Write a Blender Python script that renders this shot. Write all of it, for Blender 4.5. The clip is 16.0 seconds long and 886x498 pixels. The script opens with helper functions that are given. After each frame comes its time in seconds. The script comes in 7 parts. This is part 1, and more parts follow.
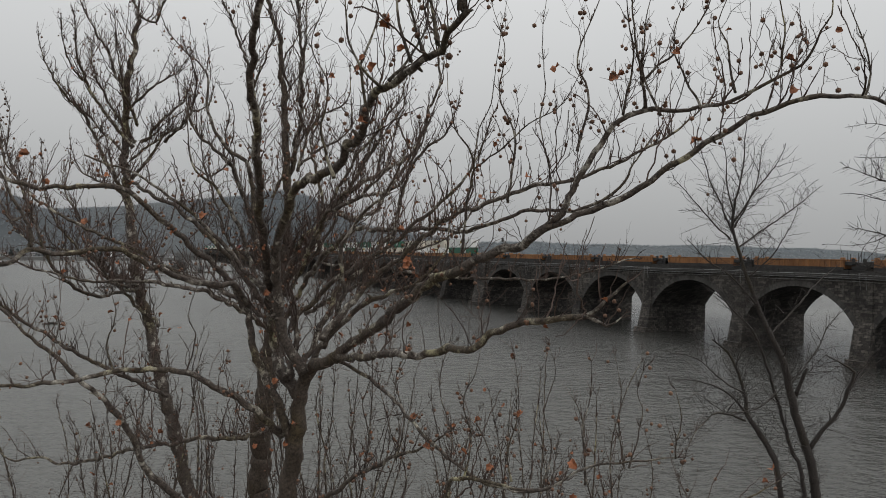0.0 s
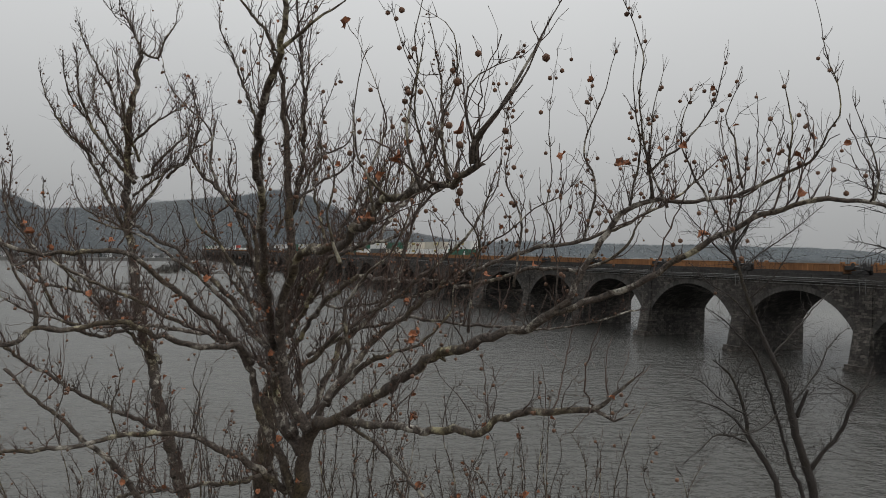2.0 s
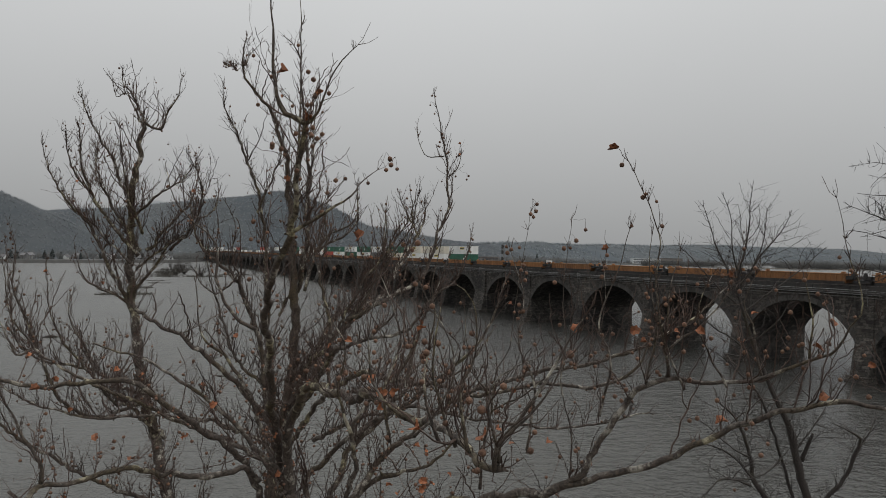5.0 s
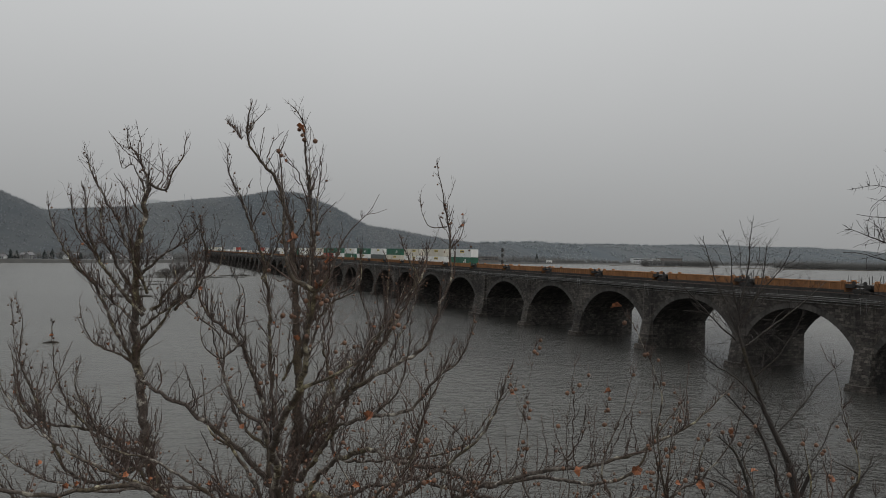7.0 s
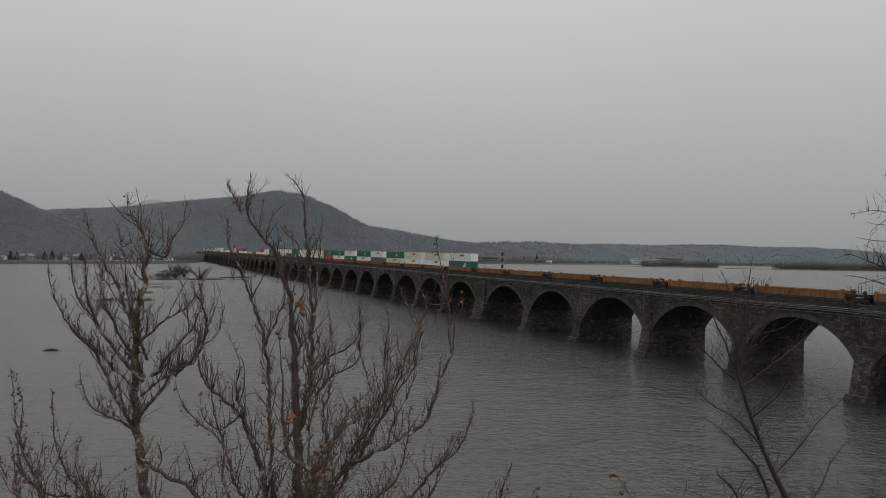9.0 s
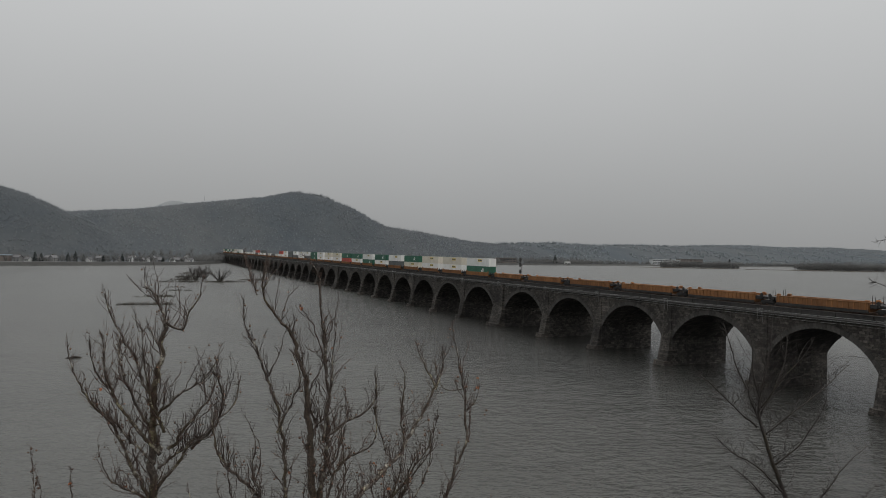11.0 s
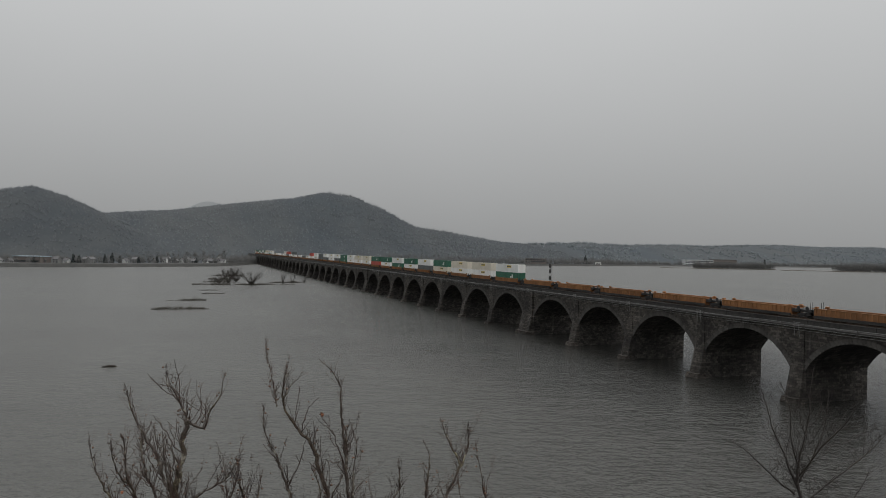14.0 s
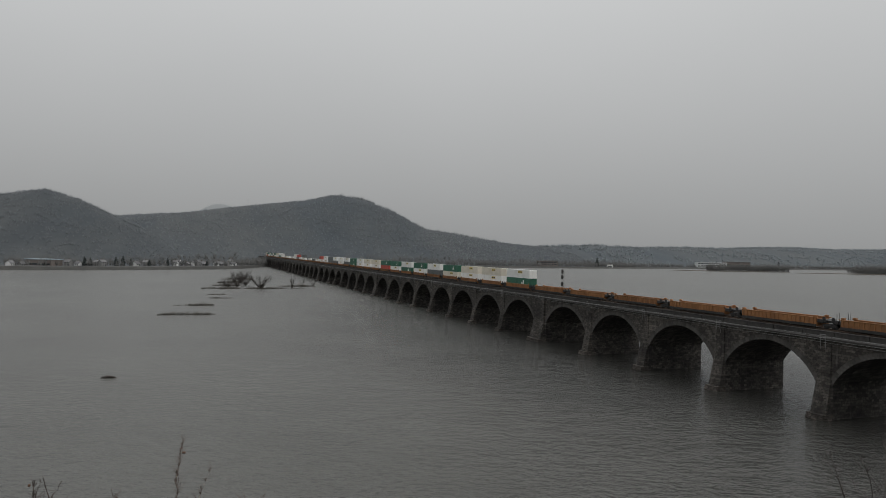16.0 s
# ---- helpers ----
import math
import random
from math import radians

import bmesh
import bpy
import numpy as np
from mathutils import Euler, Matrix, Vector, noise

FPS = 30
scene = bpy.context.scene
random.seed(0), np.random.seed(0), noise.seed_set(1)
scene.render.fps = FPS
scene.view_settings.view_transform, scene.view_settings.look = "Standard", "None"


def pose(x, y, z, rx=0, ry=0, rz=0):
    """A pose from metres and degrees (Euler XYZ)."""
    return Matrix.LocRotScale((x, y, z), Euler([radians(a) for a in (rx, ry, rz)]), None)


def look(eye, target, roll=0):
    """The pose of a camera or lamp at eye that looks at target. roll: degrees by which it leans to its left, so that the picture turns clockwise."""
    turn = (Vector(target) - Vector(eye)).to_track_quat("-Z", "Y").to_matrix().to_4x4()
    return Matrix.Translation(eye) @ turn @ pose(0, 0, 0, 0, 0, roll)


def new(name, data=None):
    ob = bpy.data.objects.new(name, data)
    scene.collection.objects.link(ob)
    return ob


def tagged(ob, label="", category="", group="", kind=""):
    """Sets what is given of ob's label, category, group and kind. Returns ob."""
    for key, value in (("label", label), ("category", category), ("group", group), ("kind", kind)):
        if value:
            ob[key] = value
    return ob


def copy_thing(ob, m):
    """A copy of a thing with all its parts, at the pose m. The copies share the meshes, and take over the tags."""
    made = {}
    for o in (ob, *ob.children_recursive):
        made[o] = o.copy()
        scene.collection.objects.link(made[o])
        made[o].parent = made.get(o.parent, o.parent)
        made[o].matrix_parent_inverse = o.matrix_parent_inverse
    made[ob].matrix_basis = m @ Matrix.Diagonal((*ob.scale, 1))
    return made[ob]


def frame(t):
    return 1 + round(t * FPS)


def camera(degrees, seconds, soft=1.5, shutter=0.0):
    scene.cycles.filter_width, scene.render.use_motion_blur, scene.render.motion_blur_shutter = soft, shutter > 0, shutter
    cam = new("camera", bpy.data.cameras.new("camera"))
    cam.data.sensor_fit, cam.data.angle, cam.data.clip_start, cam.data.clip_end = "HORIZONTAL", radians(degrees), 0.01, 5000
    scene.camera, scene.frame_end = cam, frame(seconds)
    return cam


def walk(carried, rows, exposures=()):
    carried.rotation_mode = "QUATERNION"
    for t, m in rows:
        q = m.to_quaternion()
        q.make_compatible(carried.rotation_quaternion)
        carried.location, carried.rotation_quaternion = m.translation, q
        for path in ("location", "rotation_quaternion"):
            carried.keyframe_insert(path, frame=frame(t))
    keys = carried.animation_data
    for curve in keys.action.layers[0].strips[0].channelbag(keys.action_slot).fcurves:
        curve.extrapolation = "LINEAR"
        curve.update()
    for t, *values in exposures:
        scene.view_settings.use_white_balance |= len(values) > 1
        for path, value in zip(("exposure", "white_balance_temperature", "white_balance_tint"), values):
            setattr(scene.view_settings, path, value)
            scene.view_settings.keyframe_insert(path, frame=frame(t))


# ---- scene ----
cam = camera(65.5, 16.0, soft=0.9)
PATH = [
    (0, (1.795, -13.354, 14.323), (2.616, -11.53, 14.34), 1.3),
    (0.5, (1.798, -13.364, 14.553), (2.62, -11.54, 14.569), 1.2),
    (1, (1.763, -13.363, 14.763), (2.584, -11.54, 14.778), 1.2),
    (1.5, (1.719, -13.356, 14.926), (2.542, -11.533, 14.941), 1.3),
    (2, (1.717, -13.322, 15.125), (2.54, -11.499, 15.14), 1.3),
    (2.5, (1.736, -13.312, 15.301), (2.558, -11.488, 15.315), 1.3),
    (3, (1.718, -13.291, 15.475), (2.539, -11.468, 15.489), 1.5),
    (3.5, (1.688, -13.268, 15.683), (2.512, -11.446, 15.698), 1.5),
    (4, (1.682, -13.215, 15.971), (2.505, -11.392, 15.985), 1.4),
    (4.5, (1.662, -13.183, 16.331), (2.484, -11.36, 16.347), 1.2),
    (6.8, (1.491, -13.232, 17.873), (2.315, -11.409, 17.885), 1.3),
    (7, (1.491, -13.268, 18.013), (2.314, -11.445, 18.026), 1.3),
    (7.5, (1.484, -13.275, 18.34), (2.307, -11.453, 18.352), 1.3),
    (8, (1.48, -13.297, 18.711), (2.302, -11.473, 18.723), 1.4),
    (8.5, (1.471, -13.284, 19.068), (2.294, -11.461, 19.079), 1.3),
    (9, (1.457, -13.304, 19.477), (2.28, -11.481, 19.489), 1.3),
    (11.5, (1.509, -13.195, 21.457), (2.269, -11.345, 21.467), 1.3),
    (12, (1.513, -13.202, 21.826), (2.26, -11.347, 21.835), 1.3),
    (12.5, (1.554, -13.263, 22.164), (2.287, -11.402, 22.174), 1.3),
    (13, (1.561, -13.264, 22.521), (2.281, -11.398, 22.531), 1.3),
    (13.5, (1.575, -13.196, 22.857), (2.283, -11.326, 22.866), 1.3),
    (14, (1.712, -12.869, 23.213), (2.408, -10.994, 23.221), 1.3),
    (14.5, (1.936, -12.124, 23.394), (2.626, -10.246, 23.405), 1.4),
    (15, (2.329, -11.275, 23.621), (3.011, -9.395, 23.631), 1.4),
    (15.5, (2.795, -10.192, 23.819), (3.468, -8.309, 23.831), 1.4),
    (16, (3.664, -8.8, 24.27), (4.33, -6.914, 24.283), 1.3),
]
walk(cam, [(t, look(eye, target, roll)) for t, eye, target, roll in PATH], ((0, 0.26), (3, 0.18), (4.5, 0.14), (7, 0.03), (9, 0.0), (16, 0.0)))

# ---------------------------------------------------------------- world and light
SUN_TURN = radians(150)
world = bpy.data.worlds.new("overcast_sky")
scene.world = world
world.use_nodes = True
wn, wl = world.node_tree.nodes, world.node_tree.links
wn.clear()
w_out = wn.new("ShaderNodeOutputWorld")
w_sky_bg = wn.new("ShaderNodeBackground")
w_cloud_bg = wn.new("ShaderNodeBackground")
w_add = wn.new("ShaderNodeAddShader")
w_sky = wn.new("ShaderNodeTexSky")
w_sky.sky_type = "NISHITA"
w_sky.sun_disc = False
w_sky.sun_elevation = radians(38)
w_sky.sun_rotation = SUN_TURN
w_sky.dust_density = 6.0
w_sat = wn.new("ShaderNodeHueSaturation")
w_sat.inputs["Saturation"].default_value = 0.25
wl.new(w_sky.outputs["Color"], w_sat.inputs["Color"])
wl.new(w_sat.outputs["Color"], w_sky_bg.inputs["Color"])
w_sky_bg.inputs["Strength"].default_value = 0.006
# closed cloud cover: dull at the horizon, three times as bright overhead
w_tc = wn.new("ShaderNodeTexCoord")
w_sep = wn.new("ShaderNodeSeparateXYZ")
w_ramp = wn.new("ShaderNodeMapRange")
w_ramp.inputs["From Min"].default_value = -0.02
w_ramp.inputs["From Max"].default_value = 1.0
w_ramp.inputs["To Min"].default_value = 0.27
w_ramp.inputs["To Max"].default_value = 1.06
w_ns = wn.new("ShaderNodeTexNoise")
w_ns.inputs["Scale"].default_value = 2.2
w_ns.inputs["Detail"].default_value = 4.0
w_nm = wn.new("ShaderNodeMapRange")
w_nm.inputs["To Min"].default_value = 0.95
w_nm.inputs["To Max"].default_value = 1.05
w_mul = wn.new("ShaderNodeMath")
w_mul.operation = "MULTIPLY"
w_tint = wn.new("ShaderNodeMix")
w_tint.data_type = "RGBA"
w_tint.blend_type = "MULTIPLY"
w_tint.inputs[0].default_value = 1.0
w_tint.inputs[7].default_value = (0.985, 1.0, 1.005, 1)
wl.new(w_tc.outputs["Generated"], w_sep.inputs[0])
wl.new(w_sep.outputs["Z"], w_ramp.inputs["Value"])
wl.new(w_tc.outputs["Generated"], w_ns.inputs["Vector"])
wl.new(w_ns.outputs["Fac"], w_nm.inputs["Value"])
wl.new(w_ramp.outputs["Result"], w_mul.inputs[0])
wl.new(w_nm.outputs["Result"], w_mul.inputs[1])
wl.new(w_mul.outputs[0], w_tint.inputs[6])
wl.new(w_tint.outputs[2], w_cloud_bg.inputs["Color"])
w_cloud_bg.inputs["Strength"].default_value = 1.0
wl.new(w_sky_bg.outputs[0], w_add.inputs[0])
wl.new(w_cloud_bg.outputs[0], w_add.inputs[1])
wl.new(w_add.outputs[0], w_out.inputs["Surface"])

sun = new("sun", bpy.data.lights.new("sun", "SUN"))
sun.data.energy = 0.5
sun.data.angle = radians(40)
sun.data.color = (1.0, 0.97, 0.93)
sun.matrix_world = look((0, 0, 100), (-30, 52, 30))


# ---------------------------------------------------------------- materials
def node_material(name, rough=0.8, metallic=0.0):
    m = bpy.data.materials.new(name)
    m.use_nodes = True
    nt = m.node_tree
    b = nt.nodes["Principled BSDF"]
    b.inputs["Roughness"].default_value = rough
    b.inputs["Metallic"].default_value = metallic
    return m, nt, b


def coords(nt, scale=(1, 1, 1)):
    tc = nt.nodes.new("ShaderNodeTexCoord")
    mp = nt.nodes.new("ShaderNodeMapping")
    mp.inputs["Scale"].default_value = scale
    nt.links.new(tc.outputs["Object"], mp.inputs["Vector"])
    return mp.outputs["Vector"]


def noise_tex(nt, vec, scale, detail=4.0, rough=0.6):
    n = nt.nodes.new("ShaderNodeTexNoise")
    n.inputs["Scale"].default_value = scale
    n.inputs["Detail"].default_value = detail
    n.inputs["Roughness"].default_value = rough
    nt.links.new(vec, n.inputs["Vector"])
    return n.outputs["Fac"]


def ramp(nt, fac, stops):
    r = nt.nodes.new("ShaderNodeValToRGB")
    while len(r.color_ramp.elements) < len(stops):
        r.color_ramp.elements.new(0.5)
    for e, (p, c) in zip(r.color_ramp.elements, stops):
        e.position = p
        e.color = (*c, 1)
    nt.links.new(fac, r.inputs["Fac"])
    return r.outputs["Color"]


def blend(nt, a, b, fac, mode="MIX"):
    m = nt.nodes.new("ShaderNodeMix")
    m.data_type = "RGBA"
    m.blend_type = mode
    for k, v in ((0, fac), (6, a), (7, b)):
        if isinstance(v, (int, float)):
            m.inputs[k].default_value = v
        elif isinstance(v, tuple):
            m.inputs[k].default_value = (*v, 1)
        else:
            nt.links.new(v, m.inputs[k])
    return m.outputs[2]


def bump(nt, b, height, strength, distance):
    n = nt.nodes.new("ShaderNodeBump")
    n.inputs["Strength"].default_value = strength
    n.inputs["Distance"].default_value = distance
    nt.links.new(height, n.inputs["Height"])
    nt.links.new(n.outputs["Normal"], b.inputs["Normal"])


def plain(name, c1, c2, scale=3.0, rough=0.8, metallic=0.0, bump_scale=0.0, bump_dist=0.01, vary=0.0):
    """Two colours mixed by grain and stains; vary: a shift from object to object."""
    m, nt, b = node_material(name, rough, metallic)
    v = coords(nt)
    f1 = noise_tex(nt, v, scale, 6.0)
    f2 = noise_tex(nt, v, scale * 0.17, 3.0)
    mix = nt.nodes.new("ShaderNodeMath")
    mix.operation = "ADD"
    nt.links.new(f1, mix.inputs[0])
    nt.links.new(f2, mix.inputs[1])
    half = nt.nodes.new("ShaderNodeMath")
    half.operation = "MULTIPLY"
    half.inputs[1].default_value = 0.5
    nt.links.new(mix.outputs[0], half.inputs[0])
    col = ramp(nt, half.outputs[0], [(0.36, c1), (0.64, c2)])
    if vary:
        oi = nt.nodes.new("ShaderNodeObjectInfo")
        mr = nt.nodes.new("ShaderNodeMapRange")
        mr.inputs["To Min"].default_value = 1 - vary
        mr.inputs["To Max"].default_value = 1 + vary
        nt.links.new(oi.outputs["Random"], mr.inputs["Value"])
        hs = nt.nodes.new("ShaderNodeHueSaturation")
        nt.links.new(mr.outputs["Result"], hs.inputs["Value"])
        nt.links.new(col, hs.inputs["Color"])
        col = hs.outputs["Color"]
    nt.links.new(col, b.inputs["Base Color"])
    if bump_scale:
        bump(nt, b, noise_tex(nt, v, bump_scale, 5.0), 0.6, bump_dist)
    return m


def masonry_material(name, dark, pale, lime):
    m, nt, b = node_material(name, 0.92)
    tc = nt.nodes.new("ShaderNodeTexCoord")
    sep = nt.nodes.new("ShaderNodeSeparateXYZ")
    nt.links.new(tc.outputs["Object"], sep.inputs[0])
    add = nt.nodes.new("ShaderNodeMath")
    add.operation = "ADD"
    nt.links.new(sep.outputs["X"], add.inputs[0])
    nt.links.new(sep.outputs["Y"], add.inputs[1])
    com = nt.nodes.new("ShaderNodeCombineXYZ")
    nt.links.new(add.outputs[0], com.inputs["X"])
    nt.links.new(sep.outputs["Z"], com.inputs["Y"])
    wob = nt.nodes.new("ShaderNodeTexNoise")
    wob.inputs["Scale"].default_value = 0.9
    wob.inputs["Detail"].default_value = 3.0
    nt.links.new(com.outputs[0], wob.inputs["Vector"])
    shift = nt.nodes.new("ShaderNodeVectorMath")
    shift.operation = "MULTIPLY_ADD"
    shift.inputs[1].default_value = (0.9, 0.28, 0)
    nt.links.new(wob.outputs["Color"], shift.inputs[0])
    nt.links.new(com.outputs[0], shift.inputs[2])
    br = nt.nodes.new("ShaderNodeTexBrick")
    br.offset = 0.5
    br.inputs["Scale"].default_value = 1.0
    br.inputs["Brick Width"].default_value = 0.8
    br.inputs["Row Height"].default_value = 0.42
    br.inputs["Mortar Size"].default_value = 0.03
    br.inputs["Mortar Smooth"].default_value = 0.5
    br.inputs["Bias"].default_value = -0.1
    br.inputs["Color1"].default_value = (*dark, 1)
    br.inputs["Color2"].default_value = (*pale, 1)
    br.inputs["Mortar"].default_value = (0.025, 0.024, 0.023, 1)
    nt.links.new(shift.outputs[0], br.inputs["Vector"])
    v = coords(nt)
    soot = ramp(nt, noise_tex(nt, v, 0.16, 5.0, 0.65), [(0.38, (0.3, 0.29, 0.29)), (0.68, (0.95, 0.93, 0.9))])
    col = blend(nt, br.outputs["Color"], soot, 1.0, "MULTIPLY")
    grain = ramp(nt, noise_tex(nt, v, 2.5, 6.0, 0.7), [(0.3, (0.45, 0.45, 0.45)), (0.72, (1.75, 1.68, 1.6))])
    col = blend(nt, col, grain, 1.0, "MULTIPLY")
    # pale lime runs down the face
    streak = noise_tex(nt, coords(nt, (0.7, 0.7, 0.05)), 1.0, 4.0, 0.6)
    run = ramp(nt, streak, [(0.62, (0, 0, 0)), (0.78, (1, 1, 1))])
    bw = nt.nodes.new("ShaderNodeRGBToBW")
    nt.links.new(run, bw.inputs[0])
    half = nt.nodes.new("ShaderNodeMath")
    half.operation = "MULTIPLY"
    half.inputs[1].default_value = lime
    nt.links.new(bw.outputs[0], half.inputs[0])
    col = blend(nt, col, (0.24, 0.22, 0.2), half.outputs[0])
    nt.links.new(col, b.inputs["Base Color"])
    hm = nt.nodes.new("ShaderNodeMath")
    hm.operation = "ADD"
    nt.links.new(br.outputs["Fac"], hm.inputs[0])
    hm.inputs[1].default_value = 0.0
    inv = nt.nodes.new("ShaderNodeMath")
    inv.operation = "SUBTRACT"
    nt.links.new(noise_tex(nt, v, 3.0, 5.0), inv.inputs[0])
    nt.links.new(hm.outputs[0], inv.inputs[1])
    bump(nt, b, inv.outputs[0], 1.0, 0.16)
    return m


def water_material():
    """Silty river: smooth upstream of the trees, riffled by the current towards the bridge."""
    m, nt, b = node_material("silty_river_water", 0.06)
    b.inputs["IOR"].default_value = 1.33
    tc = nt.nodes.new("ShaderNodeTexCoord")
    v = tc.outputs["Object"]
    turn = nt.nodes.new("ShaderNodeMapping")
    turn.inputs["Rotation"].default_value = (0, 0, radians(24))
    nt.links.new(v, turn.inputs["Vector"])
    mp = nt.nodes.new("ShaderNodeMapping")
    mp.inputs["Scale"].default_value = (0.7, 1, 1)
    nt.links.new(turn.outputs["Vector"], mp.inputs["Vector"])
    flow = mp.outputs["Vector"]
    silt = ramp(nt, noise_tex(nt, v, 0.012, 4.0), [(0.35, (0.032, 0.0315, 0.029)), (0.68, (0.042, 0.0415, 0.038))])
    sep = nt.nodes.new("ShaderNodeSeparateXYZ")
    nt.links.new(v, sep.inputs[0])
    patch = nt.nodes.new("ShaderNodeMath")
    patch.operation = "MULTIPLY_ADD"
    patch.inputs[1].default_value = 70.0
    nt.links.new(noise_tex(nt, flow, 0.025, 4.0, 0.65), patch.inputs[0])
    nt.links.new(sep.outputs["X"], patch.inputs[2])
    riffle = nt.nodes.new("ShaderNodeMapRange")
    riffle.interpolation_type = "SMOOTHSTEP"
    riffle.inputs["From Min"].default_value = 25.0
    riffle.inputs["From Max"].default_value = 85.0
    riffle.inputs["To Min"].default_value = 0.5
    riffle.inputs["To Max"].default_value = 1.0
    nt.links.new(patch.outputs[0], riffle.inputs["Value"])
    # sky and bridge reflections painted in: paler slack water, darker towards the bridge
    slack = nt.nodes.new("ShaderNodeMapRange")
    slack.interpolation_type = "SMOOTHSTEP"
    slack.inputs["From Min"].default_value = 55.0
    slack.inputs["From Max"].default_value = 140.0
    nt.links.new(patch.outputs[0], slack.inputs["Value"])
    beyond = nt.nodes.new("ShaderNodeMapRange")
    beyond.interpolation_type = "SMOOTHSTEP"
    beyond.inputs["From Min"].default_value = 150.0
    beyond.inputs["From Max"].default_value = 215.0
    beyond.inputs["To Min"].default_value = 1.0
    beyond.inputs["To Max"].default_value = 0.0
    nt.links.new(patch.outputs[0], beyond.inputs["Value"])
    # the painted dark zone lies off the near bank and fades farther out
    midstream = nt.nodes.new("ShaderNodeMapRange")
    midstream.interpolation_type = "SMOOTHSTEP"
    midstream.inputs["From Min"].default_value = 170.0
    midstream.inputs["From Max"].default_value = 380.0
    midstream.inputs["To Min"].default_value = 1.0
    midstream.inputs["To Max"].default_value = 0.0
    nt.links.new(sep.outputs["Y"], midstream.inputs["Value"])
    dark_reflection = nt.nodes.new("ShaderNodeMath")
    dark_reflection.operation = "MULTIPLY"
    nt.links.new(slack.outputs["Result"], dark_reflection.inputs[0])
    nt.links.new(beyond.outputs["Result"], dark_reflection.inputs[1])
    current = nt.nodes.new("ShaderNodeMath")
    current.operation = "MULTIPLY"
    nt.links.new(dark_reflection.outputs[0], current.inputs[0])
    nt.links.new(midstream.outputs["Result"], current.inputs[1])
    pale = blend(nt, silt, (2.35, 2.37, 2.35), 1.0, "MULTIPLY")
    nt.links.new(blend(nt, pale, silt, current.outputs[0]), b.inputs["Base Color"])
    # cat's paws finer than the ripples blur the slack water's mirror
    fine = nt.nodes.new("ShaderNodeMapRange")
    fine.inputs["To Min"].default_value = 0.26
    fine.inputs["To Max"].default_value = 0.08
    nt.links.new(current.outputs[0], fine.inputs["Value"])
    nt.links.new(fine.outputs["Result"], b.inputs["Roughness"])
    big = noise_tex(nt, flow, 0.22, 2.0, 0.5)
    small = noise_tex(nt, flow, 1.0, 3.0, 0.6)
    both = nt.nodes.new("ShaderNodeMath")
    both.operation = "MULTIPLY_ADD"
    both.inputs[1].default_value = 1.0
    nt.links.new(big, both.inputs[0])
    nt.links.new(small, both.inputs[2])
    high = nt.nodes.new("ShaderNodeMath")
    high.operation = "MULTIPLY"
    nt.links.new(both.outputs[0], high.inputs[0])
    nt.links.new(riffle.outputs["Result"], high.inputs[1])
    bump(nt, b, high.outputs[0], 1.0, 0.7)
    return m


def bark_material(name, dark, mid, pale, patch=0.62):
    """Mottled plane bark: dark scales over pale flaked patches, green with algae in places."""
    m, nt, b = node_material(name, 0.9)
    v = coords(nt)
    vs = coords(nt)
    flake = noise_tex(nt, vs, 5.0, 6.0, 0.72)
    scale = noise_tex(nt, vs, 26.0, 6.0, 0.75)
    base = ramp(nt, scale, [(0.38, dark), (0.6, mid)])
    mask = ramp(nt, flake, [(patch - 0.05, (0, 0, 0)), (patch + 0.05, (1, 1, 1))])
    bw = nt.nodes.new("ShaderNodeRGBToBW")
    nt.links.new(mask, bw.inputs[0])
    fresh = ramp(nt, scale, [(0.3, tuple(c * 0.55 for c in pale)), (0.65, pale)])
    col = blend(nt, base, fresh, bw.outputs[0])
    moss = ramp(nt, noise_tex(nt, v, 1.1, 3.0), [(0.5, (1, 1, 1)), (0.66, (0.95, 0.92, 0.64))])
    col = blend(nt, col, moss, 1.0, "MULTIPLY")
    nt.links.new(col, b.inputs["Base Color"])
    bump(nt, b, scale, 1.0, 0.02)
    return m


def hill_material(name, tone):
    """Leaf litter and undergrowth below bare woods: single crowns, stands and broad tracts, each with its own tone.
    Blue-grey distance haze is painted into the colours.
    """
    m, nt, b = node_material(name, 1.0)
    # slopes rise slowly, so the pattern is laid out on the width and the height
    v = coords(nt, (1, 0.12, 1))
    crowns = noise_tex(nt, v, 0.11, 5.0, 0.8)
    stands = noise_tex(nt, v, 0.022, 5.0, 0.65)
    tracts = noise_tex(nt, v, 0.006, 4.0, 0.6)
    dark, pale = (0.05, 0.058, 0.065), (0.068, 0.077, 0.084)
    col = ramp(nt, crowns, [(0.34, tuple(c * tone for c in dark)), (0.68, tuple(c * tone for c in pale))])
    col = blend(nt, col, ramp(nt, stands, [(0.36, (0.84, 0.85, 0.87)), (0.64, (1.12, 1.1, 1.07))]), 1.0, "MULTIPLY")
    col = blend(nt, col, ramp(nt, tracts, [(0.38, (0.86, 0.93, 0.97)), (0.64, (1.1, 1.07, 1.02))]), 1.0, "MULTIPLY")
    nt.links.new(col, b.inputs["Base Color"])
    bump(nt, b, crowns, 0.2, 2.0)
    return m


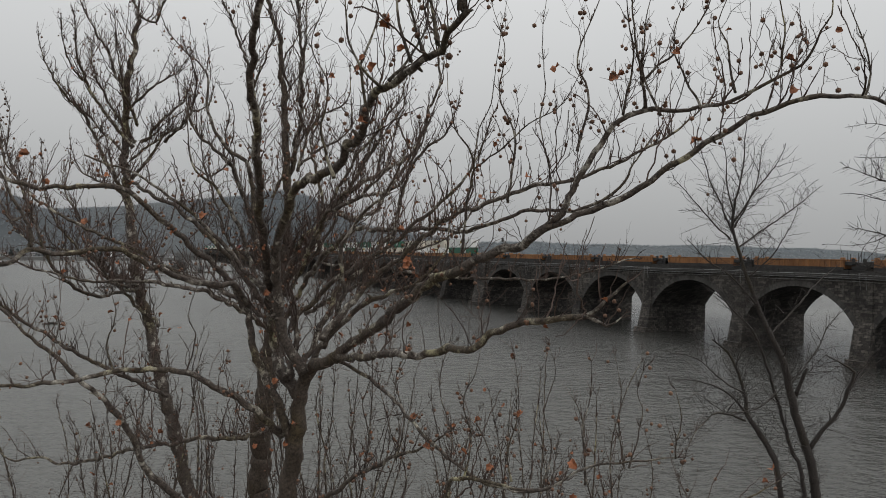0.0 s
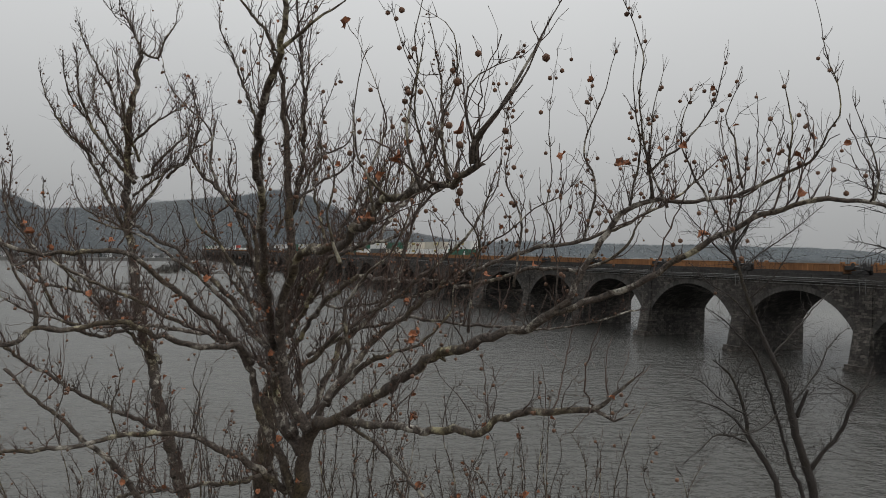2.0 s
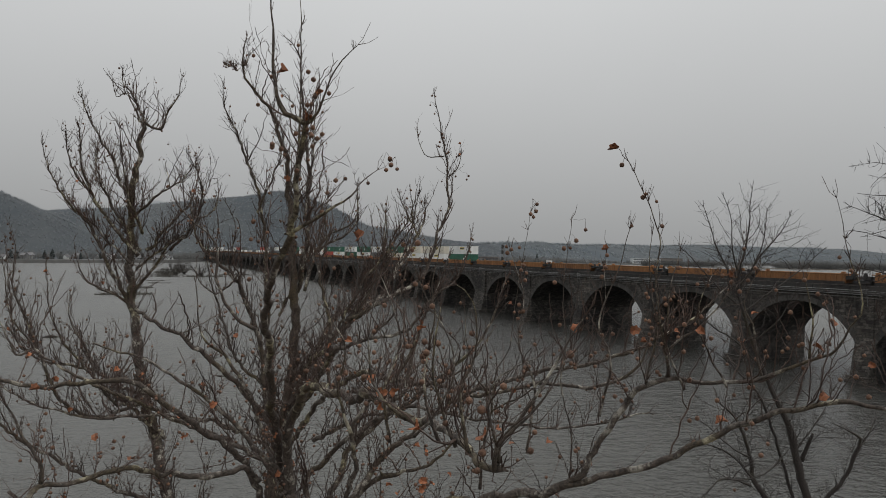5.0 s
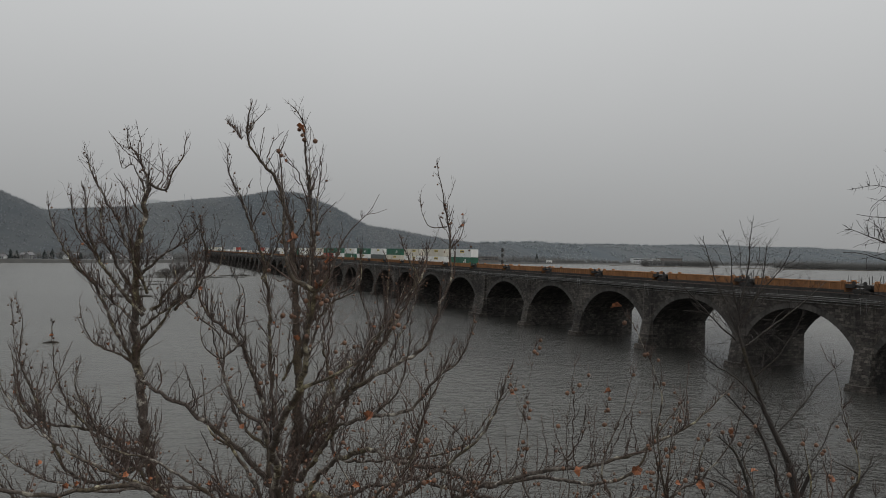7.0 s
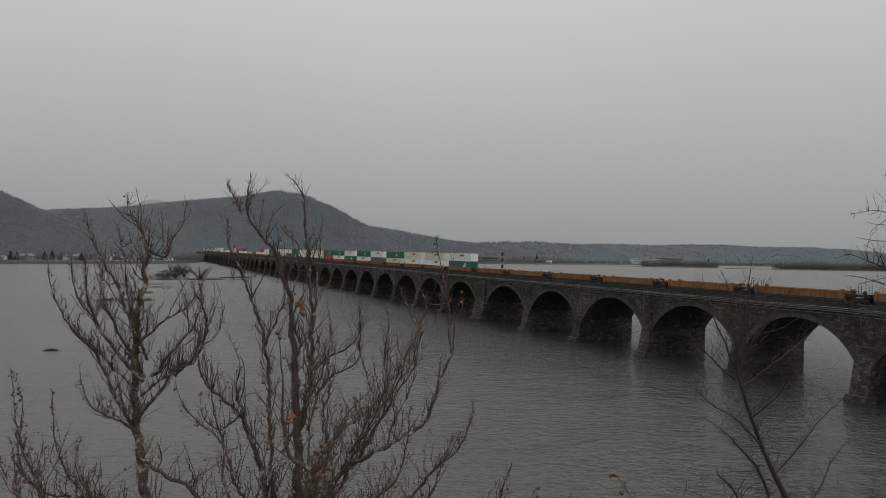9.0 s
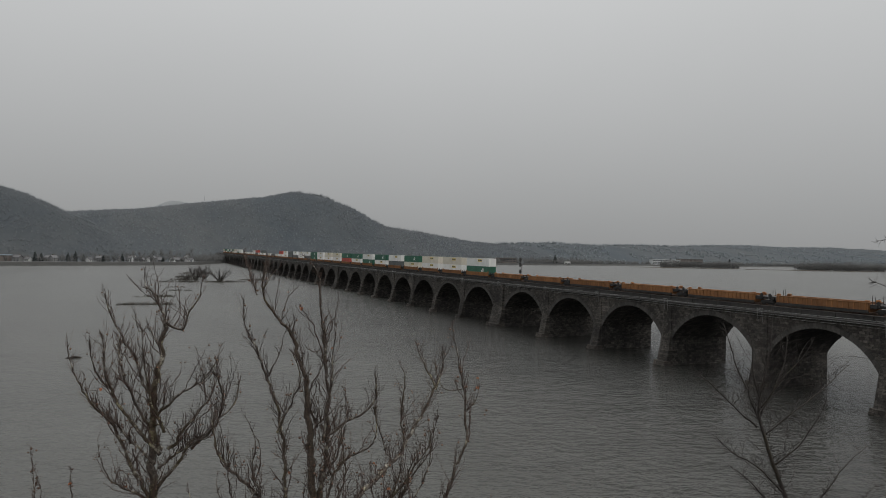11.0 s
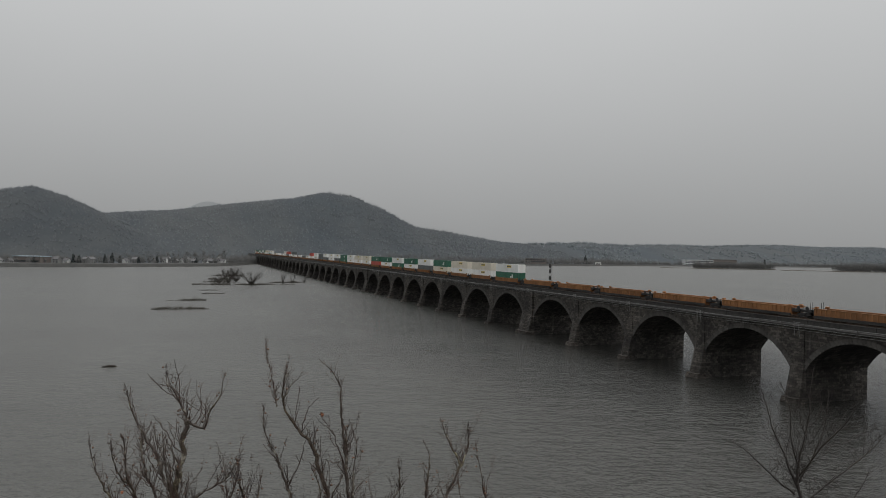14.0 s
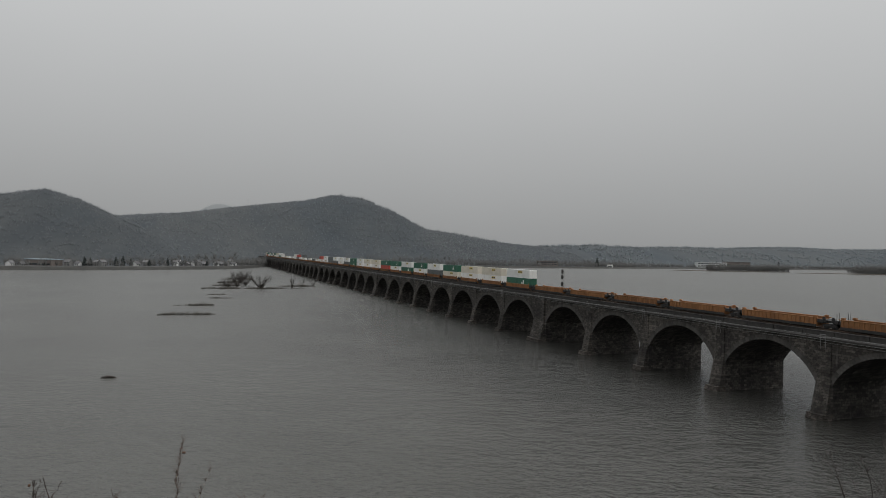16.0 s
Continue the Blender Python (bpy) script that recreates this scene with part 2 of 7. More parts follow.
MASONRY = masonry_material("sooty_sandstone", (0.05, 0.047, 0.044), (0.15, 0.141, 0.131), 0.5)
# masonry copy with lime runs, darkened to hold the arches' inner shade
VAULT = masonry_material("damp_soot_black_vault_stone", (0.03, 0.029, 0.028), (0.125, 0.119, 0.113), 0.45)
VOUSSOIR = plain("arch_ring_stone", (0.032, 0.03, 0.028), (0.1, 0.092, 0.084), 1.6, 0.92, 0, 4.0, 0.05, vary=0.35)
FOOTING = masonry_material("scoured_pale_footing_stone", (0.075, 0.068, 0.062), (0.2, 0.182, 0.168), 0.3)
WATER = water_material()
BARK = bark_material("plane_tree_bark", (0.022, 0.017, 0.0145), (0.108, 0.086, 0.071), (0.46, 0.43, 0.37), 0.58)
BASEBARK = bark_material("brown_scaly_trunk_bark", (0.022, 0.017, 0.014), (0.105, 0.08, 0.06), (0.2, 0.175, 0.14), 0.68)
TWIG = plain("plane_tree_twig", (0.026, 0.016, 0.013), (0.09, 0.059, 0.046), 3.0, 0.85)
DARKBARK = bark_material("dark_tree_bark", (0.018, 0.015, 0.014), (0.055, 0.047, 0.042), (0.09, 0.08, 0.072), 0.7)
DARKTWIG = plain("dark_tree_twig", (0.018, 0.014, 0.013), (0.05, 0.041, 0.036), 4.0, 0.9)
BALL = plain("seed_ball_brown", (0.06, 0.034, 0.024), (0.18, 0.1, 0.064), 60.0, 0.95, 0, 160.0, 0.004, vary=0.35)
LEAF = plain("withered_leaf", (0.14, 0.05, 0.027), (0.36, 0.135, 0.055), 18.0, 0.8, vary=0.3)
CONCRETE = plain("sooty_concrete", (0.018, 0.017, 0.016), (0.055, 0.052, 0.049), 1.6, 0.9, 0, 5.0, 0.02)
BALLAST = plain("track_ballast", (0.035, 0.034, 0.033), (0.09, 0.087, 0.083), 6.0, 0.95, 0, 14.0, 0.05)
STEEL = plain("dark_steel", (0.035, 0.033, 0.032), (0.09, 0.08, 0.075), 3.0, 0.6, 0.5)
RUSTY = plain("rail_steel", (0.1, 0.07, 0.055), (0.2, 0.15, 0.12), 4.0, 0.5, 0.6)
GALV = plain("galvanised_pipe", (0.11, 0.11, 0.11), (0.26, 0.26, 0.25), 0.9, 0.5, 0.3)
WOOD = plain("track_tie", (0.05, 0.04, 0.033), (0.11, 0.09, 0.075), 5.0, 0.9)
BLACK = plain("truck_black", (0.012, 0.012, 0.012), (0.04, 0.037, 0.035), 3.0, 0.7)
ORANGE = plain("well_car_orange_paint", (0.18, 0.078, 0.028), (0.31, 0.143, 0.052), 0.7, 0.7, vary=0.18)
WHITE = plain("container_white", (0.6, 0.6, 0.58), (0.78, 0.78, 0.76), 0.5, 0.6, vary=0.08)
CREAM = plain("container_cream", (0.5, 0.46, 0.38), (0.66, 0.62, 0.53), 0.5, 0.6, vary=0.1)
GREEN = plain("container_green", (0.012, 0.075, 0.045), (0.025, 0.13, 0.08), 0.6, 0.55, vary=0.15)
DGREY = plain("container_dark_grey", (0.07, 0.08, 0.08), (0.13, 0.14, 0.14), 0.6, 0.6, vary=0.2)
RED = plain("container_red", (0.34, 0.045, 0.035), (0.5, 0.09, 0.06), 0.6, 0.6, vary=0.15)
YELLOW = plain("decal_yellow", (0.5, 0.38, 0.06), (0.62, 0.48, 0.1), 2.0, 0.5)
# far hills and woods: blue-grey distance haze painted into colour, paler farther off
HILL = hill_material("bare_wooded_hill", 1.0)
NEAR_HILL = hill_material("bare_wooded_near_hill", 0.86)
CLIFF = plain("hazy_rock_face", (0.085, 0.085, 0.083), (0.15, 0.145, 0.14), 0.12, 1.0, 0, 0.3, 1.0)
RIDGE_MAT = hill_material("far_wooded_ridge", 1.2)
# peak colour painted near the sky's to give it haze
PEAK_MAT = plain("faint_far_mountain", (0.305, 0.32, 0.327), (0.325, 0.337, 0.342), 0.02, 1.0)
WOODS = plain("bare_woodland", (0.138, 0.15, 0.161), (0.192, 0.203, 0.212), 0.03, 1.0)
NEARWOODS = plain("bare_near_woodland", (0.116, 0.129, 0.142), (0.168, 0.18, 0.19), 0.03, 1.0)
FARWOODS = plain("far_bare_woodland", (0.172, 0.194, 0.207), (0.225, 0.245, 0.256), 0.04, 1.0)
BANKWOODS = plain("hazy_bank_woodland", (0.08, 0.081, 0.08), (0.125, 0.123, 0.118), 0.06, 1.0)
BANK = plain("dark_bank_stones", (0.04, 0.04, 0.038), (0.075, 0.073, 0.068), 0.6, 0.95, 0, 1.0, 0.3)
FIRS = plain("dark_evergreen", (0.03, 0.037, 0.038), (0.055, 0.063, 0.06), 0.4, 1.0)
EARTH = plain("bank_earth", (0.07, 0.058, 0.045), (0.16, 0.135, 0.105), 0.5, 0.95, 0, 3.0, 0.1)
ROAD = plain("worn_asphalt", (0.08, 0.08, 0.08), (0.14, 0.138, 0.134), 0.4, 0.9)
REED = plain("dead_reeds", (0.035, 0.031, 0.025), (0.085, 0.074, 0.058), 0.9, 0.95)
HOUSE = plain("house_siding_pale", (0.16, 0.16, 0.16), (0.26, 0.255, 0.25), 0.3, 0.8, vary=0.35)
ROOF = plain("grey_shingle_roof", (0.1, 0.1, 0.105), (0.2, 0.195, 0.195), 0.4, 0.9, vary=0.3)
GLASS = plain("dark_window_glass", (0.03, 0.035, 0.04), (0.07, 0.075, 0.08), 0.6, 0.15)


# ---------------------------------------------------------------- mesh tools
def mesh_object(name, verts, faces, material, parent=None, label="", smooth=False):
    me = bpy.data.meshes.new(name)
    me.from_pydata(verts, [], faces)
    me.update()
    me.materials.append(material)
    if smooth:
        me.polygons.foreach_set("use_smooth", [True] * len(me.polygons))
    ob = new(name, me)
    if parent is not None:
        ob.parent = parent
    if label:
        ob["label"] = label
    return ob


def shared(name, me, m, parent=None):
    """Another object on the same mesh."""
    ob = new(name, me)
    ob.parent = parent
    ob.matrix_basis = m
    return ob


class Shape:
    """Collects boxes, prisms and tubes for one mesh."""

    def __init__(self):
        self.v, self.f = [], []

    def add(self, verts, faces):
        n = len(self.v)
        self.v += [tuple(p) for p in verts]
        self.f += [tuple(n + i for i in q) for q in faces]
        return self

    def box(self, x0, x1, y0, y1, z0, z1, bev=0.0):
        if bev <= 0:
            p = [(x, y, z) for z in (z0, z1) for y in (y0, y1) for x in (x0, x1)]
            return self.add(p, [(0, 2, 3, 1), (4, 5, 7, 6), (0, 1, 5, 4), (2, 6, 7, 3), (0, 4, 6, 2), (1, 3, 7, 5)])
        b = bev
        p = []
        for z, i in ((z0, b), (z0 + b, 0), (z1 - b, 0), (z1, b)):
            p += [(x0 + i, y0 + i, z), (x1 - i, y0 + i, z), (x1 - i, y1 - i, z), (x0 + i, y1 - i, z)]
        q = [(3, 2, 1, 0), (12, 13, 14, 15)]
        for k in range(3):
            for j in range(4):
                q.append((4 * k + j, 4 * k + (j + 1) % 4, 4 * k + 4 + (j + 1) % 4, 4 * k + 4 + j))
        return self.add(p, q)

    def prism(self, ring0, ring1):
        n = len(ring0)
        q = [(i, (i + 1) % n, n + (i + 1) % n, n + i) for i in range(n)]
        return self.add(list(ring0) + list(ring1), q + [tuple(range(n - 1, -1, -1)), tuple(range(n, 2 * n))])

    def tube(self, pts, radii, sides=6, cap=True):
        """A round bar along pts."""
        n0 = len(self.v)
        k = len(pts)
        axis = pts[-1] - pts[0]
        side = axis.orthogonal()
        if side.length < 1e-9:
            side = Vector((1, 0, 0))
        side.normalize()
        for i, p in enumerate(pts):
            d = (pts[min(i + 1, k - 1)] - pts[max(i - 1, 0)])
            if d.length < 1e-9:
                d = axis
            d.normalize()
            u = side - d * side.dot(d)
            if u.length < 1e-6:
                u = d.orthogonal()
            u.normalize()
            w = d.cross(u)
            side = u
            r = radii[i]
            for s in range(sides):
                a = 2 * math.pi * s / sides
                q = p + u * (r * math.cos(a)) + w * (r * math.sin(a))
                self.v.append((q.x, q.y, q.z))
        for i in range(k - 1):
            for s in range(sides):
                a, b = n0 + i * sides + s, n0 + i * sides + (s + 1) % sides
                self.f.append((a, b, b + sides, a + sides))
        if cap:
            self.f.append(tuple(n0 + s for s in range(sides - 1, -1, -1)))
            self.f.append(tuple(n0 + (k - 1) * sides + s for s in range(sides)))
        return self

    def wheel(self, c, r, w, sides=16):
        """A disc whose axle runs along x."""
        a = [(c[0] - w / 2, c[1] + r * math.cos(t), c[2] + r * math.sin(t)) for t in np.linspace(0, 2 * math.pi, sides, endpoint=False)]
        b = [(c[0] + w / 2, y, z) for _, y, z in a]
        return self.prism(a, b)

    def out(self, name, material, parent=None, label="", smooth=False):
        return mesh_object(name, self.v, self.f, material, parent, label, smooth)


def thing(name, m=None, label="", category="", group="", kind=""):
    ob = new(name)
    ob.empty_display_size = 0.5
    if m is not None:
        ob.matrix_basis = m
    return tagged(ob, label, category, group, kind)


def smoothstep(a, b, x):
    t = min(1.0, max(0.0, (x - a) / (b - a)))
    return t * t * (3 - 2 * t)


# ---------------------------------------------------------------- river, banks and hills
def build_water():
    s = Shape()
    s.add([(-4500, -600, 0), (4500, -600, 0), (4500, 4500, 0), (-4500, 4500, 0)], [(0, 1, 2, 3)])
    tagged(s.out("water", WATER), "wide silty grey river in flood with small wind ripples", "river", kind="structure")


SHORE = ((-1500, 330), (-700, 500), (-350, 640), (-165, 725), (-107, 748), (-48, 783), (38, 845), (75, 930), (120, 1090), (300, 1125), (770, 1235), (1112, 1390),
         (1700, 1560), (2200, 1640), (4400, 1900))
RIDGE = ((-1400, 82), (-176, 88), (-27, 101), (110, 123), (245, 142), (315, 159), (386, 150),
         (460, 124), (537, 81), (632, 71), (746, 54), (882, 44), (1061, 51), (1200, 46), (1353, 50), (1500, 49), (1650, 54), (1789, 57), (1950, 53), (2207, 56), (3200, 60), (4400, 52))


# crest of the nearer hill downstream, as seen against the ridge behind it
NEARHILL = ((-1400, 118), (-700, 92), (-403, 128), (-318, 143), (-251, 124), (-176, 89), (-120, 66), (-60, 42), (-20, 22), (20, 4), (60, 0))
NEAR_TOP = 1330.0


def along(table, x):
    return float(np.interp(x, [p[0] for p in table], [p[1] for p in table]))


def hill_height(x, y):
    front = along(SHORE, x)
    top = 1700.0 if x < 900 else 1700.0 + 0.45 * (x - 900)
    k = (y - front) / max(200.0, top - front)
    scale = 1.0 if x < 900 else (top / 1700.0)
    near = 3.0 * smoothstep(0.0, 0.03, k)
    h = along(RIDGE, x * 1700.0 / y if x > 900 else x) * scale
    rise = smoothstep(0.12, 1.0, k)
    spur = 1 + 0.10 * noise.noise(Vector((x / 160, y / 160, 3.1))) * (1 - k) * 2
    return near + h * rise * spur if k < 1 else near + h * (1 - 0.25 * smoothstep(1, 2.2, k))


def near_hill_height(x, y):
    front = along(SHORE, x)
    k = (y - front) / max(200.0, NEAR_TOP - front)
    h = along(NEARHILL, x * 1700.0 / min(y, NEAR_TOP) if y > 500 else x)
    h = h if h < 20 else 20 + (h - 20) * NEAR_TOP / 1700.0
    spur = 1 + 0.16 * noise.noise(Vector((x / 130, y / 130, 9.1))) * (1 - min(k, 1)) * 2
    return h * smoothstep(0.1, 1.0, k) * spur if k < 1 else h * (1 - 0.5 * smoothstep(1, 2.0, k))


KS = [-0.03, 0, 0.02, 0.04, 0.08, 0.12, 0.16, 0.2, 0.26, 0.32, 0.38, 0.44, 0.5, 0.56, 0.62, 0.68, 0.74, 0.8, 0.86, 0.92, 0.96, 1.0, 1.15, 1.4, 1.9]


def hill_sheet(name, xs, material, label, height=hill_height, crest=None):
    v, f = [], []
    for x in xs:
        front = along(SHORE, x)
        top = crest or (1700.0 if x < 900 else 1700.0 + 0.45 * (x - 900))
        for k in KS:
            y = front + k * max(200.0, top - front)
            z = height(x, y) if k >= 0 else -2.0
            if k > 0.2:
                z += 2.0 * noise.noise(Vector((x / 40, y / 40, 0)))
            v.append((x, y, z))
    n = len(KS)
    for i in range(len(xs) - 1):
        for j in range(n - 1):
            a = i * n + j
            f.append((a, a + n, a + n + 1, a + 1))
    tagged(mesh_object(name, v, f, material, smooth=True), label, "hills", kind="structure")


def build_hills():
    hill_sheet("far_shore_hills", np.linspace(-1500, 900, 150), HILL, "bare wooded hills with painted haze behind the far river bank")
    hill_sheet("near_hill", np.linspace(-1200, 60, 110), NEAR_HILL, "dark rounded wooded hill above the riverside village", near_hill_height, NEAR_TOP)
    hill_sheet("far_ridge", np.linspace(900, 4400, 70), RIDGE_MAT, "low wooded ridge far upstream painted pale blue-grey for haze")
    # faint peak far behind
    v, f = [], []
    for i, a in enumerate(np.linspace(-1, 1, 41)):
        z = 197 * math.exp(-(a * 2.0) ** 2) + 4 * noise.noise(Vector((a * 9, 1, 1)))
        v += [(78 + 400 * a, 2750, -5), (78 + 400 * a, 2800, z), (78 + 400 * a, 3000, -5)]
    for i in range(40):
        for j in range(2):
            a = 3 * i + j
            f.append((a, a + 3, a + 4, a + 1))
    tagged(mesh_object("distant_peak", v, f, PEAK_MAT, smooth=True), "faint distant rounded mountain top with haze painted in its colour", "mountain", kind="structure")


def bare_woods(name, spots, material, seed, stems, girth, spread=0.45, parent=None):
    """Bare trees from afar, one mesh: each tree a fan of tapered stems rising from its foot. spots: rows of x, y, z, height."""
    rng = np.random.default_rng(seed)
    tree = np.repeat(np.asarray(spots, float), stems, axis=0)
    n = len(tree)
    h = tree[:, 3]
    turn = rng.uniform(0, 2 * math.pi, n)
    lean = h * spread * rng.uniform(0.0, 1.0, n) ** 0.7
    foot = tree[:, :3].copy()
    start = rng.uniform(0.0, 0.45, n)
    foot[:, 0] += np.cos(turn) * lean * start * 0.6
    foot[:, 1] += np.sin(turn) * lean * start * 0.6
    foot[:, 2] += h * start - 0.5
    tip = tree[:, :3].copy()
    tip[:, 0] += np.cos(turn) * lean
    tip[:, 1] += np.sin(turn) * lean
    tip[:, 2] += h * (1.0 - 0.45 * (lean / (h * spread + 1e-6)) ** 2) * rng.uniform(0.72, 1.0, n)
    g = girth * rng.uniform(0.5, 1.2, n)
    verts = np.empty((n, 4, 3))
    for k in range(3):
        a = turn + k * 2.0944
        verts[:, k] = foot
        verts[:, k, 0] += np.cos(a) * g
        verts[:, k, 1] += np.sin(a) * g
    verts[:, 3] = tip
    base = (np.arange(n) * 4)[:, None]
    faces = np.concatenate([base + np.array(t) for t in ((0, 1, 3), (1, 2, 3), (2, 0, 3))])
    me = bpy.data.meshes.new(name)
    me.vertices.add(n * 4)
    me.vertices.foreach_set("co", verts.reshape(-1))
    me.loops.add(len(faces) * 3)
    me.loops.foreach_set("vertex_index", faces.reshape(-1).astype(np.int32))
    me.polygons.add(len(faces))
    me.polygons.foreach_set("loop_start", np.arange(0, len(faces) * 3, 3, dtype=np.int32))
    me.update(calc_edges=True)
    me.materials.append(material)
    ob = new(name, me)
    if parent is not None:
        ob.parent = parent
        ob["kind"] = "stuff"
    return ob


def slope_place(rng, x, top, low=0.1, high=1.02):
    """A depth on the slope, spread evenly over its height."""
    r = rng.uniform(low, high)
    k = 1.0 + (r - 1.0) if r > 1 else 0.1 + 0.9 * float(np.interp(r, [0, 0.104, 0.352, 0.648, 0.896, 1.0], [0, 0.2, 0.4, 0.6, 0.8, 1.0]))
    front = along(SHORE, x)
    return front + k * max(200.0, top - front)


def build_woods():
    rng = random.Random(5)
    spots = []
    for _ in range(7600):
        x = rng.uniform(-330, 905)
        y = slope_place(rng, x, 1700.0, -0.05)
        tall = rng.uniform(6, 10) if 370 < x < 760 else rng.uniform(4.5, 8)
        spots.append((x, y, hill_height(x, y) - 2.0, tall))
    for _ in range(1500):
        x = rng.uniform(-330, 905)
        y = 1700.0 + rng.uniform(-22, 14)
        tall = rng.uniform(5, 13) if 330 < x < 760 else rng.uniform(3.5, 7)
        spots.append((x, y, hill_height(x, y) - 1.5, tall))
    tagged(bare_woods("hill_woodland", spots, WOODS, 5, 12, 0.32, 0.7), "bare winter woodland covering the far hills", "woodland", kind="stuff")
    spots = []
    for _ in range(3800):
        x = rng.uniform(-760, -10)
        y = slope_place(rng, x, NEAR_TOP, 0.02)
        spots.append((x, y, near_hill_height(x, y) - 2.0, rng.uniform(5, 8)))
    for _ in range(1100):
        x = rng.uniform(-560, -60)
        y = NEAR_TOP + rng.uniform(-18, 10)
        spots.append((x, y, near_hill_height(x, y) - 1.5, rng.uniform(4, 9)))
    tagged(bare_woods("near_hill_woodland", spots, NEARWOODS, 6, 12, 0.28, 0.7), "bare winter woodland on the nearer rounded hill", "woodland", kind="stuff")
    spots = []
    for k in range(4000):
        x = rng.uniform(880, 4200)
        top = 1700.0 + 0.45 * max(0, x - 900)
        y = slope_place(rng, x, top, 0.97, 1.03) if k % 3 == 0 else slope_place(rng, x, top, 0.0, 1.0)
        if k % 3 and noise.noise(Vector((x / 120, y / 150, 2))) < -0.15:
            continue
        spots.append((x, y, hill_height(x, y) - 2, rng.uniform(7, 14)))
    tagged(bare_woods("ridge_woodland", spots, FARWOODS, 7, 12, 0.7, 0.9), "bare woodland painted pale for haze on the far ridge", "woodland", kind="stuff")
    # trees along the waterside and between the houses, thinner where the village opens to the river
    spots = []
    for _ in range(2600):
        x = rng.uniform(-900, 1000)
        inland = rng.uniform(60, 230) if x < 60 else rng.uniform(8, 140)
        if rng.random() < 0.25:
            inland = rng.uniform(16, 60)
        y = along(SHORE, x) + inland
        spots.append((x, y, hill_height(x, y) - 0.5, rng.uniform(7, 13) if x < 60 else rng.uniform(8, 15)))
    for _ in range(260):
        x = rng.uniform(50, 190)
        y = along(SHORE, x) + rng.uniform(-4, 60)
        spots.append((x, y, 1.0, rng.uniform(8, 17)))
    tagged(bare_woods("waterside_trees", spots, BANKWOODS, 8, 16, 0.22, 0.5), "bare trees lining the far river bank", "trees", kind="stuff")
    spots = []
    for _ in range(2600):
        x = rng.uniform(850, 3400)
        y = along(SHORE, x) + rng.uniform(12, 160)
        clear = noise.noise(Vector((x / 70, 4, 0)))
        spots.append((x, y, 1.5, rng.uniform(7, 13) + 9 * max(0.0, clear)))
    tagged(bare_woods("upstream_bank_trees", spots, BANKWOODS, 9, 14, 0.35, 0.5), "hazy bare trees along the upstream bank", "trees", kind="stuff")
    # weathered rock faces showing through the woods of the nearer hill
    for k, (x, y, w, h) in enumerate(((-318, 1010, 17, 24), (-262, 1000, 20, 22), (-300, 960, 9, 12))):
        c = Shape()
        z = near_hill_height(x, y) - 5
        cols = 9
        for i in range(cols + 1):
            u = i / cols - 0.5
            for j in range(6):
                t = j / 5
                jag = noise.noise(Vector((i * 0.9, j * 0.7, k * 5.0)))
                c.v.append((x + w * u * (1 - 0.25 * t), y - 8 + 14 * t + 5 * jag, z + h * t * (1 - 0.5 * abs(u)) + 1.5 * jag))
        for i in range(cols):
            for j in range(5):
                a = i * 6 + j
                c.f.append((a, a + 6, a + 7, a + 1))
        tagged(c.out("rock_face", CLIFF), "weathered grey rock face on the wooded hill", "rock", kind="structure")


def build_bank_face():
    """Dark stony face of the far bank, from the water up to the road."""
    v, f = [], []
    xs = np.linspace(-1500, 3600, 420)
    for x in xs:
        y = along(SHORE, x) + 1.5 * noise.noise(Vector((x / 12, 2, 0)))
        t = 3.3 + 0.5 * noise.noise(Vector((x / 30, 7, 0)))
        v += [(x, y - 5, -1), (x, y - 3, 0.5), (x, y + 2, t), (x, y + 9, t + 0.1), (x, y + 10, 1.0)]
    for i in range(len(xs) - 1):
        for k in range(4):
            a = 5 * i + k
            f.append((a, a + 5, a + 6, a + 1))
    tagged(mesh_object("far_bank", v, f, BANK), "dark stony far river bank above the water", "river bank", kind="structure")


def build_near_bank():
    v, f = [], []
    xs = np.linspace(-260, 320, 75)
    ys = np.linspace(-160, 14, 40)
    for x in xs:
        for y in ys:
            edge = 8 + 3 * noise.noise(Vector((x / 25, 0, 0)))
            z = -0.9 + 6.5 * smoothstep(edge, edge - 28, y) + 0.25 * noise.noise(Vector((x / 3, y / 3, 0)))
            v.append((x, y, z))
    n = len(ys)
    for i in range(len(xs) - 1):
        for j in range(n - 1):
            a = i * n + j
            f.append((a, a + n, a + n + 1, a + 1))
    tagged(mesh_object("ground", v, f, EARTH, smooth=True), "brown earth river bank below the trees", "river bank", kind="structure")


build_water()
build_hills()
build_woods()
build_bank_face()
build_near_bank()

# ---------------------------------------------------------------- stone arch bridge
FACE, BACK = 95.9, 109.8
SPRING, CROWN, TOP = 5.24, 10.75, 12.1
PIER_W, WIDE_W = 2.9, 6.9
FIRST, LAST = -3, 46


def pier_y(n):
    if n <= 4:
        return 95.5 + (n - 2) * 22.95 + (1.05 if n <= 0 else 0.0)
    base = 95.5 + 2 * 22.95 + 0.4
    extra = 4.0 * ((n - 5) // 8 + (0.5 if (n - 5) % 8 == 0 else 1))
    return base + (n - 4) * 23.77 + extra


def pier_w(n):
    return WIDE_W if n >= 5 and (n - 5) % 8 == 0 else PIER_W


def arch_curve(y0, y1, steps):
    half, rise = (y1 - y0) / 2, CROWN - SPRING
    r = (half * half + rise * rise) / (2 * rise)
    yc, zc = (y0 + y1) / 2, CROWN - r
    a = math.asin(half / r)
    return yc, zc, r, a, [(yc + r * math.sin(t), zc + r * math.cos(t)) for t in np.linspace(-a, a, steps)]


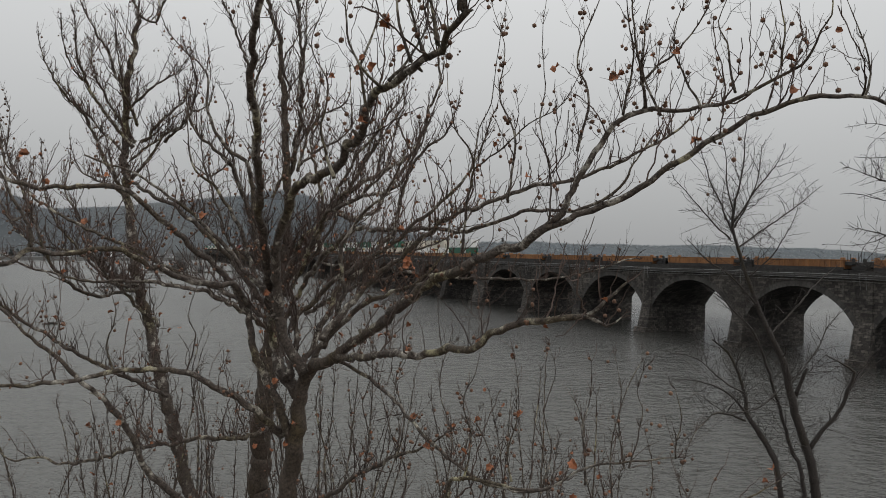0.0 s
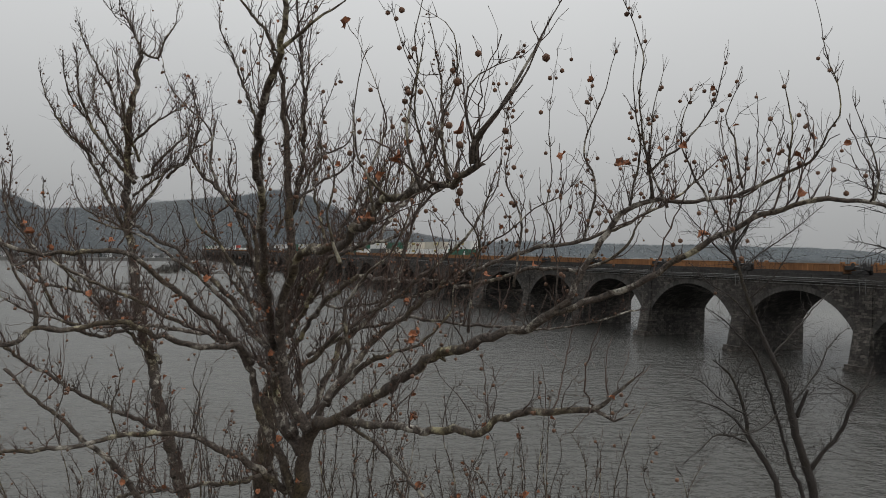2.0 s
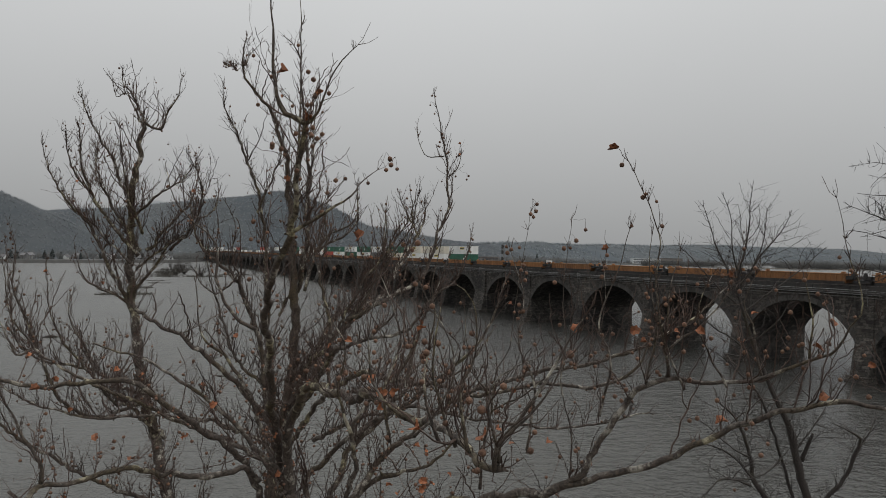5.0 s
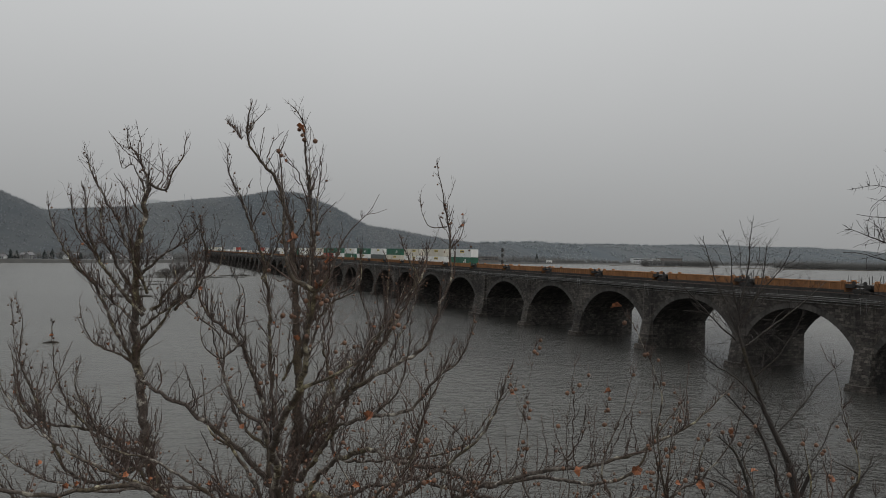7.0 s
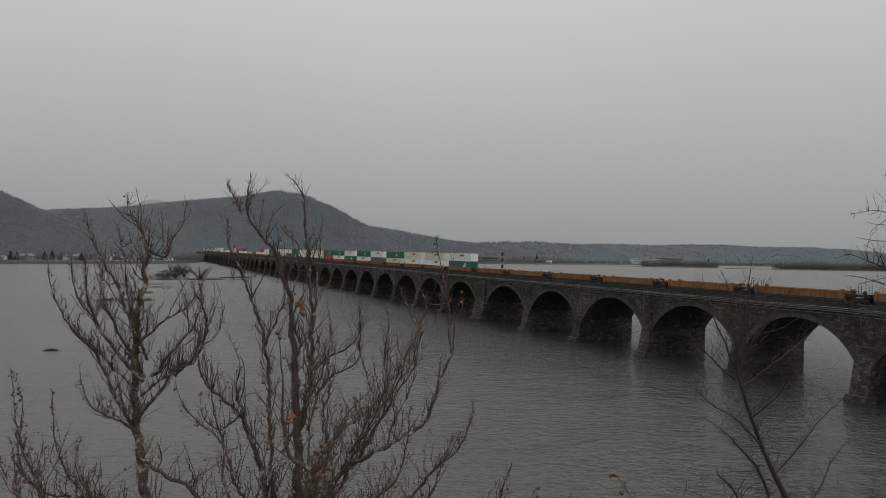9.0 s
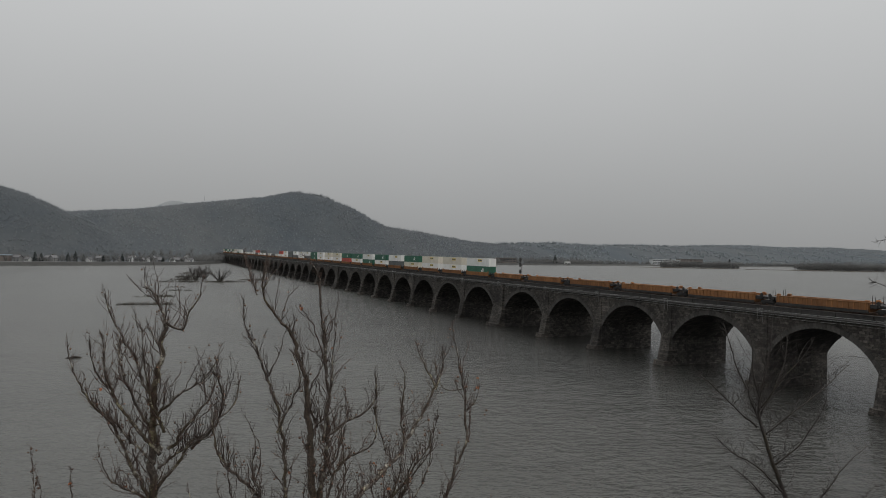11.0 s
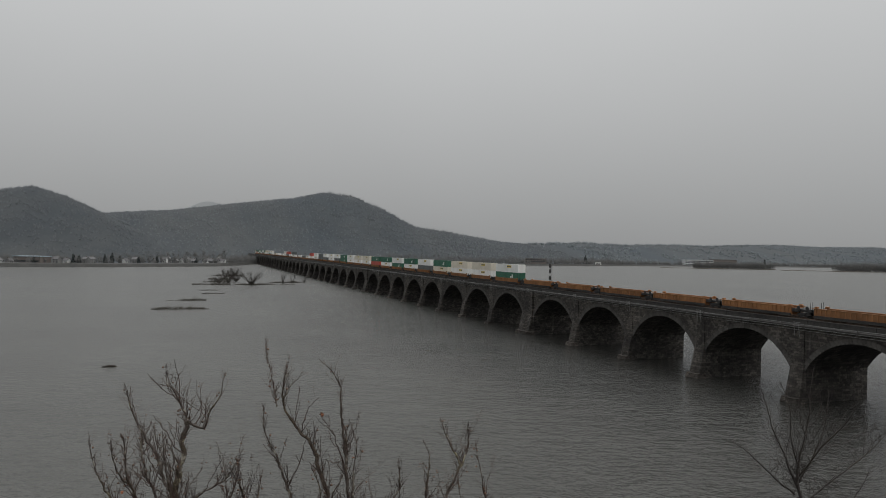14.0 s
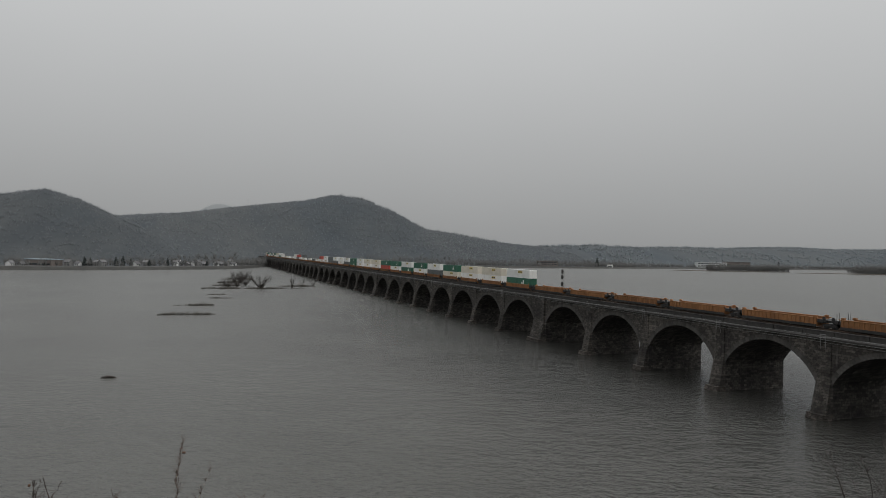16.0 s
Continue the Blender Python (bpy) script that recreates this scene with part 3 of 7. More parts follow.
def build_bridge():
    bridge = thing("stone_arch_bridge", None, "long dark sooty sandstone arch railway bridge across the river", "bridge")
    for n in range(FIRST, LAST + 1):
        yc, w = pier_y(n), pier_w(n)
        s = Shape()
        s.box(FACE, BACK, yc - w / 2, yc + w / 2, -2, TOP)
        pier = s.out("pier", MASONRY, bridge)
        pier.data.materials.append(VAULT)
        # jambs inside the arches take the copy with painted shade
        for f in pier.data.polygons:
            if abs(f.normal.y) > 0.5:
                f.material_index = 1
        # battered cutwater with a blunt prow, both faces
        for x, d in ((FACE, -1),):
            c = Shape()
            reach, half = (2.1 if w < 5 else 2.6), w / 2 + 0.15
            low = [(x, yc - half, -2), (x + d * (reach - 0.3), yc - half * 0.92, -2), (x + d * (reach + 0.25), yc, -2), (x + d * (reach - 0.3), yc + half * 0.92, -2), (x, yc + half, -2)]
            top = SPRING + (0.9 if w < 5 else 1.8)
            high = [(x, yc - half + 0.12, top), (x + d * 0.18, yc - half * 0.8, top), (x + d * 0.3, yc, top), (x + d * 0.18, yc + half * 0.8, top), (x, yc + half - 0.12, top)]
            if d > 0:
                low, high = low[::-1], high[::-1]
            c.prism(low, high)
            c.out("cutwater", MASONRY, bridge)
            # footing courses at the waterline, scoured pale by floods
            c = Shape()
            for grow, z0, z1 in ((0.12, -2, 0.32), (0.0, 0.325, 0.85)):
                foot = [(x, yc - half - 0.1 - grow), (x + d * (reach - 0.15 + grow), yc - half * 0.95 - grow), (x + d * (reach + 0.15 + grow), yc), (x + d * (reach - 0.15 + grow), yc + half * 0.95 + grow), (x, yc + half + 0.1 + grow)]
                if d > 0:
                    foot = foot[::-1]
                c.prism([(a, b, z0) for a, b in foot], [(a - d * 0.03, b, z1) for a, b in foot])
            c.out("footing", FOOTING, bridge, "pale scoured stone footing at the waterline")
        if w > 5:
            for x0, x1 in ((FACE - 0.55, FACE + 0.05), (BACK - 0.05, BACK + 0.55)):
                p = Shape()
                p.box(x0, x1, yc - w / 2 + 0.5, yc + w / 2 - 0.5, SPRING + 1.0, TOP - 0.05, 0.05)
                p.out("pilaster", MASONRY, bridge)
        else:
            p = Shape()
            p.box(FACE - 0.16, FACE + 0.05, yc - w / 2 + 0.25, yc + w / 2 - 0.25, SPRING + 0.1, TOP - 0.04, 0.04)
            p.out("pilaster", MASONRY, bridge)
    for n in range(FIRST, LAST):
        y0, y1 = pier_y(n) + pier_w(n) / 2, pier_y(n + 1) - pier_w(n + 1) / 2
        steps = 29 if n < 12 else 15
        yc, zc, r, a, curve = arch_curve(y0, y1, steps)
        v, f = [], []
        for y, z in curve:
            v += [(FACE, y, TOP), (FACE, y, z), (BACK, y, z), (BACK, y, TOP)]
        for i in range(steps - 1):
            b = 4 * i
            for k in range(3):
                f.append((b + k, b + k + 1, b + 5 + k, b + 4 + k))
        span = mesh_object("arch_span", v, f, MASONRY, bridge)
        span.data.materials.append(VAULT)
        # so do the soffits: their shade is in the colour
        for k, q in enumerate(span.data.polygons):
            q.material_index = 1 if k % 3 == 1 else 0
    # coping course and deck
    y_lo, y_hi = pier_y(FIRST) - 6, pier_y(LAST) + 6
    y = y_lo
    k = 0
    while y < y_hi:
        ln = 9.0 if y < 400 else 40.0
        for x0, x1 in ((FACE - 0.4, FACE + 1.3), (BACK - 1.3, BACK + 0.4)):
            s = Shape()
            s.box(x0, x1, y, min(y + ln - 0.03, y_hi), TOP, TOP + 0.42, 0.05)
            s.out("coping_stone", CONCRETE, bridge)
        y += ln
    s = Shape()
    s.box(FACE + 1.3, BACK - 1.3, y_lo, y_hi, TOP - 0.3, TOP + 0.75)
    s.out("deck", BALLAST, bridge, "grey crushed stone ballast deck")
    # low precast kerb wall on both edges, in lengths
    y = y_lo
    while y < y_hi:
        ln = 6.0 if y < 330 else 48.0
        for x0, x1 in ((FACE + 0.95, FACE + 1.2), (BACK - 1.2, BACK - 0.95)):
            s = Shape()
            s.box(x0, x1, y, min(y + ln - 0.06, y_hi), TOP + 0.42, TOP + 1.22, 0.03)
            s.box(x0 - 0.07, x1 + 0.07, y, min(y + ln - 0.06, y_hi), TOP + 1.223, TOP + 1.34)
            s.box(x0 - 0.1, x1 + 0.1, y, y + 0.24, TOP + 0.424, TOP + 1.22)
            s.out("kerb_wall", CONCRETE, bridge, "weathered concrete kerb wall panel")
        y += ln
    return bridge


def build_tracks(bridge):
    y_lo, y_hi = pier_y(FIRST) - 6, pier_y(LAST) + 6
    z = TOP + 0.75
    for c in (99.0, 103.2, 106.9):
        ties = Shape()
        y = y_lo
        while y < 420:
            ties.box(c - 1.3, c + 1.3, y, y + 0.23, z, z + 0.1)
            y += 0.62
        ob = ties.out("timber_track_bed", WOOD, bridge)
        ob["kind"] = "stuff"
        for x in (c - 0.72, c + 0.72):
            r = Shape()
            r.box(x - 0.035, x + 0.035, y_lo, y_hi, z + 0.1, z + 0.27)
            r.out("rail", RUSTY, bridge)


def build_pipes(bridge):
    """Two conduits hung outside the coping on brackets, with down pipes at the piers."""
    y_lo, y_hi = pier_y(FIRST) - 6, pier_y(LAST) + 6
    for x, z, r in ((FACE - 0.62, TOP + 0.66, 0.045), (FACE - 0.58, TOP + 0.1, 0.03), (FACE - 0.66, TOP - 0.28, 0.025)):
        s = Shape()
        n = 160
        pts = []
        for i in range(n + 1):
            y = y_lo + (y_hi - y_lo) * (i / n) ** 1.6
            pts.append(Vector((x, y, z + 0.05 * math.sin(y * 0.26) + 0.03 * math.sin(y * 0.11 + 1))))
        s.tube(pts, [r] * (n + 1), 6)
        s.out("conduit_pipe", GALV, bridge, "pale galvanised conduit pipe")
    y = y_lo + 2
    while y < 420:
        s = Shape()
        s.box(FACE - 0.72, FACE + 0.4, y - 0.03, y + 0.03, TOP + 0.52, TOP + 0.575)
        s.box(FACE - 0.72, FACE - 0.67, y - 0.03, y + 0.03, TOP - 0.4, TOP + 0.9)
        s.out("pipe_bracket", STEEL, bridge)
        y += 4.65
    for n in range(FIRST, 14):
        s = Shape()
        yc = pier_y(n)
        for dy in (-0.45, 0.45):
            s.tube([Vector((FACE - 0.55, yc + dy, TOP + 0.9)), Vector((FACE - 0.5, yc + dy, TOP - 0.2)), Vector((FACE - 0.35, yc + dy, TOP - 1.4))], [0.035] * 3, 6)
        s.box(FACE - 0.6, FACE - 0.5, yc - 0.6, yc + 0.6, TOP + 0.85, TOP + 0.93)
        s.box(FACE - 0.6, FACE - 0.5, yc - 0.6, yc + 0.6, TOP + 0.35, TOP + 0.42)
        s.out("service_ladder", GALV, bridge, "pale metal ladder frame")


bridge = build_bridge()
build_tracks(bridge)
build_pipes(bridge)

# ---------------------------------------------------------------- freight train
TRACK, RAILTOP = 103.2, TOP + 1.02
UNIT = 21.5
TRAIN_END = 185.0
CONT_L, CONT_W, CONT_H = 17.2, 2.6, 2.62


def well_car(posts):
    """One orange well unit, its middle at the origin, lengthways on y, rail top at 0."""
    car = thing("well_car", None, "empty orange-painted intermodal well car on the bridge track", "railway wagon", "well cars in the train")
    half = 8.35
    for x in (-1.45, 1.45):
        d = 1 if x > 0 else -1
        s = Shape()
        s.box(x - 0.06, x + 0.06, -half, half, 0.72, 1.75)
        s.box(x - 0.17, x + 0.17, -half - 0.35, half + 0.35, 1.753, 1.9, 0.03)
        s.out("side_sill", ORANGE, car)
        s = Shape()
        s.box(x - 0.13, x + 0.13, -half, half, 0.26, 0.7)
        s.out("bottom_chord", BLACK, car, "black bottom chord below the side sill")
        for i in range(18):
            y = -half + 0.45 + i * (2 * half - 0.9) / 17
            r = Shape()
            r.box(x + d * 0.062, x + d * 0.16, y - 0.06, y + 0.06, 0.71, 1.745)
            r.out("side_rib", ORANGE, car)
    s = Shape()
    s.box(-1.38, 1.38, -half, half, 1.06, 1.18)
    for y in (-half, half):
        s.box(-1.38, 1.38, y - 0.1, y + 0.1, 0.43, 1.055)
        s.box(-1.38, 1.38, y - 0.1, y + 0.1, 1.185, 1.7)
    s.out("well_floor", ORANGE, car)
    for e in (-1, 1):
        s = Shape()
        a = [(-1.3, e * (half + 0.1), 1.0), (1.3, e * (half + 0.1), 1.0), (1.3, e * (half + 0.1), 1.6), (-1.3, e * (half + 0.1), 1.6)]
        b = [(-0.75, e * (half + 2.2), 1.05), (0.75, e * (half + 2.2), 1.05), (0.75, e * (half + 2.2), 1.45), (-0.75, e * (half + 2.2), 1.45)]
        s.prism(a, b) if e > 0 else s.prism(a[::-1], b[::-1])
        platform = s.out("end_platform", BLACK, car, "dark end platform over the truck")
        for x in (-1.25, 1.25):
            if posts:
                g = Shape()
                g.tube([Vector((x, e * (half + 0.5), 1.6)), Vector((x, e * (half + 0.5), 2.95))], [0.05, 0.04], 5)
                g.tube([Vector((x, e * (half + 0.95), 1.6)), Vector((x, e * (half + 0.95), 2.75))], [0.05, 0.04], 5)
                g.out("guide_post", BLACK, platform)
            c = Shape()
            c.box(x - 0.2, x + 0.2, e * (half - 0.3) - 0.3, e * (half - 0.3) + 0.3, 1.905, 2.2, 0.05)
            c.out("stacking_cone", ORANGE, platform)
        w = Shape()
        w.wheel((-1.36, e * (half + 1.5), 1.75), 0.34, 0.06, 12)
        w.box(-1.4, -1.1, e * (half + 1.5) - 0.06, e * (half + 1.5) + 0.06, 1.2, 1.75)
        w.out("brake_wheel", BLACK, platform)
        for x in (-1.2, 1.2):
            k = Shape()
            k.box(x - 0.18, x + 0.18, e * (half + 1.0) - 0.35, e * (half + 1.0) + 0.35, 1.0, 1.6, 0.05)
            k.out("brake_box", BLACK, platform)
    return car


def truck():
    t = thing("wheel_truck", None, "black steel wheel truck between two well cars", "railway bogie", "wheel trucks of the train")
    for x in (-1.0, 1.0):
        s = Shape()
        pts = [(-1.5, 0.55), (-1.15, 0.85), (-0.5, 0.95), (0.5, 0.95), (1.15, 0.85), (1.5, 0.55), (1.1, 0.5), (0.5, 0.3), (-0.5, 0.3), (-1.1, 0.5)]
        s.prism([(x - 0.09, a, b) for a, b in pts], [(x + 0.09, a, b) for a, b in pts])
        s.out("side_frame", BLACK, t)
    for y in (-0.92, 0.92):
        s = Shape()
        s.tube([Vector((-1.05, y, 0.46)), Vector((1.05, y, 0.46))], [0.08, 0.08], 8)
        axle = s.out("axle", BLACK, t)
        for x in (-0.74, 0.74):
            s = Shape()
            s.wheel((x, y, 0.46), 0.46, 0.13, 18)
            s.out("wheel", BLACK, axle)
    s = Shape()
    s.box(-1.2, 1.2, -0.32, 0.32, 0.5, 1.0, 0.05)
    s.out("bolster", BLACK, t)
    return t


CONT_CACHE = {}


def container(kind):
    """A 16 m corrugated box, base at 0, lengthways on y."""
    mats = {"white": WHITE, "cream": CREAM, "green": GREEN, "grey": DGREY, "red": RED}
    words = {"white": "white", "cream": "dirty cream", "green": "dark green", "grey": "dark grey", "red": "faded red"}
    if kind in CONT_CACHE:
        return CONT_CACHE[kind], True
    c = thing("shipping_container", None, words[kind] + " steel shipping container stacked on a well car", "container", "containers on the train")
    mat = mats[kind]
    hl, hw = CONT_L / 2, CONT_W / 2
    s = Shape()
    s.box(-hw + 0.05, hw - 0.05, -hl + 0.05, hl - 0.05, 0.05, CONT_H - 0.05)
    shell = s.out("shell", mat, c)
    s = Shape()
    for x in (-hw, hw):
        d = -1 if x > 0 else 1
        for z0, z1 in ((0, 0.16), (CONT_H - 0.14, CONT_H)):
            s.box(min(x, x + d * 0.1), max(x, x + d * 0.1), -hl + 0.2, hl - 0.2, z0, z1)
        for y in (-hl, -6.1, 6.1, hl):
            y0 = min(max(y - 0.1, -hl), hl - 0.2)
            s.box(min(x, x + d * 0.12), max(x, x + d * 0.12), y0, y0 + 0.2, 0.001, CONT_H - 0.001)
    s.out("frame", mat, c)
    for x in (-hw, hw):
        d = -1 if x > 0 else 1
        line = []
        for i in range(26):
            y = -hl + 0.55 + i * (CONT_L - 1.1) / 25
            line += [(x + d * 0.045, y - 0.2), (x + d * 0.018, y - 0.12), (x + d * 0.018, y + 0.12), (x + d * 0.045, y + 0.2)]
        v = [(p, q, z) for p, q in line for z in (0.17, CONT_H - 0.15)]
        r = Shape().add(v, [(2 * k, 2 * k + 1, 2 * k + 3, 2 * k + 2) for k in range(len(line) - 1)])
        r.out("corrugated_side", mat, shell)
    for i in range(4):
        x = -0.9 + i * 0.6
        e = Shape()
        e.tube([Vector((x, -hl + 0.01, 0.15)), Vector((x, -hl + 0.01, CONT_H - 0.15))], [0.03, 0.03], 5)
        e.out("door_bar", mat, shell)
    if kind in ("white", "cream"):
        p = Shape()
        p.box(-hw - 0.012, -hw + 0.02, -3.4, -0.2, CONT_H - 1.15, CONT_H - 0.35)
        p.out("side_decal", YELLOW, c, "yellow rectangular decal")
        p = Shape()
        for k, (a, b) in enumerate(((-3.2, -1.9), (-1.6, -0.4))):
            p.box(-hw - 0.02, -hw - 0.008, a, b, CONT_H - 0.95, CONT_H - 0.55)
        p.out("decal_bar", STEEL, c)
    elif kind == "green":
        p = Shape()
        p.box(-hw - 0.015, -hw + 0.02, -4.6, -3.9, 0.8, 2.0)
        p.box(-hw - 0.015, -hw + 0.02, -3.6, -2.9, 0.8, 1.4)
        p.out("side_decal", WHITE, c, "white block shaped mark")
    CONT_CACHE[kind] = c
    return c, False


def put_container(kind, m):
    c, old = container(kind)
    if old:
        return copy_thing(c, m)
    c.matrix_basis = m
    return c


def build_train():
    first = TRAIN_END - 0.3
    y_min = pier_y(FIRST)
    car, tall_car = well_car(False), well_car(True)
    bogie = truck()
    used = set()
    k = -1
    rows = []
    while first + k * UNIT > y_min:
        rows.append(first + k * UNIT)
        k -= 1
    units = [first + j * UNIT for j in range(-len(rows), 43)]
    stacks = [("white", "green"), ("cream", "white"), ("cream", "white"), ("green", "cream"), ("white", "grey"), ("green", "white"),
              ("white", "green"), ("green", "white"), ("green", "red"), ("cream", "white"), ("cream", "white"), ("white", "white"),
              ("green", "green"), ("white", "grey"), ("white", "white"), ("white", "grey"), ("grey", "grey"), ("white", "white"),
              ("red", "white"), ("white", None), ("grey", None), ("white", None), (None, None), ("grey", "white"), ("white", None), ("red", "grey"),
              ("white", "white"), ("white", None), (None, None), ("white", None), ("cream", None), (None, None), ("white", "white")]
    for y in units:
        m = pose(TRACK, y + UNIT / 2, RAILTOP)
        source = tall_car if y < first - 5.5 * UNIT else car
        if source.name not in used:
            source.matrix_basis = m
            used.add(source.name)
        else:
            c = copy_thing(source, m)
            if y >= first:
                c["label"] = "loaded orange intermodal well car carrying stacked containers"
        m = pose(TRACK, y, RAILTOP)
        if bogie.name not in used:
            bogie.matrix_basis = m
            used.add(bogie.name)
        else:
            copy_thing(bogie, m)
    for j in range(43):
        y = first + j * UNIT + UNIT / 2
        top, low = stacks[j % len(stacks)]
        z = RAILTOP + 1.184
        if low:
            put_container(low, pose(TRACK, y, z))
            z += CONT_H + 0.02
        if top:
            put_container(top, pose(TRACK, y, z))


build_train()


def build_signal():
    s = thing("railway_signal", pose(109.3, 178.7, TOP + 0.42), "tall dark railway signal mast with round heads beside the track", "signal")
    p = Shape()
    p.tube([Vector((0, 0, -0.3)), Vector((0, 0, 7.6))], [0.11, 0.08], 8)
    p.out("mast", GALV, s)
    for z in (3.2, 5.3, 7.0):
        h = Shape()
        ring = [(-0.4 + 0.42 * math.cos(a), 0.42 * math.sin(a)) for a in np.linspace(0, 2 * math.pi, 14, endpoint=False)]
        h.prism([(x, -0.25, z + y) for x, y in ring], [(x, -0.2, z + y) for x, y in ring])
        h.box(-0.6, -0.2, -0.2, 0.25, z - 0.62, z + 0.62, 0.03)
        h.box(-0.2, 0.08, -0.04, 0.04, z - 0.05, z + 0.05)
        h.out("signal_head", BLACK, s, "black round signal head")
    l = Shape()
    for x in (0.2, 0.55):
        l.tube([Vector((x, 0.3, -0.3)), Vector((x, 0.3, 7.2))], [0.03, 0.03], 5)
    for i in range(20):
        l.box(0.2, 0.55, 0.28, 0.32, 0.2 + i * 0.35, 0.24 + i * 0.35)
    l.out("ladder", GALV, s)
    c = Shape()
    c.box(-0.5, 0.5, -0.5, 0.5, -0.02, 1.3, 0.03)
    c.box(-0.55, 0.8, -0.4, 0.6, 2.2, 2.26)
    c.out("platform", STEEL, s)


build_signal()

# ---------------------------------------------------------------- trees
UP = Vector((0, 0, 1))


def rand_dir(rng):
    z = rng.uniform(-1, 1)
    a = rng.uniform(0, 2 * math.pi)
    r = math.sqrt(1 - z * z)
    return Vector((r * math.cos(a), r * math.sin(a), z))


def spline(ctrl, step, rng, wobble):
    """A crooked, knotted line through a few points with radii."""
    pts, rad = [], []
    n = len(ctrl)
    P = [Vector(c[:3]) for c in ctrl]
    off = Vector((rng.uniform(0, 90), rng.uniform(0, 90), rng.uniform(0, 90)))
    for i in range(n - 1):
        p0, p1, p2, p3 = P[max(i - 1, 0)], P[i], P[i + 1], P[min(i + 2, n - 1)]
        k = max(2, int((p2 - p1).length / step))
        for j in range(k):
            t = j / k
            q = 0.5 * ((2 * p1) + (p2 - p0) * t + (2 * p0 - 5 * p1 + 4 * p2 - p3) * t * t + (3 * p1 - p0 - 3 * p2 + p3) * t ** 3)
            pts.append(q)
            rad.append(ctrl[i][3] * (1 - t) + ctrl[i + 1][3] * t)
    pts.append(P[-1])
    rad.append(ctrl[-1][3])
    m = len(pts)
    for i in range(m):
        q, r = pts[i].copy(), rad[i]
        hold = min(1.0, i / 3, (m - 1 - i) / 3)
        sway = noise.noise_vector(q * 2.1 + off) * 0.8 + noise.noise_vector(q * 6.5 + off) * 0.75
        pts[i] = q + sway * hold * wobble * min(r * 1.1 + 0.01, 0.05)
        swell = 0.1 * noise.noise(q * 3.0 + off) + 0.5 * max(0.0, noise.noise(q * 6.0 - off) - 0.25)
        rad[i] = r * (1 + swell) * (1 + 0.22 * max(0.0, 1 - i / 2.5))
    return pts, rad


class Crown:
    """Grows shoots off limbs into one twig mesh and remembers where seed balls and leaves hang."""

    def __init__(self, seed, zig, lift, node):
        self.rng = random.Random(seed)
        self.s = Shape()
        self.tips = []
        self.zig, self.lift, self.node = zig, lift, node

    def shoot(self, p, d, length, r, level):
        """A twig that bends at every bud and sends side twigs out there."""
        rng = self.rng
        seg = max(2, min(4 if level == 0 else 10, int(length / self.node)))
        d = d.normalized()
        side = d.orthogonal().normalized()
        side = (side * rng.uniform(-1, 1) + d.cross(side) * rng.uniform(-1, 1) + rand_dir(rng) * 0.2).normalized()
        bow = rand_dir(rng) * 0.13
        pts, rad, dirs = [p.copy()], [r], [d]
        q = p.copy()
        step = length / seg
        for i in range(seg):
            flip = self.zig if i % 2 else -self.zig
            d = (d + side * flip * rng.uniform(0.4, 1.5) + bow + rand_dir(rng) * self.zig * 0.5 + UP * self.lift * 0.3).normalized()
            q = q + d * step * rng.uniform(0.7, 1.3)
            pts.append(q.copy())
            dirs.append(d)
            rad.append(r * (1 - 0.5 * (i + 1) / seg) * rng.choice((0.85, 0.95, 1.0, 1.35)))
        self.s.tube(pts, rad, 3 if r < 0.006 else 5, False)
        self.tips.append((q, d))
        if level > 0:
            for k in range(1, seg):
                if rng.random() > 0.66:
                    continue
                flip = 1 if k % 2 else -1
                out = dirs[k] * 0.42 + side * flip * 0.85 + rand_dir(rng) * 0.55 + UP * self.lift * 0.25
                ln = length * (0.6 - 0.3 * k / seg) * rng.choice((0.12, 0.2, 0.45, 0.8, 1.2))
                self.shoot(pts[k], out, max(ln, 0.025), max(rad[k] * 0.62, r * 0.3), level - 1)

    def dress(self, pts, rad, per_m, longest, thick, level, lo, full, spurs):
        """Shoots stand in tufts on swollen knots along the limb, mostly upright."""
        rng = self.rng
        for i in range(int(len(pts) * lo), len(pts) - 1):
            ln = (pts[i + 1] - pts[i]).length
            axis = (pts[i + 1] - pts[i]).normalized()
            knots = per_m * ln / 3.2
            knots = int(knots) + (1 if rng.random() < knots - int(knots) else 0)
            for _ in range(knots):
                p = pts[i].lerp(pts[i + 1], rng.random())
                for _ in range(rng.choice((1, 2, 3, 4, 6))):
                    side = rand_dir(rng)
                    side = (side - axis * side.dot(axis)).normalized()
                    d = side * rng.uniform(0.35, 0.85) + UP * self.lift * 1.5 + axis * 0.3
                    base = p + side * rad[i] * 0.6
                    if rng.random() < spurs:
                        self.shoot(base, d, longest * rng.uniform(0.05, 0.22), min(thick * 0.75, rad[i] * 0.7 + 0.001), 0)
                        continue
                    length = longest * (0.25 + 0.75 * rng.random() ** 1.4) * min(1.0, max(0.2, rad[i] / full))
                    self.shoot(base, d, length, min(thick * (0.5 + 0.45 * length / longest), rad[i] * 0.75 + 0.001), level if length > longest * 0.3 else 1)


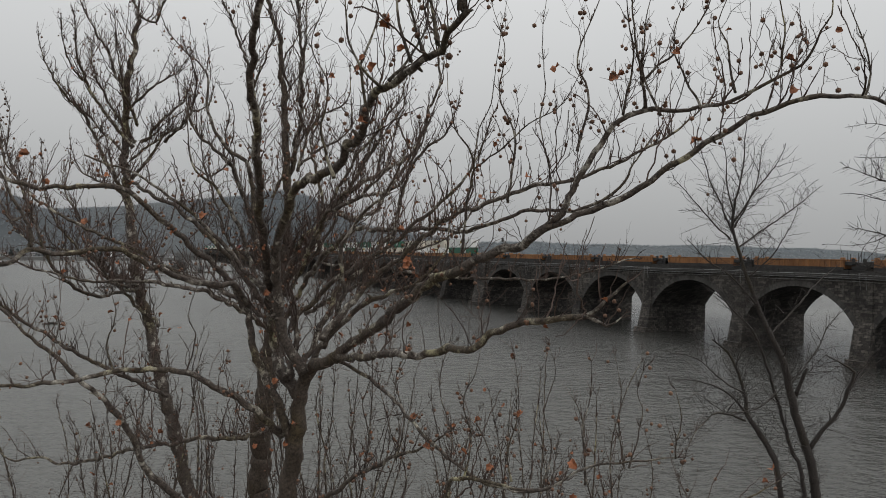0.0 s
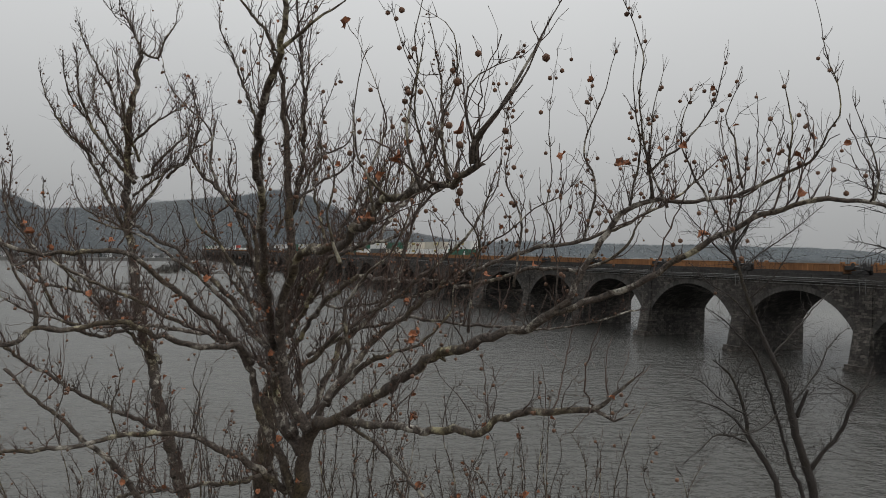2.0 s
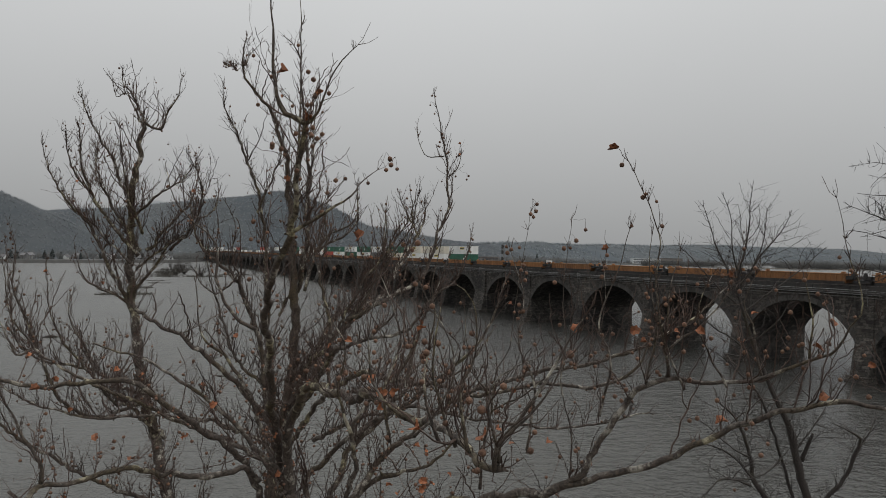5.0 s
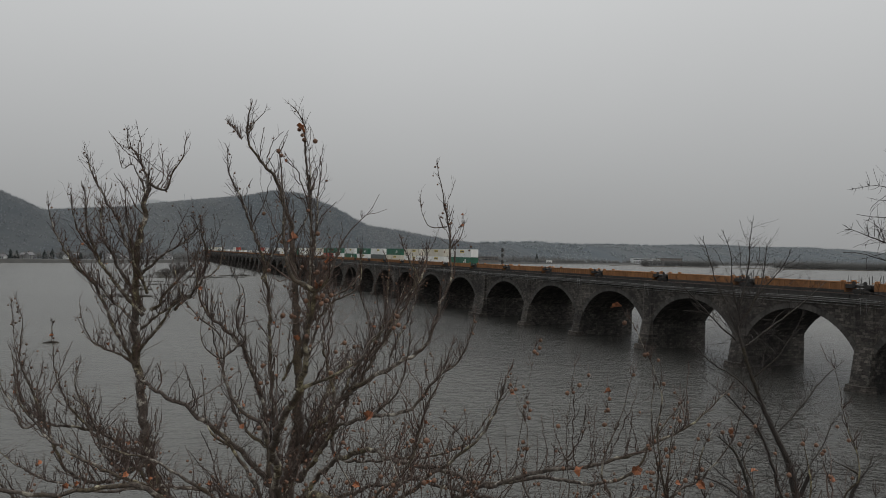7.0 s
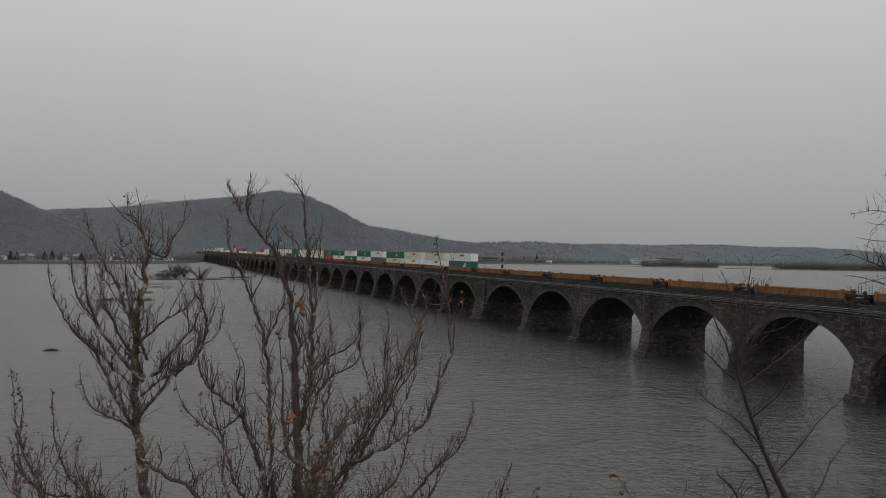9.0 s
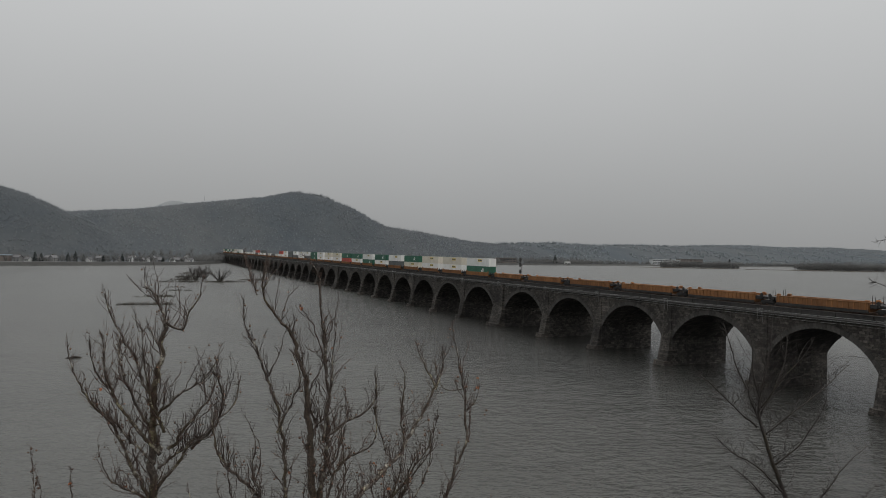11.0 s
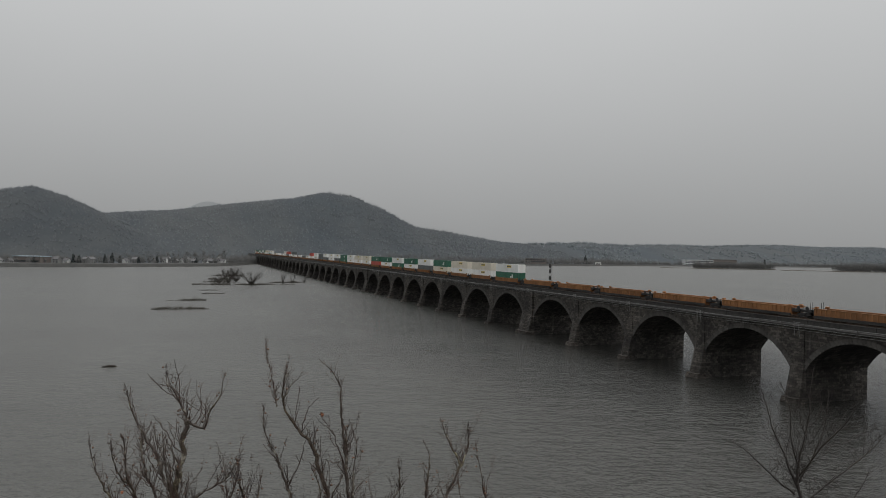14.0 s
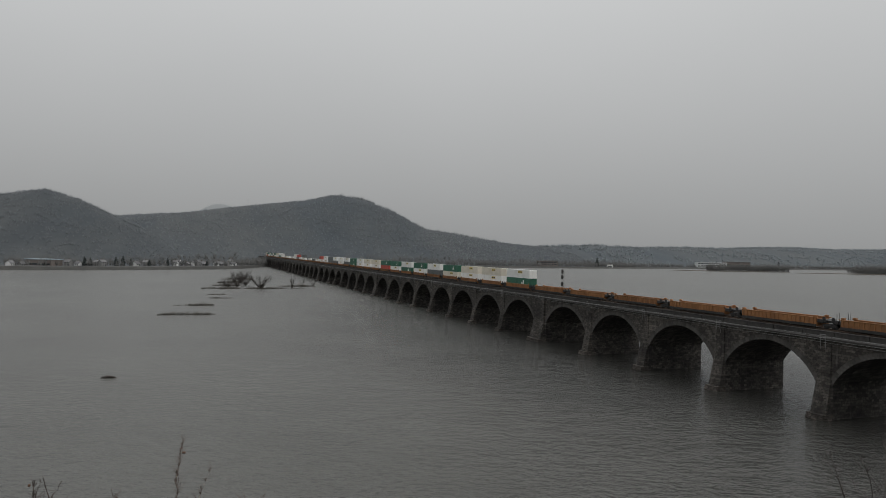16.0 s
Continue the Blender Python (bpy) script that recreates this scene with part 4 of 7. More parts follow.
def grow_tree(name, label, limbs, seed, bark, twig, per_m, longest, thick, level, category="tree", step=0.07, wobble=1.0, lift=0.55, zig=0.28, full=0.03, spurs=0.35, node=0.075, bare=0.3, side=1.5, reach=0.9, slim=1.0, base_bark=None, tops=0.04):
    tree = thing(name, None, label, category)
    crown = Crown(seed, zig, lift, node)
    rng = random.Random(seed + 1)
    for part_name, ctrl in limbs:
        pts, rad = spline([(*c[:3], c[3] * slim) for c in ctrl], step, rng, wobble)
        s = Shape()
        s.tube(pts, rad, 10 if rad[0] > 0.05 else 7)
        # knots and broken stubs
        for _ in range(int(len(pts) * 0.24)):
            i = rng.randrange(len(pts))
            d = (rand_dir(rng) + UP * 0.2).normalized()
            r = min(rad[i], 0.06)
            q = pts[i] + d * (rad[i] - r)
            far = rng.choice((1.25, 1.4, 1.6, 2.4))
            s.tube([q, q + d * r * 0.9, q + d * r * far], [r * 0.7, r * 0.55, r * 0.25], 6)
        s.out(part_name, base_bark if base_bark and part_name == "trunk" else bark, tree, smooth=True)
        lo = bare if part_name == "trunk" else tops
        # side branches, kinked and twiggy themselves
        for i in range(int(len(pts) * lo), len(pts) - 1):
            if rad[i] > 0.35 * full and rng.random() < side * (pts[i + 1] - pts[i]).length:
                axis = (pts[i + 1] - pts[i]).normalized()
                across = rand_dir(rng)
                across = (across - axis * across.dot(axis)).normalized()
                ln = reach * rng.uniform(0.45, 1.15) * min(1.0, max(0.4, rad[i] / full))
                crown.shoot(pts[i], across * 0.7 + UP * lift * 1.1 + axis * 0.35, ln, min(rad[i] * 0.45, thick * rng.uniform(1.0, 1.8)), level + 1)
        crown.dress(pts, rad, per_m, longest, thick, level, lo, full, spurs)
        end = (pts[-1] - pts[-3]).normalized()
        if rad[-1] < 0.02:
            for _ in range(3):
                crown.shoot(pts[-1], end + rand_dir(rng) * 0.5, longest * rng.uniform(0.1, 0.3), min(thick, max(rad[-1], 0.003)), 1)
    ob = crown.s.out("twig_growth", twig, tree)
    ob["kind"] = "stuff"
    return tree, crown


def ball_mesh():
    me = bpy.data.meshes.new("seed_ball")
    bm = bmesh.new()
    bmesh.ops.create_icosphere(bm, subdivisions=1, radius=1.0)
    rng = random.Random(3)
    for v in bm.verts:
        v.co *= rng.uniform(0.94, 1.05)
    bm.to_mesh(me)
    bm.free()
    me.materials.append(BALL)
    me.polygons.foreach_set("use_smooth", [True] * len(me.polygons))
    return me


def leaf_mesh(seed):
    """A curled, lobed dead leaf about 1 across."""
    rng = random.Random(seed)
    outline = [(0, -0.5), (0.2, -0.4), (0.44, -0.26), (0.38, -0.02), (0.45, 0.2), (0.24, 0.3), (0.02, 0.5), (-0.2, 0.27), (-0.43, 0.26), (-0.36, 0.0), (-0.46, -0.22), (-0.22, -0.36)]
    curl = rng.uniform(0.9, 1.7)
    v = [(0, 0, 0)] + [(x * (1 - 0.25 * curl * abs(x)), y, curl * (x * x * 0.9 - 0.35 * y * y) + rng.uniform(-0.07, 0.07)) for x, y in outline]
    n = len(outline)
    f = [(0, 1 + i, 1 + (i + 1) % n) for i in range(n)]
    low = [(x, y, z - 0.025) for x, y, z in v[: n + 1]]
    k = len(v)
    v += low
    f += [(k, k + 1 + (i + 1) % n, k + 1 + i) for i in range(n)]
    f += [(1 + i, k + 1 + i, k + 1 + (i + 1) % n, 1 + (i + 1) % n) for i in range(n)]
    me = bpy.data.meshes.new("withered_leaf")
    me.from_pydata(v, [], f)
    me.materials.append(LEAF)
    return me


def hang_fruit(tree, crown, balls, leaves, seed, size, bmesh_data, leaf_data, rest=0):
    rng = random.Random(seed)
    tips = list(crown.tips)
    rng.shuffle(tips)
    stalks = Shape()
    places = []
    i = 0
    while len(places) < balls + rest and i < len(tips):
        p, d = tips[i]
        i += 1
        n = rng.choice((1, 1, 1, 1, 1, 2))
        for _ in range(n):
            drop = rng.uniform(0.02, 0.09)
            q = p + Vector((rng.uniform(-0.05, 0.05), rng.uniform(-0.05, 0.05), -drop - rng.uniform(0, 0.05)))
            stalks.tube([p, (p + q) * 0.5 + Vector((0, 0, 0.01)), q], [0.0016] * 3, 3, False)
            places.append(q)
    for q in places[:balls]:
        r = size * rng.uniform(0.7, 1.12)
        shared("seed_ball", bmesh_data, Matrix.LocRotScale(q, Euler((rng.random() * 6, rng.random() * 6, 0)), (r, r, r)), tree)
    if rest:
        far = Shape()
        for q in places[balls:]:
            r = size * rng.uniform(0.7, 1.1)
            far.add([q + v.co * r for v in bmesh_data.vertices], [tuple(f.vertices) for f in bmesh_data.polygons])
        ob = far.out("seed_ball_rest", BALL, tree, smooth=True)
        ob["kind"] = "stuff"
    ob = stalks.out("stalk_growth", TWIG, tree)
    ob["kind"] = "stuff"
    for k in range(leaves):
        p, d = tips[(i + k) % len(tips)]
        sz = rng.uniform(0.055, 0.115)
        m = Matrix.LocRotScale(p + Vector((0, 0, -0.03)), Euler((rng.uniform(-1.2, 1.2), rng.uniform(-1.2, 1.2), rng.random() * 6.28)), (sz, sz, sz))
        shared("withered_leaf", leaf_data[k % len(leaf_data)], m, tree)



NEAR_LIMBS = []
NEAR_LIMBS.append(('trunk', [(3.96, -3.09, 4.99, 0.240), (3.87, -3.30, 8.13, 0.200), (3.84, -3.41, 9.82, 0.175), (3.85, -3.52, 10.83, 0.165), (3.91, -3.75, 11.61, 0.140), (3.95, -3.83, 12.17, 0.125), (4.04, -3.93, 12.66, 0.115), (4.14, -4.30, 12.82, 0.100), (4.22, -4.67, 12.97, 0.090)]))
NEAR_LIMBS.append(('limb', [(4.22, -4.67, 12.97, 0.055), (4.31, -5.48, 13.09, 0.055), (4.43, -6.30, 13.22, 0.050), (4.62, -6.94, 13.35, 0.048), (4.76, -7.55, 13.47, 0.045), (4.85, -7.70, 13.59, 0.042), (4.96, -7.98, 13.70, 0.040), (5.15, -8.28, 13.78, 0.035), (5.34, -8.47, 13.84, 0.030), (5.39, -8.61, 13.93, 0.022), (5.53, -8.78, 14.13, 0.012)]))
NEAR_LIMBS.append(('limb', [(5.34, -8.47, 13.84, 0.020), (5.45, -8.63, 13.76, 0.014), (5.50, -8.76, 13.84, 0.006)]))
NEAR_LIMBS.append(('limb', [(4.22, -4.67, 12.97, 0.080), (4.43, -5.32, 13.35, 0.075), (4.62, -5.95, 13.71, 0.070), (4.78, -6.69, 14.10, 0.062), (4.97, -7.22, 14.30, 0.057), (5.20, -7.65, 14.43, 0.053), (5.27, -7.85, 14.57, 0.050)]))
NEAR_LIMBS.append(('limb', [(5.27, -7.85, 14.57, 0.042), (5.39, -8.07, 14.79, 0.038), (5.50, -8.18, 15.08, 0.035), (5.61, -8.28, 15.35, 0.033), (5.74, -8.40, 15.56, 0.030), (5.90, -8.53, 15.66, 0.028), (6.12, -8.73, 15.64, 0.022), (6.33, -8.94, 15.66, 0.020), (6.55, -9.15, 15.79, 0.018), (6.72, -9.34, 15.90, 0.016), (6.75, -9.46, 15.97, 0.013), (6.76, -9.57, 16.18, 0.009), (6.76, -9.68, 16.37, 0.007), (6.65, -9.64, 16.74, 0.005), (6.55, -9.60, 17.18, 0.002)]))
NEAR_LIMBS.append(('limb', [(5.90, -8.53, 15.66, 0.020), (5.80, -8.59, 15.89, 0.015), (5.73, -8.62, 16.12, 0.011), (5.64, -8.63, 16.40, 0.009), (5.63, -8.69, 16.81, 0.007), (5.48, -8.68, 17.22, 0.005), (5.35, -8.62, 17.48, 0.003)]))
NEAR_LIMBS.append(('limb', [(5.83, -8.55, 15.86, 0.014), (5.93, -8.65, 16.02, 0.013), (6.05, -8.76, 16.13, 0.011), (6.16, -8.87, 16.34, 0.008), (6.22, -8.95, 16.54, 0.006), (6.23, -9.01, 16.81, 0.003)]))
NEAR_LIMBS.append(('limb', [(5.27, -7.85, 14.57, 0.038), (5.44, -8.09, 14.69, 0.037), (5.67, -8.36, 14.81, 0.036), (5.84, -8.60, 14.98, 0.034), (6.00, -8.84, 15.17, 0.032), (6.23, -9.16, 15.40, 0.030), (6.35, -9.39, 15.51, 0.027), (6.51, -9.57, 15.61, 0.025), (6.65, -9.68, 15.63, 0.023), (6.80, -9.92, 15.59, 0.020), (6.98, -10.10, 15.49, 0.015), (7.25, -10.34, 15.56, 0.008)]))
NEAR_LIMBS.append(('limb', [(6.80, -9.92, 15.59, 0.012), (6.79, -9.97, 15.75, 0.009), (6.68, -9.97, 16.03, 0.006), (6.57, -9.93, 16.28, 0.003)]))
NEAR_LIMBS.append(('limb', [(4.85, -7.05, 14.34, 0.018), (4.84, -7.16, 14.85, 0.015), (4.84, -7.28, 15.25, 0.013), (4.65, -7.30, 15.49, 0.009), (4.58, -7.27, 15.76, 0.006), (4.49, -7.35, 16.17, 0.003)]))
NEAR_LIMBS.append(('limb', [(4.84, -7.28, 15.17, 0.011), (5.00, -7.57, 15.36, 0.010), (5.17, -7.76, 15.57, 0.008), (5.35, -7.95, 15.71, 0.006), (5.47, -8.00, 15.88, 0.005), (5.56, -8.05, 16.17, 0.004), (5.57, -8.06, 16.72, 0.002)]))
NEAR_LIMBS.append(('limb', [(4.84, -7.28, 15.23, 0.008), (4.89, -7.30, 15.57, 0.007), (4.94, -7.44, 15.80, 0.006), (4.98, -7.46, 16.27, 0.005), (5.04, -7.49, 16.71, 0.003), (5.09, -7.51, 17.09, 0.002)]))
NEAR_LIMBS.append(('limb', [(5.31, -7.92, 14.64, 0.012), (5.32, -7.93, 15.09, 0.009), (5.16, -7.97, 15.54, 0.007), (5.20, -7.99, 15.90, 0.006), (5.16, -7.98, 16.39, 0.004), (5.22, -8.01, 16.96, 0.002)]))
NEAR_LIMBS.append(('limb', [(3.99, -3.96, 12.66, 0.100), (3.74, -3.91, 13.07, 0.088), (3.60, -3.96, 13.63, 0.082), (3.50, -4.31, 14.28, 0.076), (3.55, -4.72, 14.85, 0.070), (3.58, -5.17, 15.10, 0.062), (3.69, -6.32, 15.19, 0.055), (3.68, -6.97, 15.31, 0.050), (3.58, -7.70, 15.45, 0.043), (3.45, -8.08, 15.49, 0.038), (3.43, -8.62, 15.55, 0.034), (3.47, -9.18, 15.55, 0.030), (3.44, -9.61, 15.53, 0.026), (3.36, -9.96, 15.56, 0.022), (3.36, -10.12, 15.60, 0.022)]))
NEAR_LIMBS.append(('limb', [(3.32, -10.11, 15.60, 0.016), (3.33, -10.14, 15.72, 0.012), (3.39, -10.22, 15.82, 0.010), (3.48, -10.32, 15.98, 0.007), (3.54, -10.40, 16.19, 0.004)]))
NEAR_LIMBS.append(('limb', [(3.36, -10.08, 15.62, 0.020), (3.35, -10.09, 15.72, 0.016), (3.41, -10.18, 15.85, 0.013), (3.49, -10.27, 16.03, 0.011), (3.56, -10.30, 16.17, 0.009), (3.65, -10.40, 16.40, 0.003)]))
NEAR_LIMBS.append(('limb', [(3.35, -10.09, 15.69, 0.010), (3.30, -10.07, 15.92, 0.007), (3.35, -10.10, 16.07, 0.005), (3.52, -10.17, 16.16, 0.003)]))
NEAR_LIMBS.append(('limb', [(3.36, -9.33, 15.53, 0.014), (3.27, -9.29, 15.86, 0.010), (3.32, -9.32, 16.25, 0.007), (3.31, -9.31, 16.49, 0.005), (3.36, -9.34, 16.87, 0.002)]))
NEAR_LIMBS.append(('limb', [(3.39, -9.67, 15.55, 0.014), (3.34, -9.65, 15.89, 0.010), (3.41, -9.68, 16.12, 0.007), (3.39, -9.68, 16.42, 0.004), (3.31, -9.64, 16.51, 0.002)]))
NEAR_LIMBS.append(('limb', [(3.33, -8.54, 15.33, 0.016), (3.28, -8.53, 15.70, 0.012), (3.38, -8.58, 16.03, 0.008), (3.32, -8.55, 16.31, 0.005), (3.18, -8.49, 16.68, 0.002)]))
NEAR_LIMBS.append(('limb', [(3.49, -7.08, 15.01, 0.020), (3.34, -7.12, 15.43, 0.014), (3.37, -7.25, 15.84, 0.010), (3.22, -7.19, 16.19, 0.006), (3.35, -7.25, 16.65, 0.003)]))
NEAR_LIMBS.append(('limb', [(3.33, -8.99, 15.48, 0.014), (3.48, -9.06, 15.71, 0.010), (3.56, -9.09, 16.01, 0.007), (3.38, -9.02, 16.43, 0.004), (3.27, -8.97, 16.74, 0.002)]))
NEAR_LIMBS.append(('limb', [(3.43, -9.42, 15.52, 0.014), (3.32, -9.42, 15.76, 0.010), (3.25, -9.45, 16.02, 0.007), (3.29, -9.47, 16.37, 0.004)]))
NEAR_LIMBS.append(('limb', [(3.41, -8.64, 15.51, 0.014), (3.19, -8.65, 15.72, 0.010), (3.10, -8.72, 16.01, 0.007), (3.14, -8.74, 16.45, 0.004)]))
NEAR_LIMBS.append(('limb', [(3.95, -3.77, 12.34, 0.110), (3.73, -3.45, 12.72, 0.100), (3.65, -3.31, 13.13, 0.071), (3.45, -3.89, 14.01, 0.068), (3.20, -4.77, 14.79, 0.060), (2.96, -5.65, 15.52, 0.051), (2.84, -6.26, 15.98, 0.045), (2.77, -6.78, 16.33, 0.041), (2.82, -7.24, 16.68, 0.036), (2.82, -7.47, 16.96, 0.032), (2.80, -7.63, 17.22, 0.027), (2.83, -7.75, 17.52, 0.024), (2.84, -7.81, 17.68, 0.022)]))
NEAR_LIMBS.append(('limb', [(2.84, -7.81, 17.68, 0.024), (2.71, -7.75, 17.77, 0.022), (2.64, -7.72, 17.86, 0.020), (2.60, -7.71, 18.17, 0.014), (2.59, -7.70, 18.43, 0.010), (2.55, -7.69, 18.79, 0.005)]))
NEAR_LIMBS.append(('limb', [(2.84, -7.81, 17.68, 0.018), (2.93, -7.85, 17.78, 0.012), (2.99, -7.88, 17.95, 0.009), (3.09, -7.93, 18.18, 0.006), (3.20, -7.98, 18.31, 0.003)]))
NEAR_LIMBS.append(('limb', [(2.80, -7.68, 17.34, 0.014), (2.84, -7.59, 17.73, 0.011), (2.84, -7.60, 18.05, 0.008), (2.84, -7.60, 18.51, 0.005), (2.81, -7.59, 18.88, 0.003)]))
NEAR_LIMBS.append(('limb', [(2.83, -7.42, 16.84, 0.022), (2.96, -7.64, 16.93, 0.017), (3.04, -7.79, 17.01, 0.014), (3.20, -7.86, 17.13, 0.009), (3.36, -7.71, 17.29, 0.006), (3.46, -7.76, 17.37, 0.003)]))
NEAR_LIMBS.append(('limb', [(0.05, -4.02, 15.23, 0.026), (0.37, -3.95, 15.13, 0.030), (0.70, -3.88, 15.04, 0.033), (1.24, -3.90, 15.04, 0.036), (1.68, -3.99, 15.03, 0.040), (1.95, -4.00, 14.83, 0.042), (2.25, -3.91, 14.58, 0.046), (2.65, -3.76, 14.26, 0.050), (2.96, -3.68, 13.95, 0.055), (3.23, -3.69, 13.46, 0.060), (3.40, -3.64, 12.87, 0.066), (3.63, -3.69, 12.32, 0.074), (3.87, -3.74, 11.73, 0.085)]))
NEAR_LIMBS.append(('limb', [(1.21, -3.56, 15.48, 0.012), (1.74, -3.69, 15.32, 0.018), (2.11, -3.74, 15.08, 0.024), (2.45, -3.79, 14.81, 0.028), (2.79, -3.71, 14.49, 0.033), (3.19, -3.78, 14.04, 0.038), (3.60, -3.96, 13.60, 0.045)]))
NEAR_LIMBS.append(('limb', [(0.40, -5.27, 14.11, 0.028), (0.69, -5.29, 14.13, 0.032), (0.84, -5.25, 14.28, 0.033), (1.07, -5.13, 14.26, 0.035), (1.60, -5.04, 14.30, 0.036), (1.81, -4.91, 14.21, 0.038), (2.13, -4.62, 14.08, 0.042), (2.61, -4.28, 13.89, 0.046), (3.02, -4.03, 13.85, 0.048), (3.25, -3.69, 13.58, 0.050)]))
NEAR_LIMBS.append(('limb', [(0.84, -5.25, 14.28, 0.024), (0.82, -5.29, 14.52, 0.021), (0.71, -5.30, 14.73, 0.018), (0.61, -5.32, 14.95, 0.014), (0.47, -5.31, 15.29, 0.009)]))
NEAR_LIMBS.append(('limb', [(3.78, -3.59, 11.74, 0.070), (3.38, -3.85, 12.18, 0.060), (3.02, -4.02, 12.42, 0.050), (2.72, -4.11, 12.60, 0.047), (2.45, -4.09, 12.78, 0.044), (2.06, -4.03, 12.80, 0.040), (1.61, -3.93, 12.78, 0.037), (1.17, -3.85, 12.70, 0.034), (0.73, -3.65, 12.63, 0.030), (0.36, -3.48, 12.58, 0.027), (-0.14, -3.25, 12.47, 0.020)]))
NEAR_LIMBS.append(('limb', [(0.23, -2.77, 13.50, 0.022), (0.64, -2.95, 13.10, 0.028), (0.99, -3.11, 12.78, 0.035), (1.39, -3.07, 12.38, 0.045), (1.75, -3.00, 11.92, 0.050), (2.01, -2.89, 11.25, 0.055), (2.50, -2.89, 10.78, 0.065), (3.29, -2.91, 10.04, 0.080), (3.90, -3.29, 9.28, 0.100)]))
NEAR_LIMBS.append(('limb', [(4.26, -4.69, 12.92, 0.030), (4.63, -5.40, 12.66, 0.028), (4.80, -5.92, 12.36, 0.026), (4.97, -6.43, 12.12, 0.024), (5.21, -6.86, 11.95, 0.020), (5.49, -7.32, 11.94, 0.016), (5.74, -7.65, 12.13, 0.010)]))
NEAR_LIMBS.append(('limb', [(3.98, -3.55, 10.35, 0.060), (4.11, -4.28, 10.90, 0.045), (4.37, -4.94, 11.45, 0.035), (4.62, -5.50, 11.83, 0.030), (4.87, -5.94, 12.05, 0.018), (5.14, -6.29, 12.35, 0.008)]))
NEAR_LIMBS.append(('limb', [(4.23, -3.88, 9.96, 0.050), (4.68, -5.41, 10.80, 0.040), (4.79, -6.78, 11.67, 0.030), (4.81, -7.01, 12.04, 0.025), (5.13, -7.38, 12.08, 0.020), (5.38, -7.71, 12.09, 0.018), (5.71, -7.97, 12.33, 0.014), (6.03, -8.22, 12.45, 0.011), (6.46, -8.42, 12.49, 0.006)]))
NEAR_LIMBS.append(('limb', [(4.52, 0.32, 12.91, 0.060), (4.85, -0.93, 14.03, 0.055), (5.10, -2.14, 14.64, 0.050), (5.41, -2.94, 14.69, 0.045), (5.86, -3.70, 14.71, 0.040), (6.18, -4.39, 14.67, 0.036), (6.64, -5.04, 14.90, 0.032), (7.25, -5.75, 14.99, 0.028), (7.52, -6.10, 15.20, 0.024), (7.72, -6.19, 15.56, 0.016), (8.04, -6.34, 16.08, 0.008)]))
NEAR_LIMBS.append(('limb', [(4.06, -4.02, 9.43, 0.060), (4.67, -5.84, 10.58, 0.045), (5.18, -6.95, 11.18, 0.035), (5.75, -7.65, 11.51, 0.028), (6.28, -8.11, 11.75, 0.022), (6.93, -8.52, 11.99, 0.014), (7.41, -8.74, 12.27, 0.006)]))
NEAR_LIMBS.append(('limb', [(3.98, -3.54, 8.66, 0.070), (4.64, -4.72, 9.36, 0.050), (5.28, -5.45, 10.03, 0.040), (6.07, -6.03, 10.29, 0.030), (6.88, -6.62, 10.67, 0.022), (7.67, -6.98, 11.16, 0.012)]))
NEAR_LIMBS.append(('limb', [(3.81, -3.47, 9.70, 0.060), (3.05, -3.57, 10.18, 0.045), (2.19, -3.63, 10.56, 0.035), (1.32, -3.46, 10.69, 0.028), (0.49, -3.30, 10.97, 0.018)]))
NEAR_LIMBS.append(('limb', [(4.22, -4.02, 13.01, 0.050), (4.31, -4.17, 13.34, 0.046), (4.39, -4.32, 13.83, 0.042), (4.33, -4.40, 14.38, 0.034), (4.54, -4.61, 14.83, 0.026), (4.84, -4.86, 15.20, 0.018), (5.03, -4.95, 15.72, 0.008)]))
NEAR_LIMBS.append(('limb', [(3.60, -3.96, 13.60, 0.050), (3.39, -3.21, 14.03, 0.042), (3.14, -3.22, 14.67, 0.034), (2.82, -3.19, 15.22, 0.026), (2.52, -3.16, 15.51, 0.016), (2.43, -3.13, 16.22, 0.007)]))
NEAR_LIMBS.append(('limb', [(3.60, -3.96, 13.75, 0.050), (3.40, -3.33, 14.52, 0.045), (3.25, -3.38, 15.47, 0.038), (2.94, -3.36, 15.76, 0.030), (2.71, -3.36, 16.21, 0.022), (2.64, -3.34, 16.75, 0.016), (2.18, -3.25, 17.26, 0.009), (2.03, -3.18, 17.71, 0.005)]))
NEAR_LIMBS.append(('limb', [(4.06, -3.94, 12.69, 0.060), (4.22, -4.02, 13.05, 0.052), (4.64, -4.32, 13.58, 0.044), (4.94, -4.67, 13.79, 0.034), (5.24, -5.03, 13.99, 0.024), (5.53, -5.17, 14.41, 0.014), (5.58, -5.20, 14.93, 0.006)]))
NEAR_LIMBS.append(('limb', [(5.71, -8.46, 15.59, 0.014), (5.75, -8.54, 16.02, 0.011), (5.68, -8.56, 16.33, 0.008), (5.64, -8.55, 16.62, 0.005), (5.66, -8.56, 16.87, 0.003)]))
NEAR_LIMBS.append(('limb', [(5.94, -8.68, 15.57, 0.014), (5.80, -8.61, 15.94, 0.011), (5.80, -8.62, 16.33, 0.007), (5.88, -8.66, 16.75, 0.003)]))
NEAR_LIMBS.append(('limb', [(6.19, -8.90, 15.62, 0.013), (6.03, -8.83, 15.93, 0.010), (5.96, -8.80, 16.29, 0.006), (6.06, -8.85, 16.56, 0.003)]))
